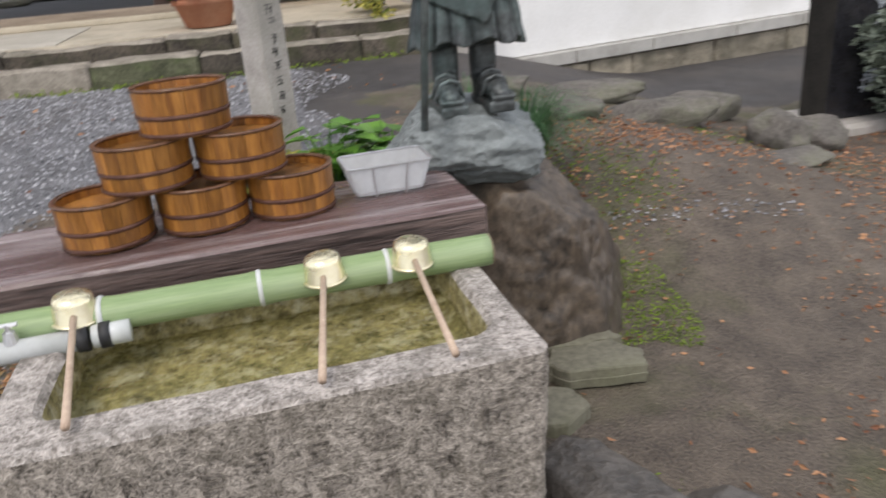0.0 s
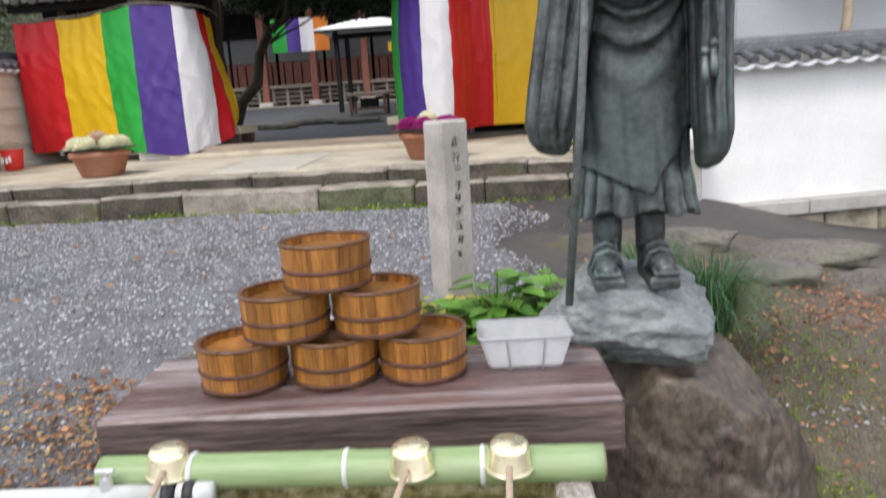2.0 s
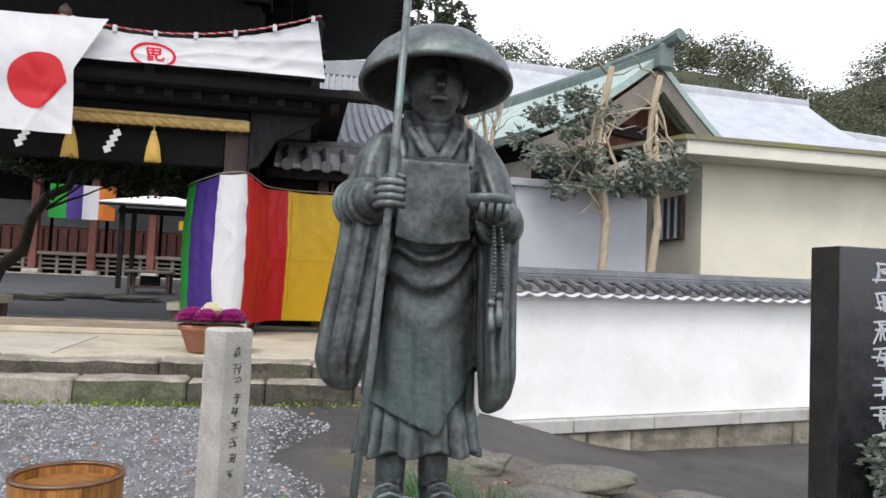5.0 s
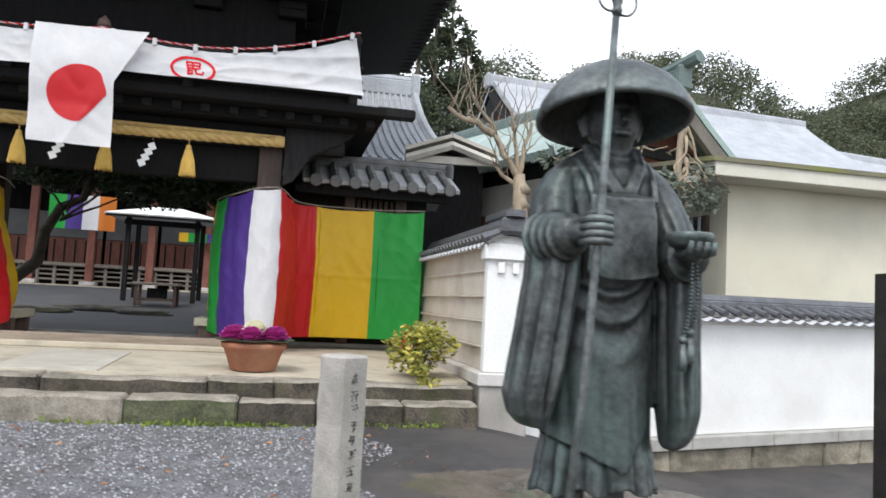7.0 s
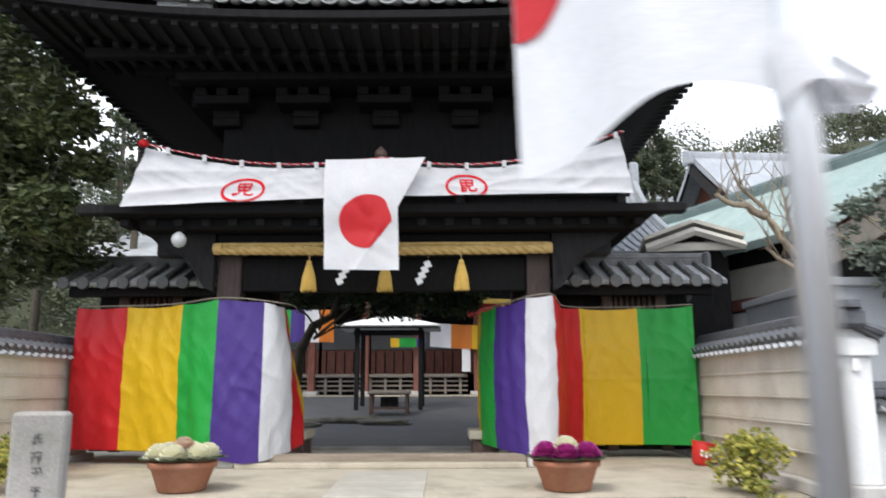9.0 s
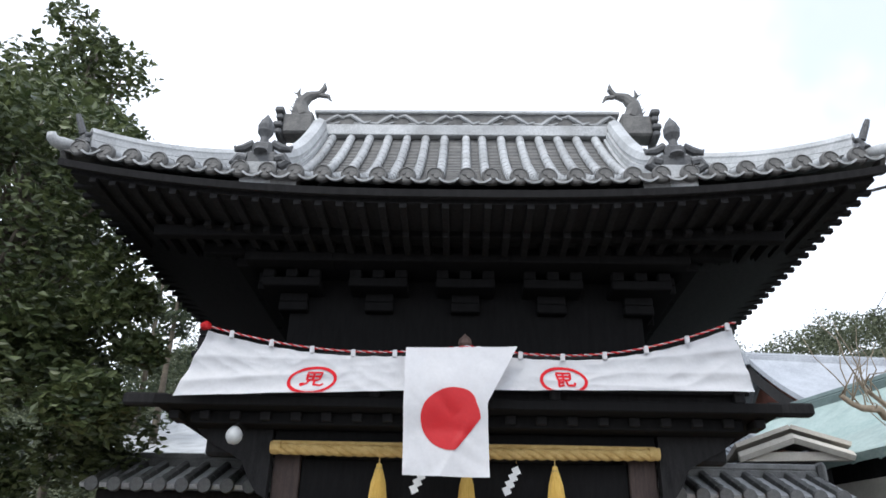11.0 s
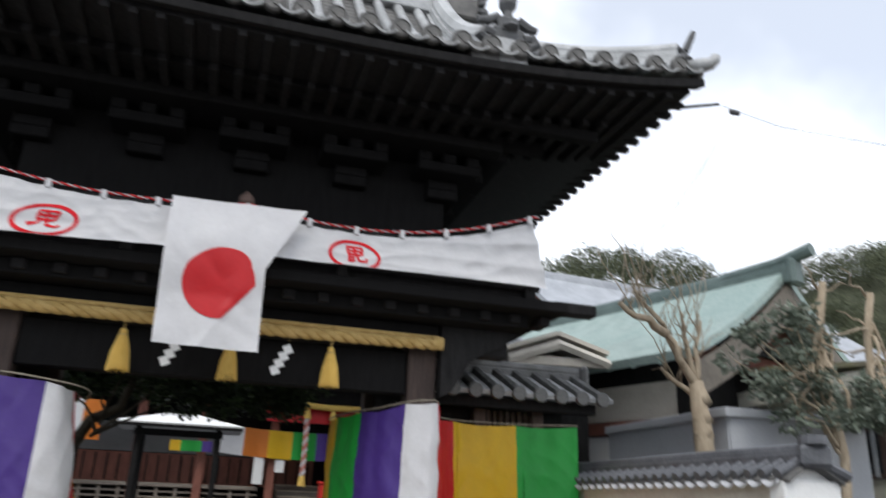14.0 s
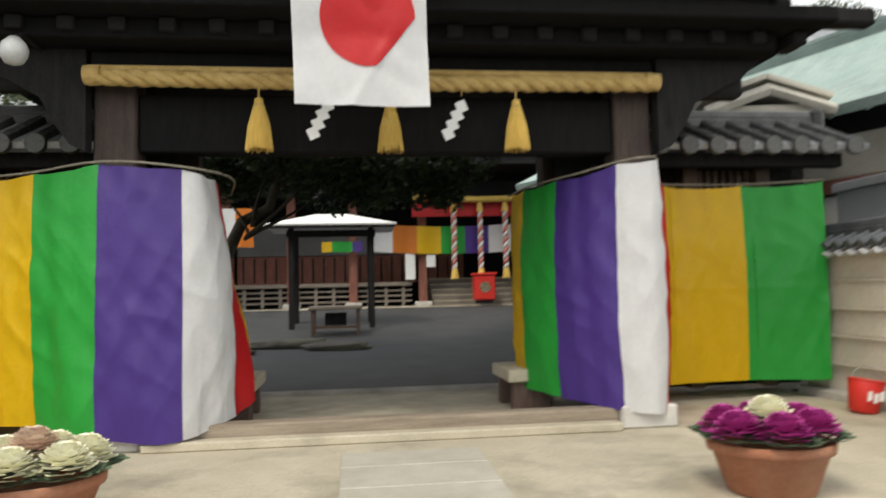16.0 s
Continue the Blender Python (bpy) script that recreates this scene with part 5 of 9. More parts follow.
# The pale stain paints wet sky reflections onto the plank's top.
M_BENCH = mat("rain_dark_plank_sheen", (0.055, 0.030, 0.027), (0.16, 0.10, 0.095), 2.0, 0.08, 0.5, fine=30, stretch=(0.5, 9, 9), stain=(0.46, 0.40, 0.40), stain_scale=1.6, stain_amt=0.75, rough2=0.42, spec=0.75)
M_CEDAR = mat("wet_cedar_stave", (0.17, 0.062, 0.012), (0.42, 0.19, 0.042), 3.0, 0.25, 0.3, fine=25, stretch=(9, 9, 0.7), vary=0.34, stain=(0.10, 0.035, 0.015), stain_scale=5, stain_amt=0.55)
M_RIM = mat("wet_dark_rim", (0.075, 0.032, 0.016), (0.17, 0.08, 0.04), 8, 0.22, 0.2)
# Strong wet grain, with the shade of the plank's sides in its darker tone.
M_BENCHFACE = mat("wet_plank_shaded_face", (0.022, 0.014, 0.012), (0.19, 0.135, 0.12), 3.0, 0.35, 0.8, fine=14, stretch=(0.6, 10, 16), stain=(0.05, 0.034, 0.03), stain_scale=1.0, stain_amt=0.6, lo=0.4, hi=0.62)
M_HOOP = mat("copper_hoop", (0.07, 0.03, 0.022), (0.15, 0.075, 0.055), 8, 0.45, 0.1, metal=0.5)
M_BRASS = mat("gilt_brass", (0.74, 0.66, 0.42), (0.86, 0.80, 0.60), 6, 0.2, 0.05, metal=0.85)
M_HANDLE = mat("pale_wet_handle", (0.36, 0.26, 0.19), (0.55, 0.43, 0.33), 5, 0.6, 0.2, stretch=(6, 6, 0.5))
M_SLATE = mat("green_grey_slab", (0.085, 0.08, 0.057), (0.21, 0.20, 0.15), 4, 0.7, 0.5, fine=40, stain=(0.10, 0.11, 0.05), stain_amt=0.5)
M_WETROCK = mat("wet_dark_rock", (0.05, 0.045, 0.04), (0.14, 0.125, 0.11), 5, 0.4, 0.6, fine=40, bump_dist=0.03)
M_PEDESTAL = mat("blue_grey_rock", (0.10, 0.115, 0.115), (0.26, 0.285, 0.285), 5, 0.75, 0.8, fine=30, bump_dist=0.03, stain=(0.10, 0.115, 0.115), stain_scale=4)
M_GARDENROCK = mat("grey_brown_rock", (0.06, 0.054, 0.047), (0.18, 0.163, 0.145), 4, 0.85, 0.7, fine=40, stain=(0.12, 0.13, 0.07), stain_scale=3, bump_dist=0.03)
M_WATER = bpy.data.materials.new("clear_water")
M_WATER.use_nodes = True
wb = M_WATER.node_tree.nodes["Principled BSDF"]
wb.inputs["Base Color"].default_value = (0.85, 0.9, 0.8, 1)
wb.inputs["Roughness"].default_value = 0.03
wb.inputs["IOR"].default_value = 1.33
wb.inputs["Transmission Weight"].default_value = 1.0
wt = M_WATER.node_tree.nodes.new("ShaderNodeTexNoise")
wt.inputs["Scale"].default_value = 28.0
wbp = M_WATER.node_tree.nodes.new("ShaderNodeBump")
wbp.inputs["Strength"].default_value, wbp.inputs["Distance"].default_value = 0.18, 0.006
M_WATER.node_tree.links.new(wt.outputs["Fac"], wbp.inputs["Height"])
M_WATER.node_tree.links.new(wbp.outputs[0], wb.inputs["Normal"])


# Darkened to imitate shade on the basin's sides; pits and grain are its own.
M_FACE = mat("pitted_shaded_granite_face", (0.065, 0.056, 0.045), (0.47, 0.42, 0.365), 62.0, 0.9, 1.0, fine=170, stain=(0.085, 0.072, 0.05), stain_scale=22.0, stain_amt=0.45, bump_dist=0.012, lo=0.36, hi=0.64)
M_CUT = mat("dark_cut_stone", (0.045, 0.038, 0.03), (0.25, 0.22, 0.19), 40.0, 0.95, 0.9, fine=120, lo=0.4, hi=0.6)


def glyph(bm, rnd, x, y, z, s, w):
    """Brush strokes of one worn character, unreadable."""
    for k in range(rnd.randint(2, 3)):
        zz = z + s * (0.4 - 0.35 * k + rnd.uniform(-0.05, 0.05))
        h = s * rnd.uniform(0.25, 0.5)
        add_box(bm, -h, h, -0.0015, 0.0015, -w / 2, w / 2, 0, Matrix.Translation((x + rnd.uniform(-0.1, 0.1) * s, y, zz)) @ pose(0, 0, 0, 0, rnd.uniform(-8, 4), 0))
    for k in range(rnd.randint(2, 3)):
        h = s * rnd.uniform(0.25, 0.5)
        add_box(bm, -w / 2, w / 2, -0.0015, 0.0015, -h, h, 0, Matrix.Translation((x + rnd.uniform(-0.35, 0.35) * s, y - 0.0005, z + rnd.uniform(-0.2, 0.2) * s)) @ pose(0, 0, 0, 0, rnd.uniform(-28, 28), 0))


def rounded_rect(x0, x1, y0, y1, r, n=6):
    pts = []
    for cx, cy, a in ((x1 - r, y1 - r, 0), (x0 + r, y1 - r, 90), (x0 + r, y0 + r, 180), (x1 - r, y0 + r, 270)):
        pts += [(cx + r * math.cos(radians(a + 90 * k / n)), cy + r * math.sin(radians(a + 90 * k / n))) for k in range(n + 1)]
    return pts


def ring_lathe(prof, seg=24):
    """A turned ring, open in the middle."""
    bm = bmesh.new()
    add_lathe(bm, list(prof) + [prof[0]], seg, caps=False)
    bmesh.ops.remove_doubles(bm, verts=bm.verts, dist=1e-5)
    bmesh.ops.recalc_face_normals(bm, faces=bm.faces)
    return bm


def build_trough():
    t = tagged(empty("stone_basin", pose(0.095, 1.47, 0.0, 0, 0, 2)), "rough granite water basin with a pale rim and shade-darkened sides", "basin")
    bm = bmesh.new()
    outer = rounded_rect(-0.52, 0.5, -0.25, 0.32, 0.03)
    inner = rounded_rect(-0.425, 0.42, -0.155, 0.26, 0.07)
    loops = []
    for pts, z, k in ((outer, 0.0, 0.92), (outer, 0.35, 0.96), (outer, 0.70, 1.0), (outer, 0.752, 0.995), (outer, 0.765, 0.975), (inner, 0.765, 1.03), (inner, 0.75, 1.0), (inner, 0.66, 0.98), (inner, 0.63, 0.93)):
        loops.append([bm.verts.new((x * k, y * k, z)) for x, y in pts])
    n = len(outer)
    for a, b in zip(loops, loops[1:]):
        for i in range(n):
            bm.faces.new((a[i], a[(i + 1) % n], b[(i + 1) % n], b[i]))
    # Outer walls get the shade-darkened face, rim the lighter granite, inside the algae.
    for f in bm.faces:
        f.material_index = 2 if f.calc_center_median().z < 0.755 and (f.calc_center_median().y < -0.21 or f.calc_center_median().y > 0.28 or abs(f.calc_center_median().x) > 0.45) else 1 if f.calc_center_median().z < 0.72 and max(abs(f.calc_center_median().x) / 0.47, 0) < 1 and -0.2 < f.calc_center_median().y < 0.27 else 0
    bot = bm.faces.new(loops[-1])
    bot.material_index = 1
    bm.faces.new(loops[0][::-1])
    bmesh.ops.subdivide_edges(bm, edges=[e for e in bm.edges if e.calc_length() > 0.12], cuts=5, use_grid_fill=True)
    bm.normal_update()
    for v in bm.verts:
        p = v.co
        d = 0.005 * noise.fractal(p * 7, 1.0, 2.0, 3) + 0.003 * noise.noise(p * 30)
        v.co = p + v.normal * d
    part("body", bm, [M_TROUGH, M_ALGAE, M_FACE], t)
    # engraved columns of characters, too worn to read
    rnd = random.Random(21)
    marks = bmesh.new()
    for i, x in enumerate((-0.36, -0.27, -0.15, -0.06, 0.05, 0.16, 0.27, 0.37)):
        for k in range(3 if i % 3 else 2):
            z = 0.66 - 0.085 * k - rnd.uniform(0.0, 0.03)
            glyph(marks, rnd, x + rnd.uniform(-0.01, 0.01), -0.25 * (0.96 + 0.04 * (z - 0.35) / 0.35) - 0.002, z, 0.052, 0.0055)
    tagged(part("engraving", marks, M_CUT, t, "worn engraved characters"), kind="stuff")
    part("water", sheet(lambda u, v: Vector((-0.415 + 0.825 * u, -0.15 + 0.405 * v, 0.69)), 2, 2), M_WATER, t, "shallow clear water").visible_shadow = False
    return t


build_trough()


def build_bamboo():
    b = tagged(empty("bamboo_pole", pose(0.07, 1.665, 0.795, 0, 0.3, 1.5)), "thick green bamboo pole lying across the basin", "bamboo pole")
    bm = bmesh.new()
    pts, rad = [], []
    for i in range(41):
        x = -0.54 + 1.08 * i / 40
        r = 0.0385 + 0.0006 * math.sin(x * 5)
        for nx in (-0.335, 0.0, 0.29):
            r += 0.003 * math.exp(-((x - nx) / 0.012) ** 2)
        pts.append((x, 0, 0))
        rad.append(r)
    add_tube(bm, pts, rad, 20)
    part("culm", bm, M_BAMBOO, b, smooth=True)
    for nx in (-0.335, 0.0, 0.29):
        part("node", tube([(nx - 0.006, 0, 0), (nx, 0, 0), (nx + 0.006, 0, 0)], [0.0405, 0.0435, 0.0405], 20), M_PVC, b, "pale node ring", True)
    part("cut_end", lathe([(0.03, 0.0), (0.0385, 0.002)], 16), M_HANDLE, b).matrix_basis = pose(0.541, 0, 0, 0, 90, 0)
    p = tagged(empty("water_pipe", pose(-0.55, 1.585, 0.775, 0, 0.4, 4)), "grey-white plastic water pipe with black clamps", "pipe")
    part("pipe", tube([(-0.9, 0, 0), (0.24, 0, 0)], 0.024, 16), M_PVC, p, smooth=True)
    part("pipe_end", tube([(0.27, 0, 0), (0.345, 0, 0)], 0.0245, 16), M_PVC, p, smooth=True)
    for x in (-0.13, 0.25, 0.295):
        part("clamp", tube([(x - 0.01, 0, 0), (x + 0.012, 0, 0)], 0.028, 16), M_BLACK, p, "black rubber clamp", True)
    bm = tube([(0.12, 0, 0.02), (0.12, 0, 0.045)], [0.016, 0.012], 10)
    add_tube(bm, [(0.12, 0, 0.045), (0.12, 0, 0.062)], [0.006, 0.006], 8)
    add_tube(bm, [(0.1, 0, 0.06), (0.14, 0, 0.06)], [0.005, 0.005], 8)
    part("tap", bm, M_METAL, p, "small steel tap")


build_bamboo()


def build_ladle():
    l = tagged(empty("ladle"), "brass ladle upturned on the bamboo with a pale handle", "ladle", group="ladles on the basin")
    bm = lathe([(0.0485, 0.0), (0.047, 0.003), (0.042, 0.045), (0.038, 0.055), (0.025, 0.06), (0.004, 0.061)], 24)
    part("cup", bm, M_BRASS, l, "polished brass cup", True)
    part("rim", ring_lathe([(0.048, -0.003), (0.0515, 0.0), (0.0505, 0.004), (0.047, 0.004)], 24), M_BRASS, l, "", True)
    part("handle", tube([(0, -0.045, 0.024), (0, -0.2, 0.016), (0, -0.31, 0.011), (0, -0.415, 0.006)], [0.0072, 0.0068, 0.0072, 0.0078], 8), M_HANDLE, l, "pale wooden handle", True)
    return l


l0 = build_ladle()
l0.matrix_world = pose(-0.315, 1.645, 0.803, 3, 4, 9)
copy_thing(l0, pose(0.215, 1.64, 0.803, 3, -2, -6))
copy_thing(l0, pose(0.415, 1.645, 0.804, 3, 2, 0))


def build_bench():
    b = tagged(empty("plank_bench", pose(0.01, 2.21, 0.0, 0, 0, 3.5)), "thick dark plank bench, wet, on stone blocks", "bench")
    bm = bmesh.new()
    nx, ny = 40, 6
    add_box(bm, -0.685, 0.685, -0.235, 0.235, 0.64, 0.79, 0.01)
    bmesh.ops.subdivide_edges(bm, edges=[e for e in bm.edges if abs((e.verts[0].co - e.verts[1].co).x) > 0.5], cuts=24)
    for v in bm.verts:
        v.co.y += 0.008 * noise.noise(Vector((v.co.x * 3, v.co.z * 4, 1)))
        v.co.z += 0.004 * noise.noise(Vector((v.co.x * 2, v.co.y * 4, 3)))
    bm.normal_update()
    # All but the upward faces take the shade-toned material.
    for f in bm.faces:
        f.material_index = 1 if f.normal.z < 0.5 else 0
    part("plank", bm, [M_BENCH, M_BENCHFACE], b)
    for x in (-0.45, 0.47):
        part("support", box(x - 0.12, x + 0.12, -0.17, 0.17, 0.0, 0.638, 0.03), M_TROUGH, b, "rough stone block")


build_bench()


def build_bucket():
    b = tagged(empty("wooden_bucket"), "round wooden wash bucket of brown staves, copper-hooped", "bucket", group="stacked wooden buckets")
    n = 18
    R, H, T = 0.127, 0.128, 0.013
    bm0 = bmesh.new()
    for i in range(1):
        a0, a1 = -math.pi / n + 0.004, math.pi / n - 0.004
        vs = []
        for z, k in ((0, 0.95), (H, 1.0)):
            for r in (R * k, R * k - T):
                for a in (a0, 0, a1):
                    vs.append(bm0.verts.new((r * math.cos(a), r * math.sin(a), z)))
        lo_o, lo_i, hi_o, hi_i = vs[0:3], vs[3:6], vs[6:9], vs[9:12]
        for k in (0, 1):
            bm0.faces.new((lo_o[k], lo_o[k + 1], hi_o[k + 1], hi_o[k]))
            bm0.faces.new((lo_i[k + 1], lo_i[k], hi_i[k], hi_i[k + 1]))
            bm0.faces.new((hi_o[k], hi_o[k + 1], hi_i[k + 1], hi_i[k]))
            bm0.faces.new((lo_o[k + 1], lo_o[k], lo_i[k], lo_i[k + 1]))
        bm0.faces.new((lo_o[0], hi_o[0], hi_i[0], lo_i[0]))
        bm0.faces.new((lo_o[2], lo_i[2], hi_i[2], hi_o[2]))
    s0 = part("stave", bm0, M_CEDAR, b)
    for i in range(1, n):
        o = new("stave", s0.data)
        o.parent = b
        o.matrix_basis = pose(0, 0, 0, 0, 0, 360 * i / n)
    part("bottom", lathe([(0.112, 0.092), (0.112, 0.104)], 24), M_CEDAR, b, "")
    for z in (0.008, 0.056):
        k = 0.95 + 0.05 * z / H
        part("hoop", ring_lathe([(R * k + 0.0008, z - 0.006), (R * k + 0.0035, z - 0.004), (R * k + 0.0035, z + 0.004), (R * k + 0.0008, z + 0.006)], 36), M_HOOP, b, "thin dark copper hoop", True)
    part("rim", ring_lathe([(R - T * 0.2, H - 0.002), (R + 0.002, H - 0.004), (R + 0.001, H + 0.003), (R - T, H + 0.003), (R - T - 0.002, H - 0.004)], 36), M_RIM, b, "dark wet rim", True)
    return b


b0 = build_bucket()
BZ = 0.795
rows_b = [(-0.325, 2.185, BZ, 10), (-0.065, 2.215, BZ, 70), (0.185, 2.235, BZ, 130), (-0.195, 2.21, BZ + 0.134, 200), (0.062, 2.235, BZ + 0.134, 250), (-0.07, 2.23, BZ + 0.268, 310)]
b0.matrix_world = pose(rows_b[0][0] - 0.012, rows_b[0][1], rows_b[0][2], 0, 0, rows_b[0][3])
for x, y, z, r in rows_b[1:]:
    copy_thing(b0, pose(x - 0.012, y, z, 0, 0, r))


def build_tray():
    t = tagged(empty("wire_basket", pose(0.462, 2.29, BZ + 0.002, 0, 0, 3)), "clear plastic tray in a thin wire basket", "basket")
    M = mat("translucent_plastic", (0.62, 0.63, 0.64), (0.74, 0.75, 0.76), 12, 0.3, 0.1, fine=40, trans=0.5)
    bm = bmesh.new()
    lo, hi = rounded_rect(-0.105, 0.105, -0.07, 0.07, 0.02, 3), rounded_rect(-0.13, 0.13, -0.088, 0.088, 0.02, 3)
    L = [[bm.verts.new((x, y, z)) for x, y in pts] for pts, z in ((lo, 0.004), (hi, 0.092))]
    n = len(lo)
    for i in range(n):
        bm.faces.new((L[0][i], L[0][(i + 1) % n], L[1][(i + 1) % n], L[1][i]))
    bm.faces.new(L[0])
    part("tray", bm, M, t)
    for z, pts in ((0.094, hi), (0.012, lo)):
        part("wire_hoop", tube([(x * 1.02, y * 1.02, z) for x, y in pts + pts[:1]], 0.004 if z > 0.09 else 0.0025, 6), M_METAL, t, "")
    for x in (-0.045, 0.045):
        part("wire", tube([(x * 1.2, -0.092, 0.092), (x, -0.074, 0.0), (x, 0.074, 0.0), (x * 1.2, 0.092, 0.092)], 0.0028, 6), M_METAL, t)


build_tray()


def place_rock(name, sx, sy, sz, seed, m, material, label, category, group="", sub=3, rough=0.22):
    o = link(name, rock(sx, sy, sz, seed, max(4, sub), rough), material, None, True)
    o.matrix_world = m
    return tagged(o, label, category, group)


def crag(sx, sy, sz, seed, planes, rough, rib, faces=(), sub=6, boxy=False):
    """A boulder split along a few planes, with ribs running down its sides, standing on z = 0."""
    bm = bmesh.new()
    bmesh.ops.create_icosphere(bm, subdivisions=sub, radius=1.0)
    rnd = random.Random(seed)
    cuts = [(Vector((rnd.uniform(-1, 1), rnd.uniform(-1, 1), rnd.uniform(-0.35, 0.6))).normalized(), rnd.uniform(0.74, 0.92)) for k in range(planes)] + [(Vector((0.1, -0.05, 1)).normalized(), 0.8)] + [(Vector(d).normalized(), lim) for d, lim in faces]
    o = Vector((seed * 3.3, seed * 1.9, seed * 0.7))
    for v in bm.verts:
        p = v.co.copy()
        k = 1.08 + 0.10 * noise.noise(p * 1.2 + o)
        if boxy:
            k = (abs(p.x) ** 4 + abs(p.y) ** 4 + abs(p.z) ** 4) ** -0.25 + 0.07 * noise.noise(p * 1.5 + o)
        for d, lim in cuts:
            c = p.dot(d)
            if c > 0.02:
                k = min(k, lim / c)
        q = Vector((p.x * 5, p.y * 5, p.z * 1.3)) + o
        k += rib * (0.25 - abs(noise.noise(q))) + rough * noise.fractal(p * 4.5 + o, 0.9, 2.0, 5) - rough * 0.9 * max(0.0, noise.noise(p * 2.6 + o * 2)) ** 0.5 * 0.6
        v.co = (p.x * k * sx, p.y * k * sy, max(p.z * k, -0.9 if boxy else -0.55) * sz)
    low = min(v.co.z for v in bm.verts)
    for v in bm.verts:
        v.co.z -= low
    return bm


o = link("boulder", crag(0.50, 0.42, 0.545, 4, 6, 0.035, 0.03, (((0.8, -0.1, 0.55), 0.74), ((0.5, -0.8, 0.25), 0.76), ((-0.2, -1, 0.1), 0.74), ((0.5, -0.45, 0.75), 0.76))), M_ROCK, None, True)
o.matrix_world = pose(1.0, 2.68, -0.05, 0, 0, 20)
tagged(o, "large dark brown boulder carrying the statue", "boulder")
o = link("pedestal_rock", crag(0.275, 0.225, 0.155, 9, 5, 0.06, 0.05, (((0.9, -0.3, 0.5), 0.98), ((-0.8, -0.2, 0.7), 0.92)), boxy=True), M_PEDESTAL, None, True)
o.matrix_world = pose(0.785, 2.575, 0.708, 0, 0, -8)
tagged(o, "blue-grey rough rock under the statue", "rock")


def flat_slab(outline, t):
    """A split flagstone: an angular outline with chipped, layered edges."""
    bm = bmesh.new()
    ring = []
    for (ax, ay), (bx, by) in zip(outline, outline[1:] + outline[:1]):
        for k in range(5):
            f = k / 5
            j = noise.noise(Vector((ax * 9 + f * 3, ay * 9, t * 50))) * 0.012
            ring.append((ax + (bx - ax) * f + j, ay + (by - ay) * f + j))
    loops = [[bm.verts.new((x * k, y * k, z + 0.004 * noise.noise(Vector((x * 12, y * 12, z * 40))))) for x, y in ring] for z, k in ((0.0, 0.97), (t * 0.45, 1.0), (t * 0.5, 0.985), (t * 0.9, 0.99), (t, 0.965))]
    for a, b in zip(loops, loops[1:]):
        for i in range(len(ring)):
            bm.faces.new((a[i], a[(i + 1) % len(ring)], b[(i + 1) % len(ring)], b[i]))
    bm.faces.new(loops[0][::-1])
    bm.faces.new(loops[-1])
    return bm


for x, y, z, t, outline in ((1.12, 2.25, 0.01, 0.075, [(-0.17, -0.02), (-0.11, -0.10), (0.17, -0.12), (0.19, -0.02), (0.11, 0.08), (-0.12, 0.075)]),
                            (1.03, 2.42, 0.01, 0.07, [(-0.28, -0.06), (0.1, -0.085), (0.27, -0.06), (0.2, 0.1), (-0.28, 0.1)]),
                            (0.84, 2.26, 0.01, 0.06, [(-0.15, -0.08), (0.08, -0.12), (0.1, 0.0), (0.13, 0.08), (-0.15, 0.1)]),
                            (0.85, 2.05, -0.05, 0.11, [(-0.14, -0.08), (0.06, -0.13), (0.17, -0.04), (0.13, 0.08), (-0.12, 0.1)])):
    o = link("paving_slab", flat_slab(outline, t), M_SLATE)
    o.matrix_world = pose(x, y, z, 0, 0, -4)
    tagged(o, "flat green-grey stone slab on damp earth", "stone slab", "flat slabs by the basin")
for x, y, z, sx, sy, sz, sd, rz in ((0.86, 1.55, -0.1, 0.17, 0.28, 0.2, 11, 35), (1.08, 1.35, -0.1, 0.2, 0.2, 0.16, 12, 10), (0.9, 1.05, -0.12, 0.18, 0.24, 0.18, 13, 60), (1.2, 1.0, -0.1, 0.22, 0.2, 0.15, 14, 0), 
                                  (-0.72, 1.1, -0.05, 0.2, 0.15, 0.14, 16, 10), (-0.66, 0.85, -0.05, 0.16, 0.18, 0.12, 17, 40)):
    o = link("edging_rock", crag(sx * 1.1, sy * 1.1, sz, sd, 12, 0.03, 0.02, (), 5), M_WETROCK, None, True)
    o.matrix_world = pose(x, y, z, 0, 0, rz)
    tagged(o, "dark wet rock edging a small pool", "rock", "rocks round the pool")
tagged(link("pool", box(0.62, 0.95, 0.95, 1.75, -0.05, 0.03), mat("dark_pool_water", (0.02, 0.02, 0.018), (0.03, 0.03, 0.027), 4, 0.05, 0.02, spec=0.6)), "narrow dark pool of water beside the basin", "water", kind="structure")
for x, y, sx, sy, sz, sd, rz in ((1.75, 4.1, 0.34, 0.16, 0.1, 21, 10), (2.45, 4.3, 0.45, 0.2, 0.12, 22, -6), (3.05, 4.75, 0.38, 0.18, 0.16, 23, 14), (2.2, 4.85, 0.5, 0.2, 0.1, 24, 4), (1.5, 4.75, 0.3, 0.16, 0.1, 25, -12), (3.55, 4.2, 0.25, 0.2, 0.16, 26, 40), (2.9, 3.6, 0.4, 0.16, 0.06, 27, 20), (3.1, 3.95, 0.2, 0.16, 0.2, 28, 0)):
    place_rock("garden_rock", sx, sy, sz, sd, pose(x, y, ground_z(x, y) - 0.05, 0, 0, rz), M_GARDENROCK, "low flat grey rock at the garden's edge", "rock", "rocks edging the garden", 3, 0.2)


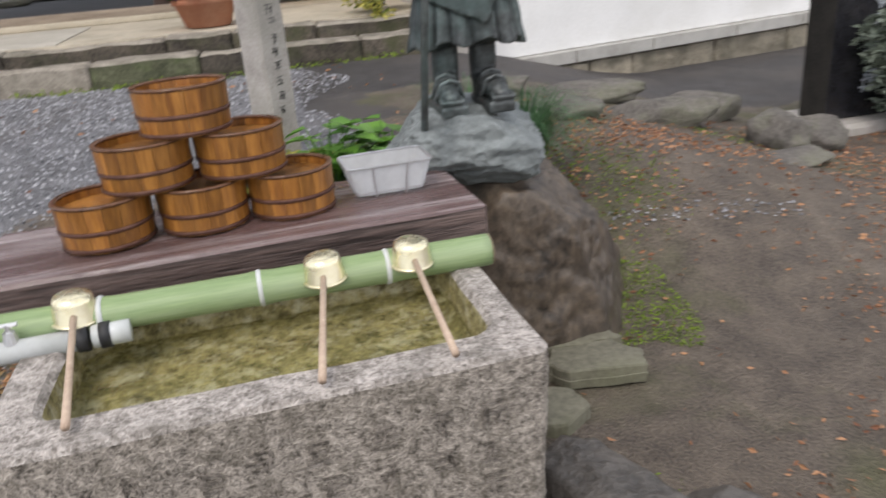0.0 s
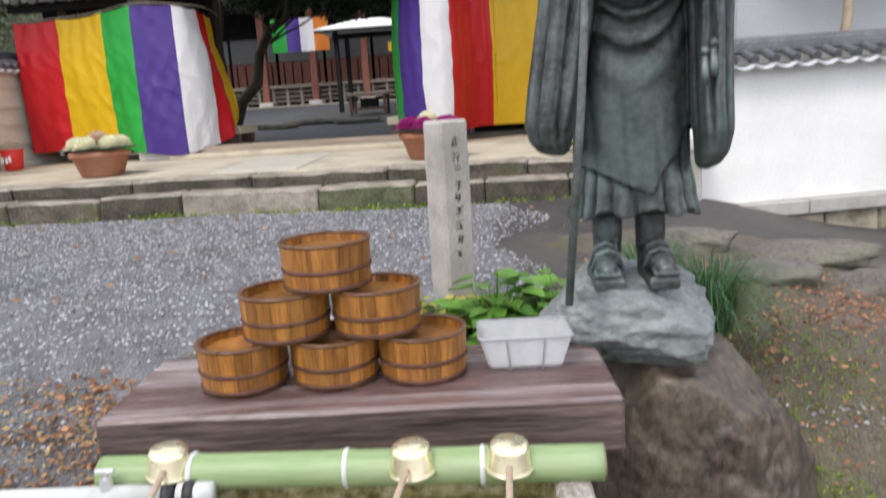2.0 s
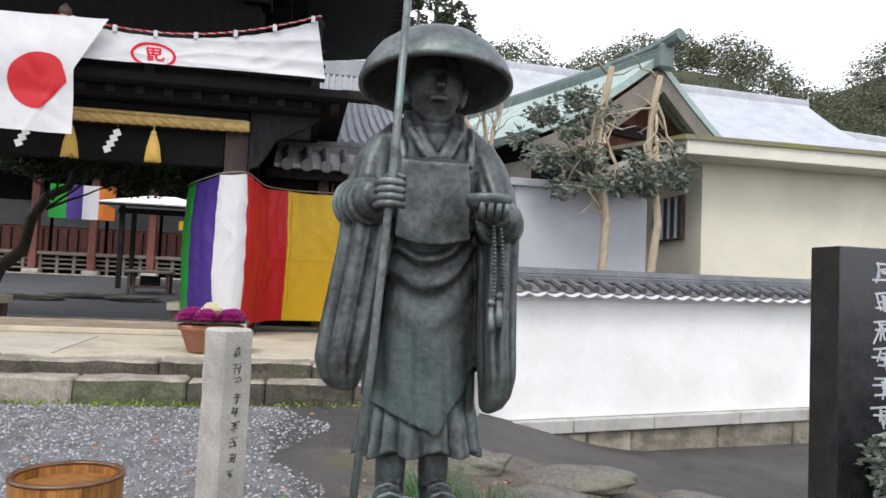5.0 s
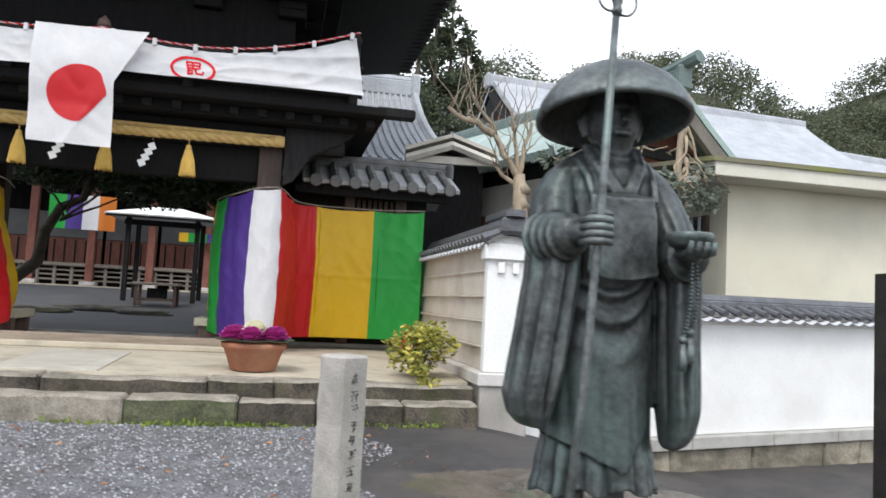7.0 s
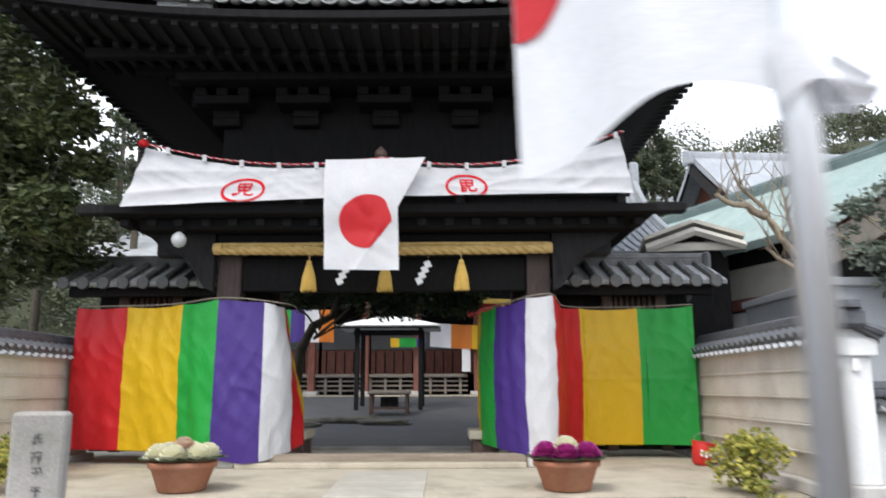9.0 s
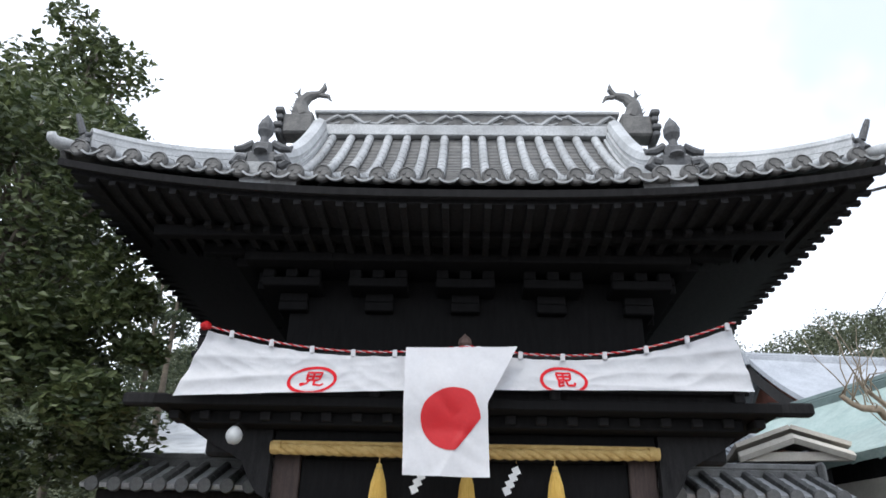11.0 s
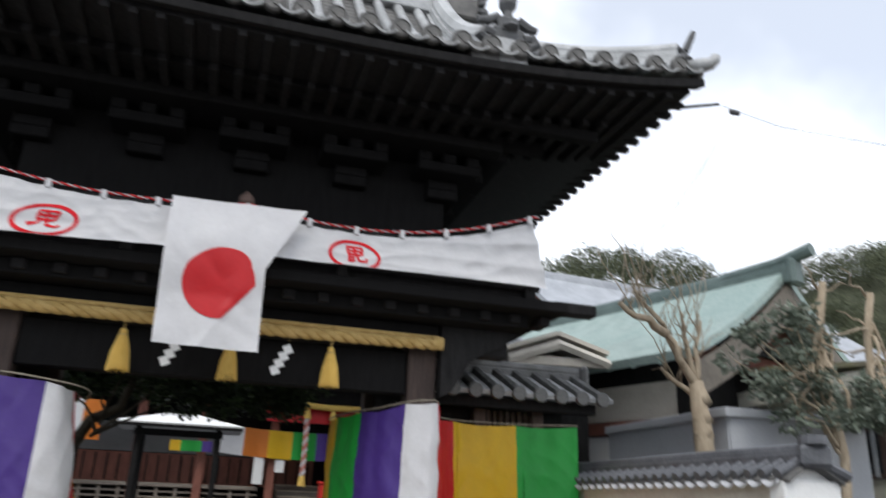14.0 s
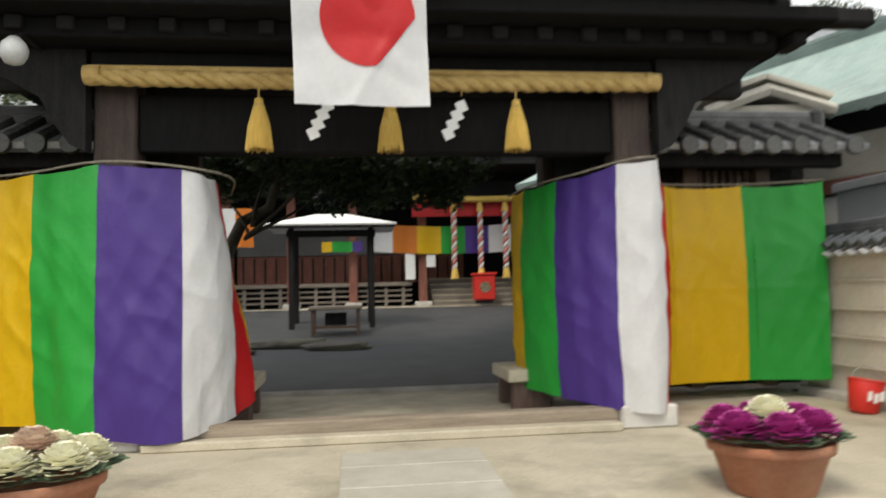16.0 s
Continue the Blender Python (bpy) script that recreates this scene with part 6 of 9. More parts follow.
# ---- the bronze monk ----
def fused(bm, voxel):
    """The closed shapes of a bmesh cast into one skin, as bronze runs together in its mould."""
    me = bpy.data.meshes.new("cast")
    bm.to_mesh(me)
    bm.free()
    ob = new("cast", me)
    r = ob.modifiers.new("cast", "REMESH")
    r.mode, r.voxel_size = "VOXEL", voxel
    bpy.context.view_layer.update()
    dg = bpy.context.evaluated_depsgraph_get()
    out = bmesh.new()
    ev = ob.evaluated_get(dg)
    out.from_mesh(ev.to_mesh())
    ev.to_mesh_clear()
    bpy.data.objects.remove(ob)
    return out


def build_statue():
    bm = bmesh.new()
    cx, cy = 0.82, 2.56

    def along(prof, z):
        for a, b in zip(prof, prof[1:]):
            if z <= b[0] or b is prof[-1]:
                t = min(1, max(0, (z - a[0]) / (b[0] - a[0])))
                t = t * t * (3 - 2 * t)
                return [p + (q - p) * t for p, q in zip(a[1:], b[1:])]

    def robe(z_high, prof, fold, n, m, hem):
        g = []
        for j in range(m + 1):
            ring = []
            for i in range(n):
                a = 2 * math.pi * i / n
                zl = hem(a)
                z = zl + (z_high - zl) * j / m
                rx, ry = along(prof, z)
                k = 1 + fold(a, z)
                ring.append(bm.verts.new((cx + rx * k * math.cos(a), cy + ry * k * math.sin(a), z)))
            g.append(ring)
        for a, b in zip(g, g[1:]):
            for i in range(n):
                bm.faces.new((a[i], a[(i + 1) % n], b[(i + 1) % n], b[i]))
        bm.faces.new(g[0][::-1])
        bm.faces.new(g[-1])

    def pleat(t, sharp=2.0):
        return -(1 - abs(math.sin(t))) ** sharp

    # pleated under-robe, flared at its hem
    robe(1.7, [(1.17, 0.205, 0.155), (1.24, 0.19, 0.145), (1.34, 0.172, 0.13), (1.7, 0.15, 0.115)],
         lambda a, z: 0.17 * pleat(a * 8 + 0.9 * math.sin(3 * a + 1) + 2.0 * (z - 1.2), 1.6) * smooth01(1.55, 1.2, z) + 0.05 * pleat(a * 15 + 1, 1.5) * smooth01(1.3, 1.17, z),
         160, 60, lambda a: 1.178 + 0.012 * math.sin(8 * a) - 0.01 * math.cos(2 * a))

    # outer robe: slung folds at the waist, a slanting edge and a point in front
    def drape(a, z):
        front = max(0.0, -math.sin(a))
        x = math.cos(a)
        f = 0.0
        w = z - (0.07 if x < 0 else 0.24) * x * x + 0.018 * noise.noise(Vector((x * 2.5, z * 3, 1)))
        p = 1.80 - w
        if p > 0:
            c = (p / (0.042 + 0.16 * p)) % 1.0
            c = c ** 0.7
            f += 0.075 * (math.cos(2 * math.pi * c)) * front ** 0.6 * smooth01(0.33, 0.12, p) * smooth01(0.0, 0.03, p) * (0.75 + 0.5 * noise.noise(Vector((x * 3, z * 5, 7))))
        # long folds that fan down from the hip
        f += 0.055 * pleat(5.0 * (x * 1.3 + 0.45 * (z - 1.2)) + 1.1, 2.5) * front * smooth01(1.62, 1.45, z) * smooth01(0.05, 0.5, abs(x))
        f += 0.09 * pleat(6 * a + 1.5 * z, 2.0) * (1 - front) * 0.8
        # gathers from the shoulder to the breast
        f += 0.07 * pleat(9 * x + 2.2 * (z - 2.0) * (1 if x > 0 else -1), 2.0) * smooth01(1.82, 1.9, z) * smooth01(2.19, 2.08, z)
        return f + 0.012 * noise.noise(Vector((x * 6, math.sin(a) * 6, z * 7)))

    def skirt_hem(a):
        x = math.cos(a)
        if math.sin(a) > 0.2:
            return 1.36
        return 1.245 + (0.085 * (0.12 - x) if x < 0.12 else 0.30 * (x - 0.12) ** 1.15 + 0.012 * math.sin(20 * x))
    robe(2.215, [(1.22, 0.184, 0.152), (1.45, 0.180, 0.142), (1.75, 0.170, 0.132), (1.95, 0.190, 0.135), (2.06, 0.205, 0.13), (2.12, 0.19, 0.118), (2.165, 0.145, 0.10), (2.19, 0.10, 0.085), (2.215, 0.06, 0.065)], drape, 220, 200, skirt_hem)
    # crossed collar, its outer edge and the straps of the bib
    for sx in (-1, 1):
        for off, r in ((0.0, 0.017), (0.024, 0.013)):
            add_tube(bm, [(cx + sx * (0.062 + off), cy - 0.045, 2.205), (cx + sx * (0.052 + off), cy - 0.1, 2.14), (cx + sx * (0.02 + off * 0.8), cy - 0.13, 2.07), (cx - sx * 0.012 + sx * off * 0.5, cy - 0.14, 2.02)], r, 8)
        add_tube(bm, [(cx + sx * 0.115, cy - 0.05, 2.165), (cx + sx * 0.105, cy - 0.115, 2.1), (cx + sx * 0.098, cy - 0.145, 2.03)], [0.010, 0.012, 0.011], 8)

    # bib with a rolled upper edge
    def bib(u, v):
        x = (u - 0.5) * (0.195 + 0.022 * v)
        return Vector((cx - 0.01 + x, cy - 0.152 - 0.016 * v + 1.0 * x * x + 0.007 * noise.noise(Vector((u * 4, v * 4, 2))), 2.04 - 0.225 * v - 0.022 * math.sin(math.pi * u) * v))
    add_tube(bm, [bib(k / 10, 0) for k in range(11)], 0.011, 8)
    b2 = sheet(bib, 14, 14, 0.02)
    me = bpy.data.meshes.new("tmp")
    b2.to_mesh(me)
    b2.free()
    bm.from_mesh(me)
    # head and neck
    add_lathe(bm, [(0.055, 2.12), (0.05, 2.19), (0.06, 2.215), (0.078, 2.25), (0.086, 2.30), (0.08, 2.36), (0.04, 2.42)], 24, (cx, cy - 0.045, 0))
    add_tube(bm, [(cx, cy - 0.12, 2.31), (cx, cy - 0.14, 2.272), (cx, cy - 0.12, 2.26)], [0.010, 0.016, 0.009], 8)
    add_tube(bm, [(cx - 0.045, cy - 0.108, 2.315), (cx, cy - 0.125, 2.322), (cx + 0.045, cy - 0.108, 2.315)], 0.012, 8)
    add_tube(bm, [(cx - 0.025, cy - 0.116, 2.238), (cx, cy - 0.122, 2.24), (cx + 0.025, cy - 0.116, 2.238)], 0.009, 8)
    for sx in (-1, 1):
        add_tube(bm, [(cx + sx * 0.085, cy - 0.035, 2.32), (cx + sx * 0.094, cy - 0.03, 2.285), (cx + sx * 0.085, cy - 0.035, 2.235)], [0.011, 0.018, 0.010], 8)
    # broad round hat, tipped back
    hat = bmesh.new()
    outer = [(0.226, -0.012), (0.238, -0.006), (0.238, 0.006), (0.222, 0.05), (0.19, 0.095), (0.145, 0.132), (0.09, 0.158), (0.04, 0.170), (0.002, 0.173)]
    inner = [(0.002, 0.15), (0.08, 0.138), (0.14, 0.108), (0.19, 0.06), (0.222, 0.005), (0.226, -0.012)]
    add_lathe(hat, inner + outer, 56, caps=False)
    bmesh.ops.remove_doubles(hat, verts=hat.verts, dist=0.003)
    bmesh.ops.recalc_face_normals(hat, faces=hat.faces)
    bmesh.ops.transform(hat, matrix=pose(cx, cy - 0.05, 2.293, -9, 0, 0), verts=hat.verts)
    me = bpy.data.meshes.new("hat")
    hat.to_mesh(me)
    hat.free()

    # wide hanging sleeves with long folds
    def sleeve(pts, sizes, seed, n=110, m=90):
        rings = []
        for j in range(m + 1):
            q = (len(pts) - 1) * j / m
            i = min(len(pts) - 2, int(q))
            t = q - i
            p = Vector(pts[i]).lerp(Vector(pts[i + 1]), t)
            rx, ry = (sizes[i][k] + (sizes[i + 1][k] - sizes[i][k]) * t for k in (0, 1))
            deep = smooth01(2.1, 1.85, p.z) * smooth01(1.32, 1.5, p.z)
            ring = []
            for k in range(n):
                a = 2 * math.pi * k / n
                e = Vector((1.3 * math.cos(a), 1.3 * math.sin(a), p.z * 0.8 + seed))
                fold = 1 + 0.28 * deep * pleat(3.5 * a + seed + 1.4 * noise.noise(Vector((p.z * 2.0, seed, 0))) + 0.9 * (p.z - 1.8), 1.8)
                fold += 0.06 * deep * pleat(8.0 * a + 2 * seed + 1.8 * noise.noise(Vector((p.z * 3, seed, 4))), 1.6)
                fold += 0.14 * noise.noise(e) + 0.10 * deep
                ring.append(bm.verts.new((p.x + rx * fold * math.cos(a), p.y + ry * fold * math.sin(a), p.z)))
            rings.append(ring)
        for a, b in zip(rings, rings[1:]):
            for k in range(n):
                bm.faces.new((a[k], b[k], b[(k + 1) % n], a[(k + 1) % n]))
        bm.faces.new(rings[0])
        bm.faces.new(rings[-1][::-1])

    sleeve([(0.71, 2.555, 2.165), (0.675, 2.55, 2.12), (0.65, 2.54, 2.06), (0.635, 2.51, 1.98), (0.632, 2.48, 1.9), (0.622, 2.46, 1.8), (0.60, 2.455, 1.66), (0.58, 2.45, 1.54), (0.565, 2.45, 1.46), (0.565, 2.45, 1.41), (0.575, 2.45, 1.38), (0.585, 2.45, 1.37)],
           [(0.03, 0.05), (0.05, 0.07), (0.064, 0.085), (0.072, 0.09), (0.078, 0.095), (0.078, 0.095), (0.078, 0.095), (0.078, 0.095), (0.074, 0.092), (0.062, 0.08), (0.045, 0.06), (0.02, 0.03)], 2.0)
    sleeve([(0.93, 2.555, 2.165), (0.965, 2.55, 2.12), (0.99, 2.54, 2.06), (1.005, 2.51, 1.98), (1.015, 2.48, 1.9), (1.02, 2.46, 1.8), (1.02, 2.455, 1.66), (1.022, 2.45, 1.52), (1.028, 2.45, 1.42), (1.025, 2.45, 1.36), (1.015, 2.45, 1.325), (1.005, 2.45, 1.31)],
           [(0.03, 0.05), (0.05, 0.07), (0.062, 0.085), (0.068, 0.09), (0.064, 0.09), (0.056, 0.09), (0.052, 0.09), (0.052, 0.09), (0.052, 0.088), (0.046, 0.075), (0.034, 0.055), (0.014, 0.03)], 7.0)
    # forearms out of their cuffs, with bunched cloth
    for x0, x1, z in ((0.605, 0.655, 1.91), (1.03, 0.955, 1.872)):
        add_tube(bm, [(x0, 2.48, z), (x0 * 0.7 + x1 * 0.3, 2.40, z + 0.002), (x0 * 0.4 + x1 * 0.6, 2.335, z + 0.004), (x0 * 0.3 + x1 * 0.7, 2.32, z + 0.004)], [0.078, 0.072, 0.058, 0.045], 18)
        add_tube(bm, [(x0 * 0.4 + x1 * 0.6, 2.33, z + 0.003), (x1, 2.27, z + 0.006)], [0.036, 0.03], 12)
        for k in range(4):
            f = k / 4
            c = Vector((x0 + (x1 - x0) * 0.6 * f, 2.46 - 0.12 * f, z))
            r = 0.079 - 0.02 * f
            add_tube(bm, [c + Vector((r * math.cos(t), 0.022 * math.sin(t + 1), r * math.sin(t))) for t in [2.1 + 0.28 * q for q in range(12)]], [0.004 + 0.006 * math.sin(math.pi * q / 11) for q in range(12)], 6)
    # fist, palm and bowl
    add_box(bm, 0.632, 0.682, 2.245, 2.3, 1.885, 1.948, 0.018)
    add_lathe(bm, [(0.03, 0.0), (0.056, 0.010), (0.066, 0.032), (0.062, 0.048), (0.05, 0.046), (0.03, 0.032)], 28, (0.935, 2.25, 1.885))
    add_box(bm, 0.905, 0.975, 2.22, 2.3, 1.858, 1.887, 0.012)
    # bound leggings and sandalled feet
    for sx in (-1, 1):
        x = cx - 0.015 + sx * 0.066
        dz = 0.115
        add_lathe(bm, [(0.04, 1.0), (0.041, 1.05), (0.047, 1.12), (0.046, 1.18), (0.045, 1.25)], 20, (x, cy, 0))
        for k in range(4):
            z = 1.06 + 0.03 * k
            add_tube(bm, [(x + 0.044 * math.cos(t), cy + 0.044 * math.sin(t), z + 0.012 * math.sin(t + k)) for t in [0.42 * q for q in range(16)]], 0.0045, 5)
        add_tube(bm, [(x, cy + 0.04, 0.91 + dz), (x + sx * 0.006, cy - 0.03, 0.925 + dz), (x + sx * 0.014, cy - 0.08, 0.915 + dz), (x + sx * 0.02, cy - 0.125, 0.903 + dz), (x + sx * 0.02, cy - 0.15, 0.897 + dz)], [0.034, 0.042, 0.039, 0.032, 0.018], 14)
        add_box(bm, x - 0.046 + sx * 0.014, x + 0.046 + sx * 0.014, cy - 0.165, cy + 0.07, 0.845 + dz, 0.884 + dz, 0.006)
        for k in range(5):
            add_tube(bm, [(x + sx * 0.02 - 0.032 + 0.016 * k, cy - 0.13, 0.905 + dz), (x + sx * 0.02 - 0.034 + 0.017 * k, cy - 0.165, 0.894 + dz)], [0.0105, 0.008], 6)
        for yy, zz in ((-0.10, 0.958), (-0.05, 0.972)):
            add_tube(bm, [(x - 0.05 + sx * 0.012, cy + yy + 0.02, 0.89 + dz), (x - 0.03 + sx * 0.012, cy + yy, zz - 0.01 + dz), (x + sx * 0.012, cy + yy - 0.01, zz + 0.003 + dz), (x + 0.03 + sx * 0.012, cy + yy, zz - 0.01 + dz), (x + 0.05 + sx * 0.012, cy + yy + 0.02, 0.89 + dz)], 0.008, 6)
    bmesh.ops.recalc_face_normals(bm, faces=bm.faces)
    bm = fused(bm, 0.0052)
    for k in range(2):
        bmesh.ops.smooth_vert(bm, verts=bm.verts, factor=0.5, use_axis_x=True, use_axis_y=True, use_axis_z=True)
    bm.from_mesh(me)
    # fingers round the staff and under the bowl
    for k in range(4):
        add_tube(bm, [(0.628, 2.272, 1.945 - 0.0195 * k), (0.640, 2.235, 1.948 - 0.0195 * k), (0.662, 2.217, 1.948 - 0.0195 * k), (0.686, 2.220, 1.946 - 0.0195 * k), (0.700, 2.242, 1.944 - 0.0195 * k)], [0.010, 0.0115, 0.011, 0.0105, 0.007], 10)
        add_tube(bm, [(0.908 + 0.021 * k, 2.235, 1.870), (0.904 + 0.022 * k, 2.195, 1.876), (0.902 + 0.023 * k, 2.182, 1.902)], [0.0105, 0.011, 0.007], 10)
    add_tube(bm, [(0.650, 2.285, 1.958), (0.672, 2.258, 1.972), (0.698, 2.252, 1.966), (0.706, 2.25, 1.962)], [0.014, 0.013, 0.010, 0.006], 10)
    # staff with its ringed finial, and the beads with their tassels
    add_tube(bm, [(0.592, 2.26, 0.965), (0.635, 2.235, 1.5), (0.668, 2.24, 2.0), (0.69, 2.235, 2.55)], [0.0115, 0.0115, 0.0115, 0.0105], 10)
    add_lathe(bm, [(0.011, 2.50), (0.016, 2.515), (0.011, 2.53), (0.017, 2.55), (0.012, 2.57), (0.02, 2.58), (0.012, 2.595), (0.026, 2.605), (0.024, 2.645), (0.034, 2.65), (0.012, 2.668), (0.007, 2.69), (0.016, 2.70), (0.012, 2.715), (0.014, 2.73), (0.003, 2.75)], 12, (0.69, 2.235, 0))
    for sx in (-1, 1):
        add_tube(bm, [(0.69 + sx * 0.008, 2.235, 2.575), (0.69 + sx * 0.045, 2.235, 2.595), (0.69 + sx * 0.056, 2.235, 2.64), (0.69 + sx * 0.036, 2.235, 2.685), (0.69 + sx * 0.006, 2.235, 2.71)], [0.006, 0.007, 0.006, 0.005, 0.004], 6)
        add_tube(bm, [(0.69 + sx * 0.026 + 0.034 * math.cos(t), 2.232 + sx * 0.01, 2.545 + 0.038 * math.sin(t)) for t in [2 * math.pi * k / 18 for k in range(19)]], 0.004, 6)
        for q in (0.2, 0.5, 0.8):
            add_lathe(bm, [(0.004, -0.01), (0.01, 0.0), (0.004, 0.01)], 8, (0.69 + sx * (0.03 + 0.026 * math.sin(math.pi * q)), 2.235, 2.585 + 0.115 * q))
    for s0, s1, n in (((0.955, 2.27, 1.87), (0.985, 2.345, 1.65), 22), ((0.98, 2.29, 1.865), (1.012, 2.345, 1.68), 18)):
        for k in range(n):
            t = k / (n - 1)
            p = Vector(s0).lerp(Vector(s1), t) + Vector((0, -0.012 * math.sin(math.pi * t), 0))
            bmesh.ops.create_icosphere(bm, subdivisions=1, radius=0.0065, matrix=Matrix.Translation(p))
    for x, z in ((0.978, 1.65), (1.0, 1.67)):
        add_tube(bm, [(x, 2.345, z), (x, 2.342, z - 0.012), (x, 2.345, z - 0.025)], [0.006, 0.014, 0.007], 8)
        add_tube(bm, [(x, 2.345, z - 0.025), (x + 0.002, 2.344, z - 0.075), (x + 0.002, 2.346, z - 0.10)], [0.009, 0.013, 0.012], 8)
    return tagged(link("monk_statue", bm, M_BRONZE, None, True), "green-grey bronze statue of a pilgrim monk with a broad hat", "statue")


build_statue()


# ---- stone posts ----
def stone_post(m, h, w, label):
    p = tagged(empty("stone_post", m), label, "stone post", group="stone posts by the road")
    bm = box(-w / 2, w / 2, -w / 2, w / 2, -0.15, h, 0.012)
    bmesh.ops.subdivide_edges(bm, edges=[e for e in bm.edges if e.calc_length() > 0.3], cuts=10)
    for v in bm.verts:
        v.co += Vector((noise.noise(v.co * 9), noise.noise(v.co * 9 + Vector((5, 0, 0))), 0.3 * noise.noise(v.co * 7))) * 0.006
    part("shaft", bm, M_STONE, p)
    # engraved column of characters, too worn to read
    rnd = random.Random(9)
    marks = bmesh.new()
    z = h - 0.08
    while z > h * 0.25:
        glyph(marks, rnd, rnd.uniform(-0.006, 0.006), -w / 2 - 0.0015, z - 0.02, 0.042, 0.0045)
        z -= rnd.uniform(0.055, 0.075)
    tagged(part("engraving", marks, M_INK, p, "column of worn characters"), kind="stuff")
    return p


stone_post(pose(0.15, 3.69, 0.56, 0, 0, 38), 0.90, 0.155, "square grey granite post with a column of worn writing")
stone_post(pose(-3.0, 3.78, 0.52, 0, 0, 20), 1.27, 0.19, "square grey granite post beside the road")


def build_stele():
    s = tagged(empty("black_stele", pose(4.31, 4.72, 0.02, 0, 0, 2)), "tall polished black stone slab with engraved writing", "stone monument")
    M = mat("polished_black_stone", (0.010, 0.010, 0.012), (0.022, 0.022, 0.026), 8, 0.12, 0.0)
    Mside = mat("sawn_dark_stone", (0.018, 0.017, 0.016), (0.04, 0.037, 0.033), 6, 0.7, 0.1, spec=0.1)
    part("slab", box(-0.36, 0.4, -0.12, 0.14, 0.1, 2.05, 0.006), M, s)
    part("side_face", box(-0.364, -0.3602, -0.118, 0.138, 0.1, 2.046), Mside, s, "sawn dull side face")
    part("base", box(-0.6, 0.65, -0.3, 0.35, -0.1, 0.098, 0.03), M_STONE, s, "rough stone base")
    Mc = mat("pale_engraving", (0.30, 0.33, 0.37), (0.45, 0.48, 0.52), 20, 0.7, 0.0)
    rnd = random.Random(5)
    marks = bmesh.new()
    for i in range(9):
        z = 1.93 - 0.19 * i
        glyph(marks, rnd, -0.02, -0.1225, z - 0.05, 0.15, 0.014)
        glyph(marks, rnd, 0.01, -0.1235, z - 0.06, 0.11, 0.011)
    tagged(part("engraving", marks, Mc, s, "pale engraved characters"), kind="stuff")


build_stele()


# ---- steel flagpole with its flag ----
def build_pole():
    p = tagged(empty("flagpole", pose(-0.942, 1.62, 0.28)), "brushed steel flagpole with a knotted white flag", "flagpole")
    part("pole", tube([(0, 0, 0), (0, 0, 4.6)], 0.022, 16), M_METAL, p, "steel pole", True)
    part("foot", lathe([(0.09, 0.0), (0.09, 0.02), (0.035, 0.03), (0.03, 0.1)], 16), M_METAL, p)

    def f(u, v):
        x = -0.02 - 0.31 * u * (1 - 0.06 * v)
        z = 2.75 - 0.79 * v + 0.02 * u + 0.04 * math.sin(5 * u) * v
        y = 0.30 * u + 0.05 * math.sin(6 * u + 3 * v) * u + 0.02 * math.sin(15 * u + 4 * v) * u
        return Vector((x, y, z))
    part("flag_cloth", sheet(f, 30, 34), C_WHITE, p, "white flag cloth blown to one side", True)
    bm = sheet(lambda u, v: Vector(((0.026 + 0.02 * v * abs(math.sin(9 * u))) * math.cos(6.6 * u) + 0.03 * v - 0.01, (0.028 + 0.016 * v) * math.sin(6.6 * u), 2.02 - 0.10 * v + 0.02 * math.sin(12 * u) + 0.03 * u * v)), 40, 12)
    bm2 = sheet(lambda u, v: Vector((0.03 + 0.07 * u, -0.03 + 0.03 * u + 0.01 * math.sin(9 * v), 2.0 - 0.02 * u - 0.07 * v * (1 - 0.5 * u))), 8, 8)
    me = bpy.data.meshes.new("tail")
    bm2.to_mesh(me)
    bm2.free()
    bm.from_mesh(me)
    part("flag_knot", bm, C_WHITE, p, "knotted white cloth", True)
    bm = sheet(lambda u, v: f(0.66 + 0.34 * u, 0.47 + (2 * v - 1) * 0.24 * math.sqrt(max(0.0, 1 - ((0.34 * u - 0.29) / 0.29) ** 2))) + Vector((0, -0.008, 0)), 16, 14)
    part("red_disc", bm, C_RED, p, "red patch of the flag", True)


build_pole()


# ---- the courtyard behind the gate ----
def court_z(y):
    return 1.045 + 0.58 * smooth01(11.4, 23.0, y)


tagged(link("courtyard", sheet(lambda u, v: Vector((-14 + 26 * u, 11.42 + 19 * v, court_z(11.42 + 19 * v) + 0.01 * noise.noise(Vector((u * 30, v * 20, 0))))), 30, 30), M_ASPHALT), "dark asphalt courtyard behind the gate", "courtyard", kind="structure")
tagged(link("court_kerb", box(-8, 6, 11.36, 11.44, 0.9, 1.075, 0.008), M_STONE), "thin stone kerb at the courtyard's edge", "kerb", kind="structure")


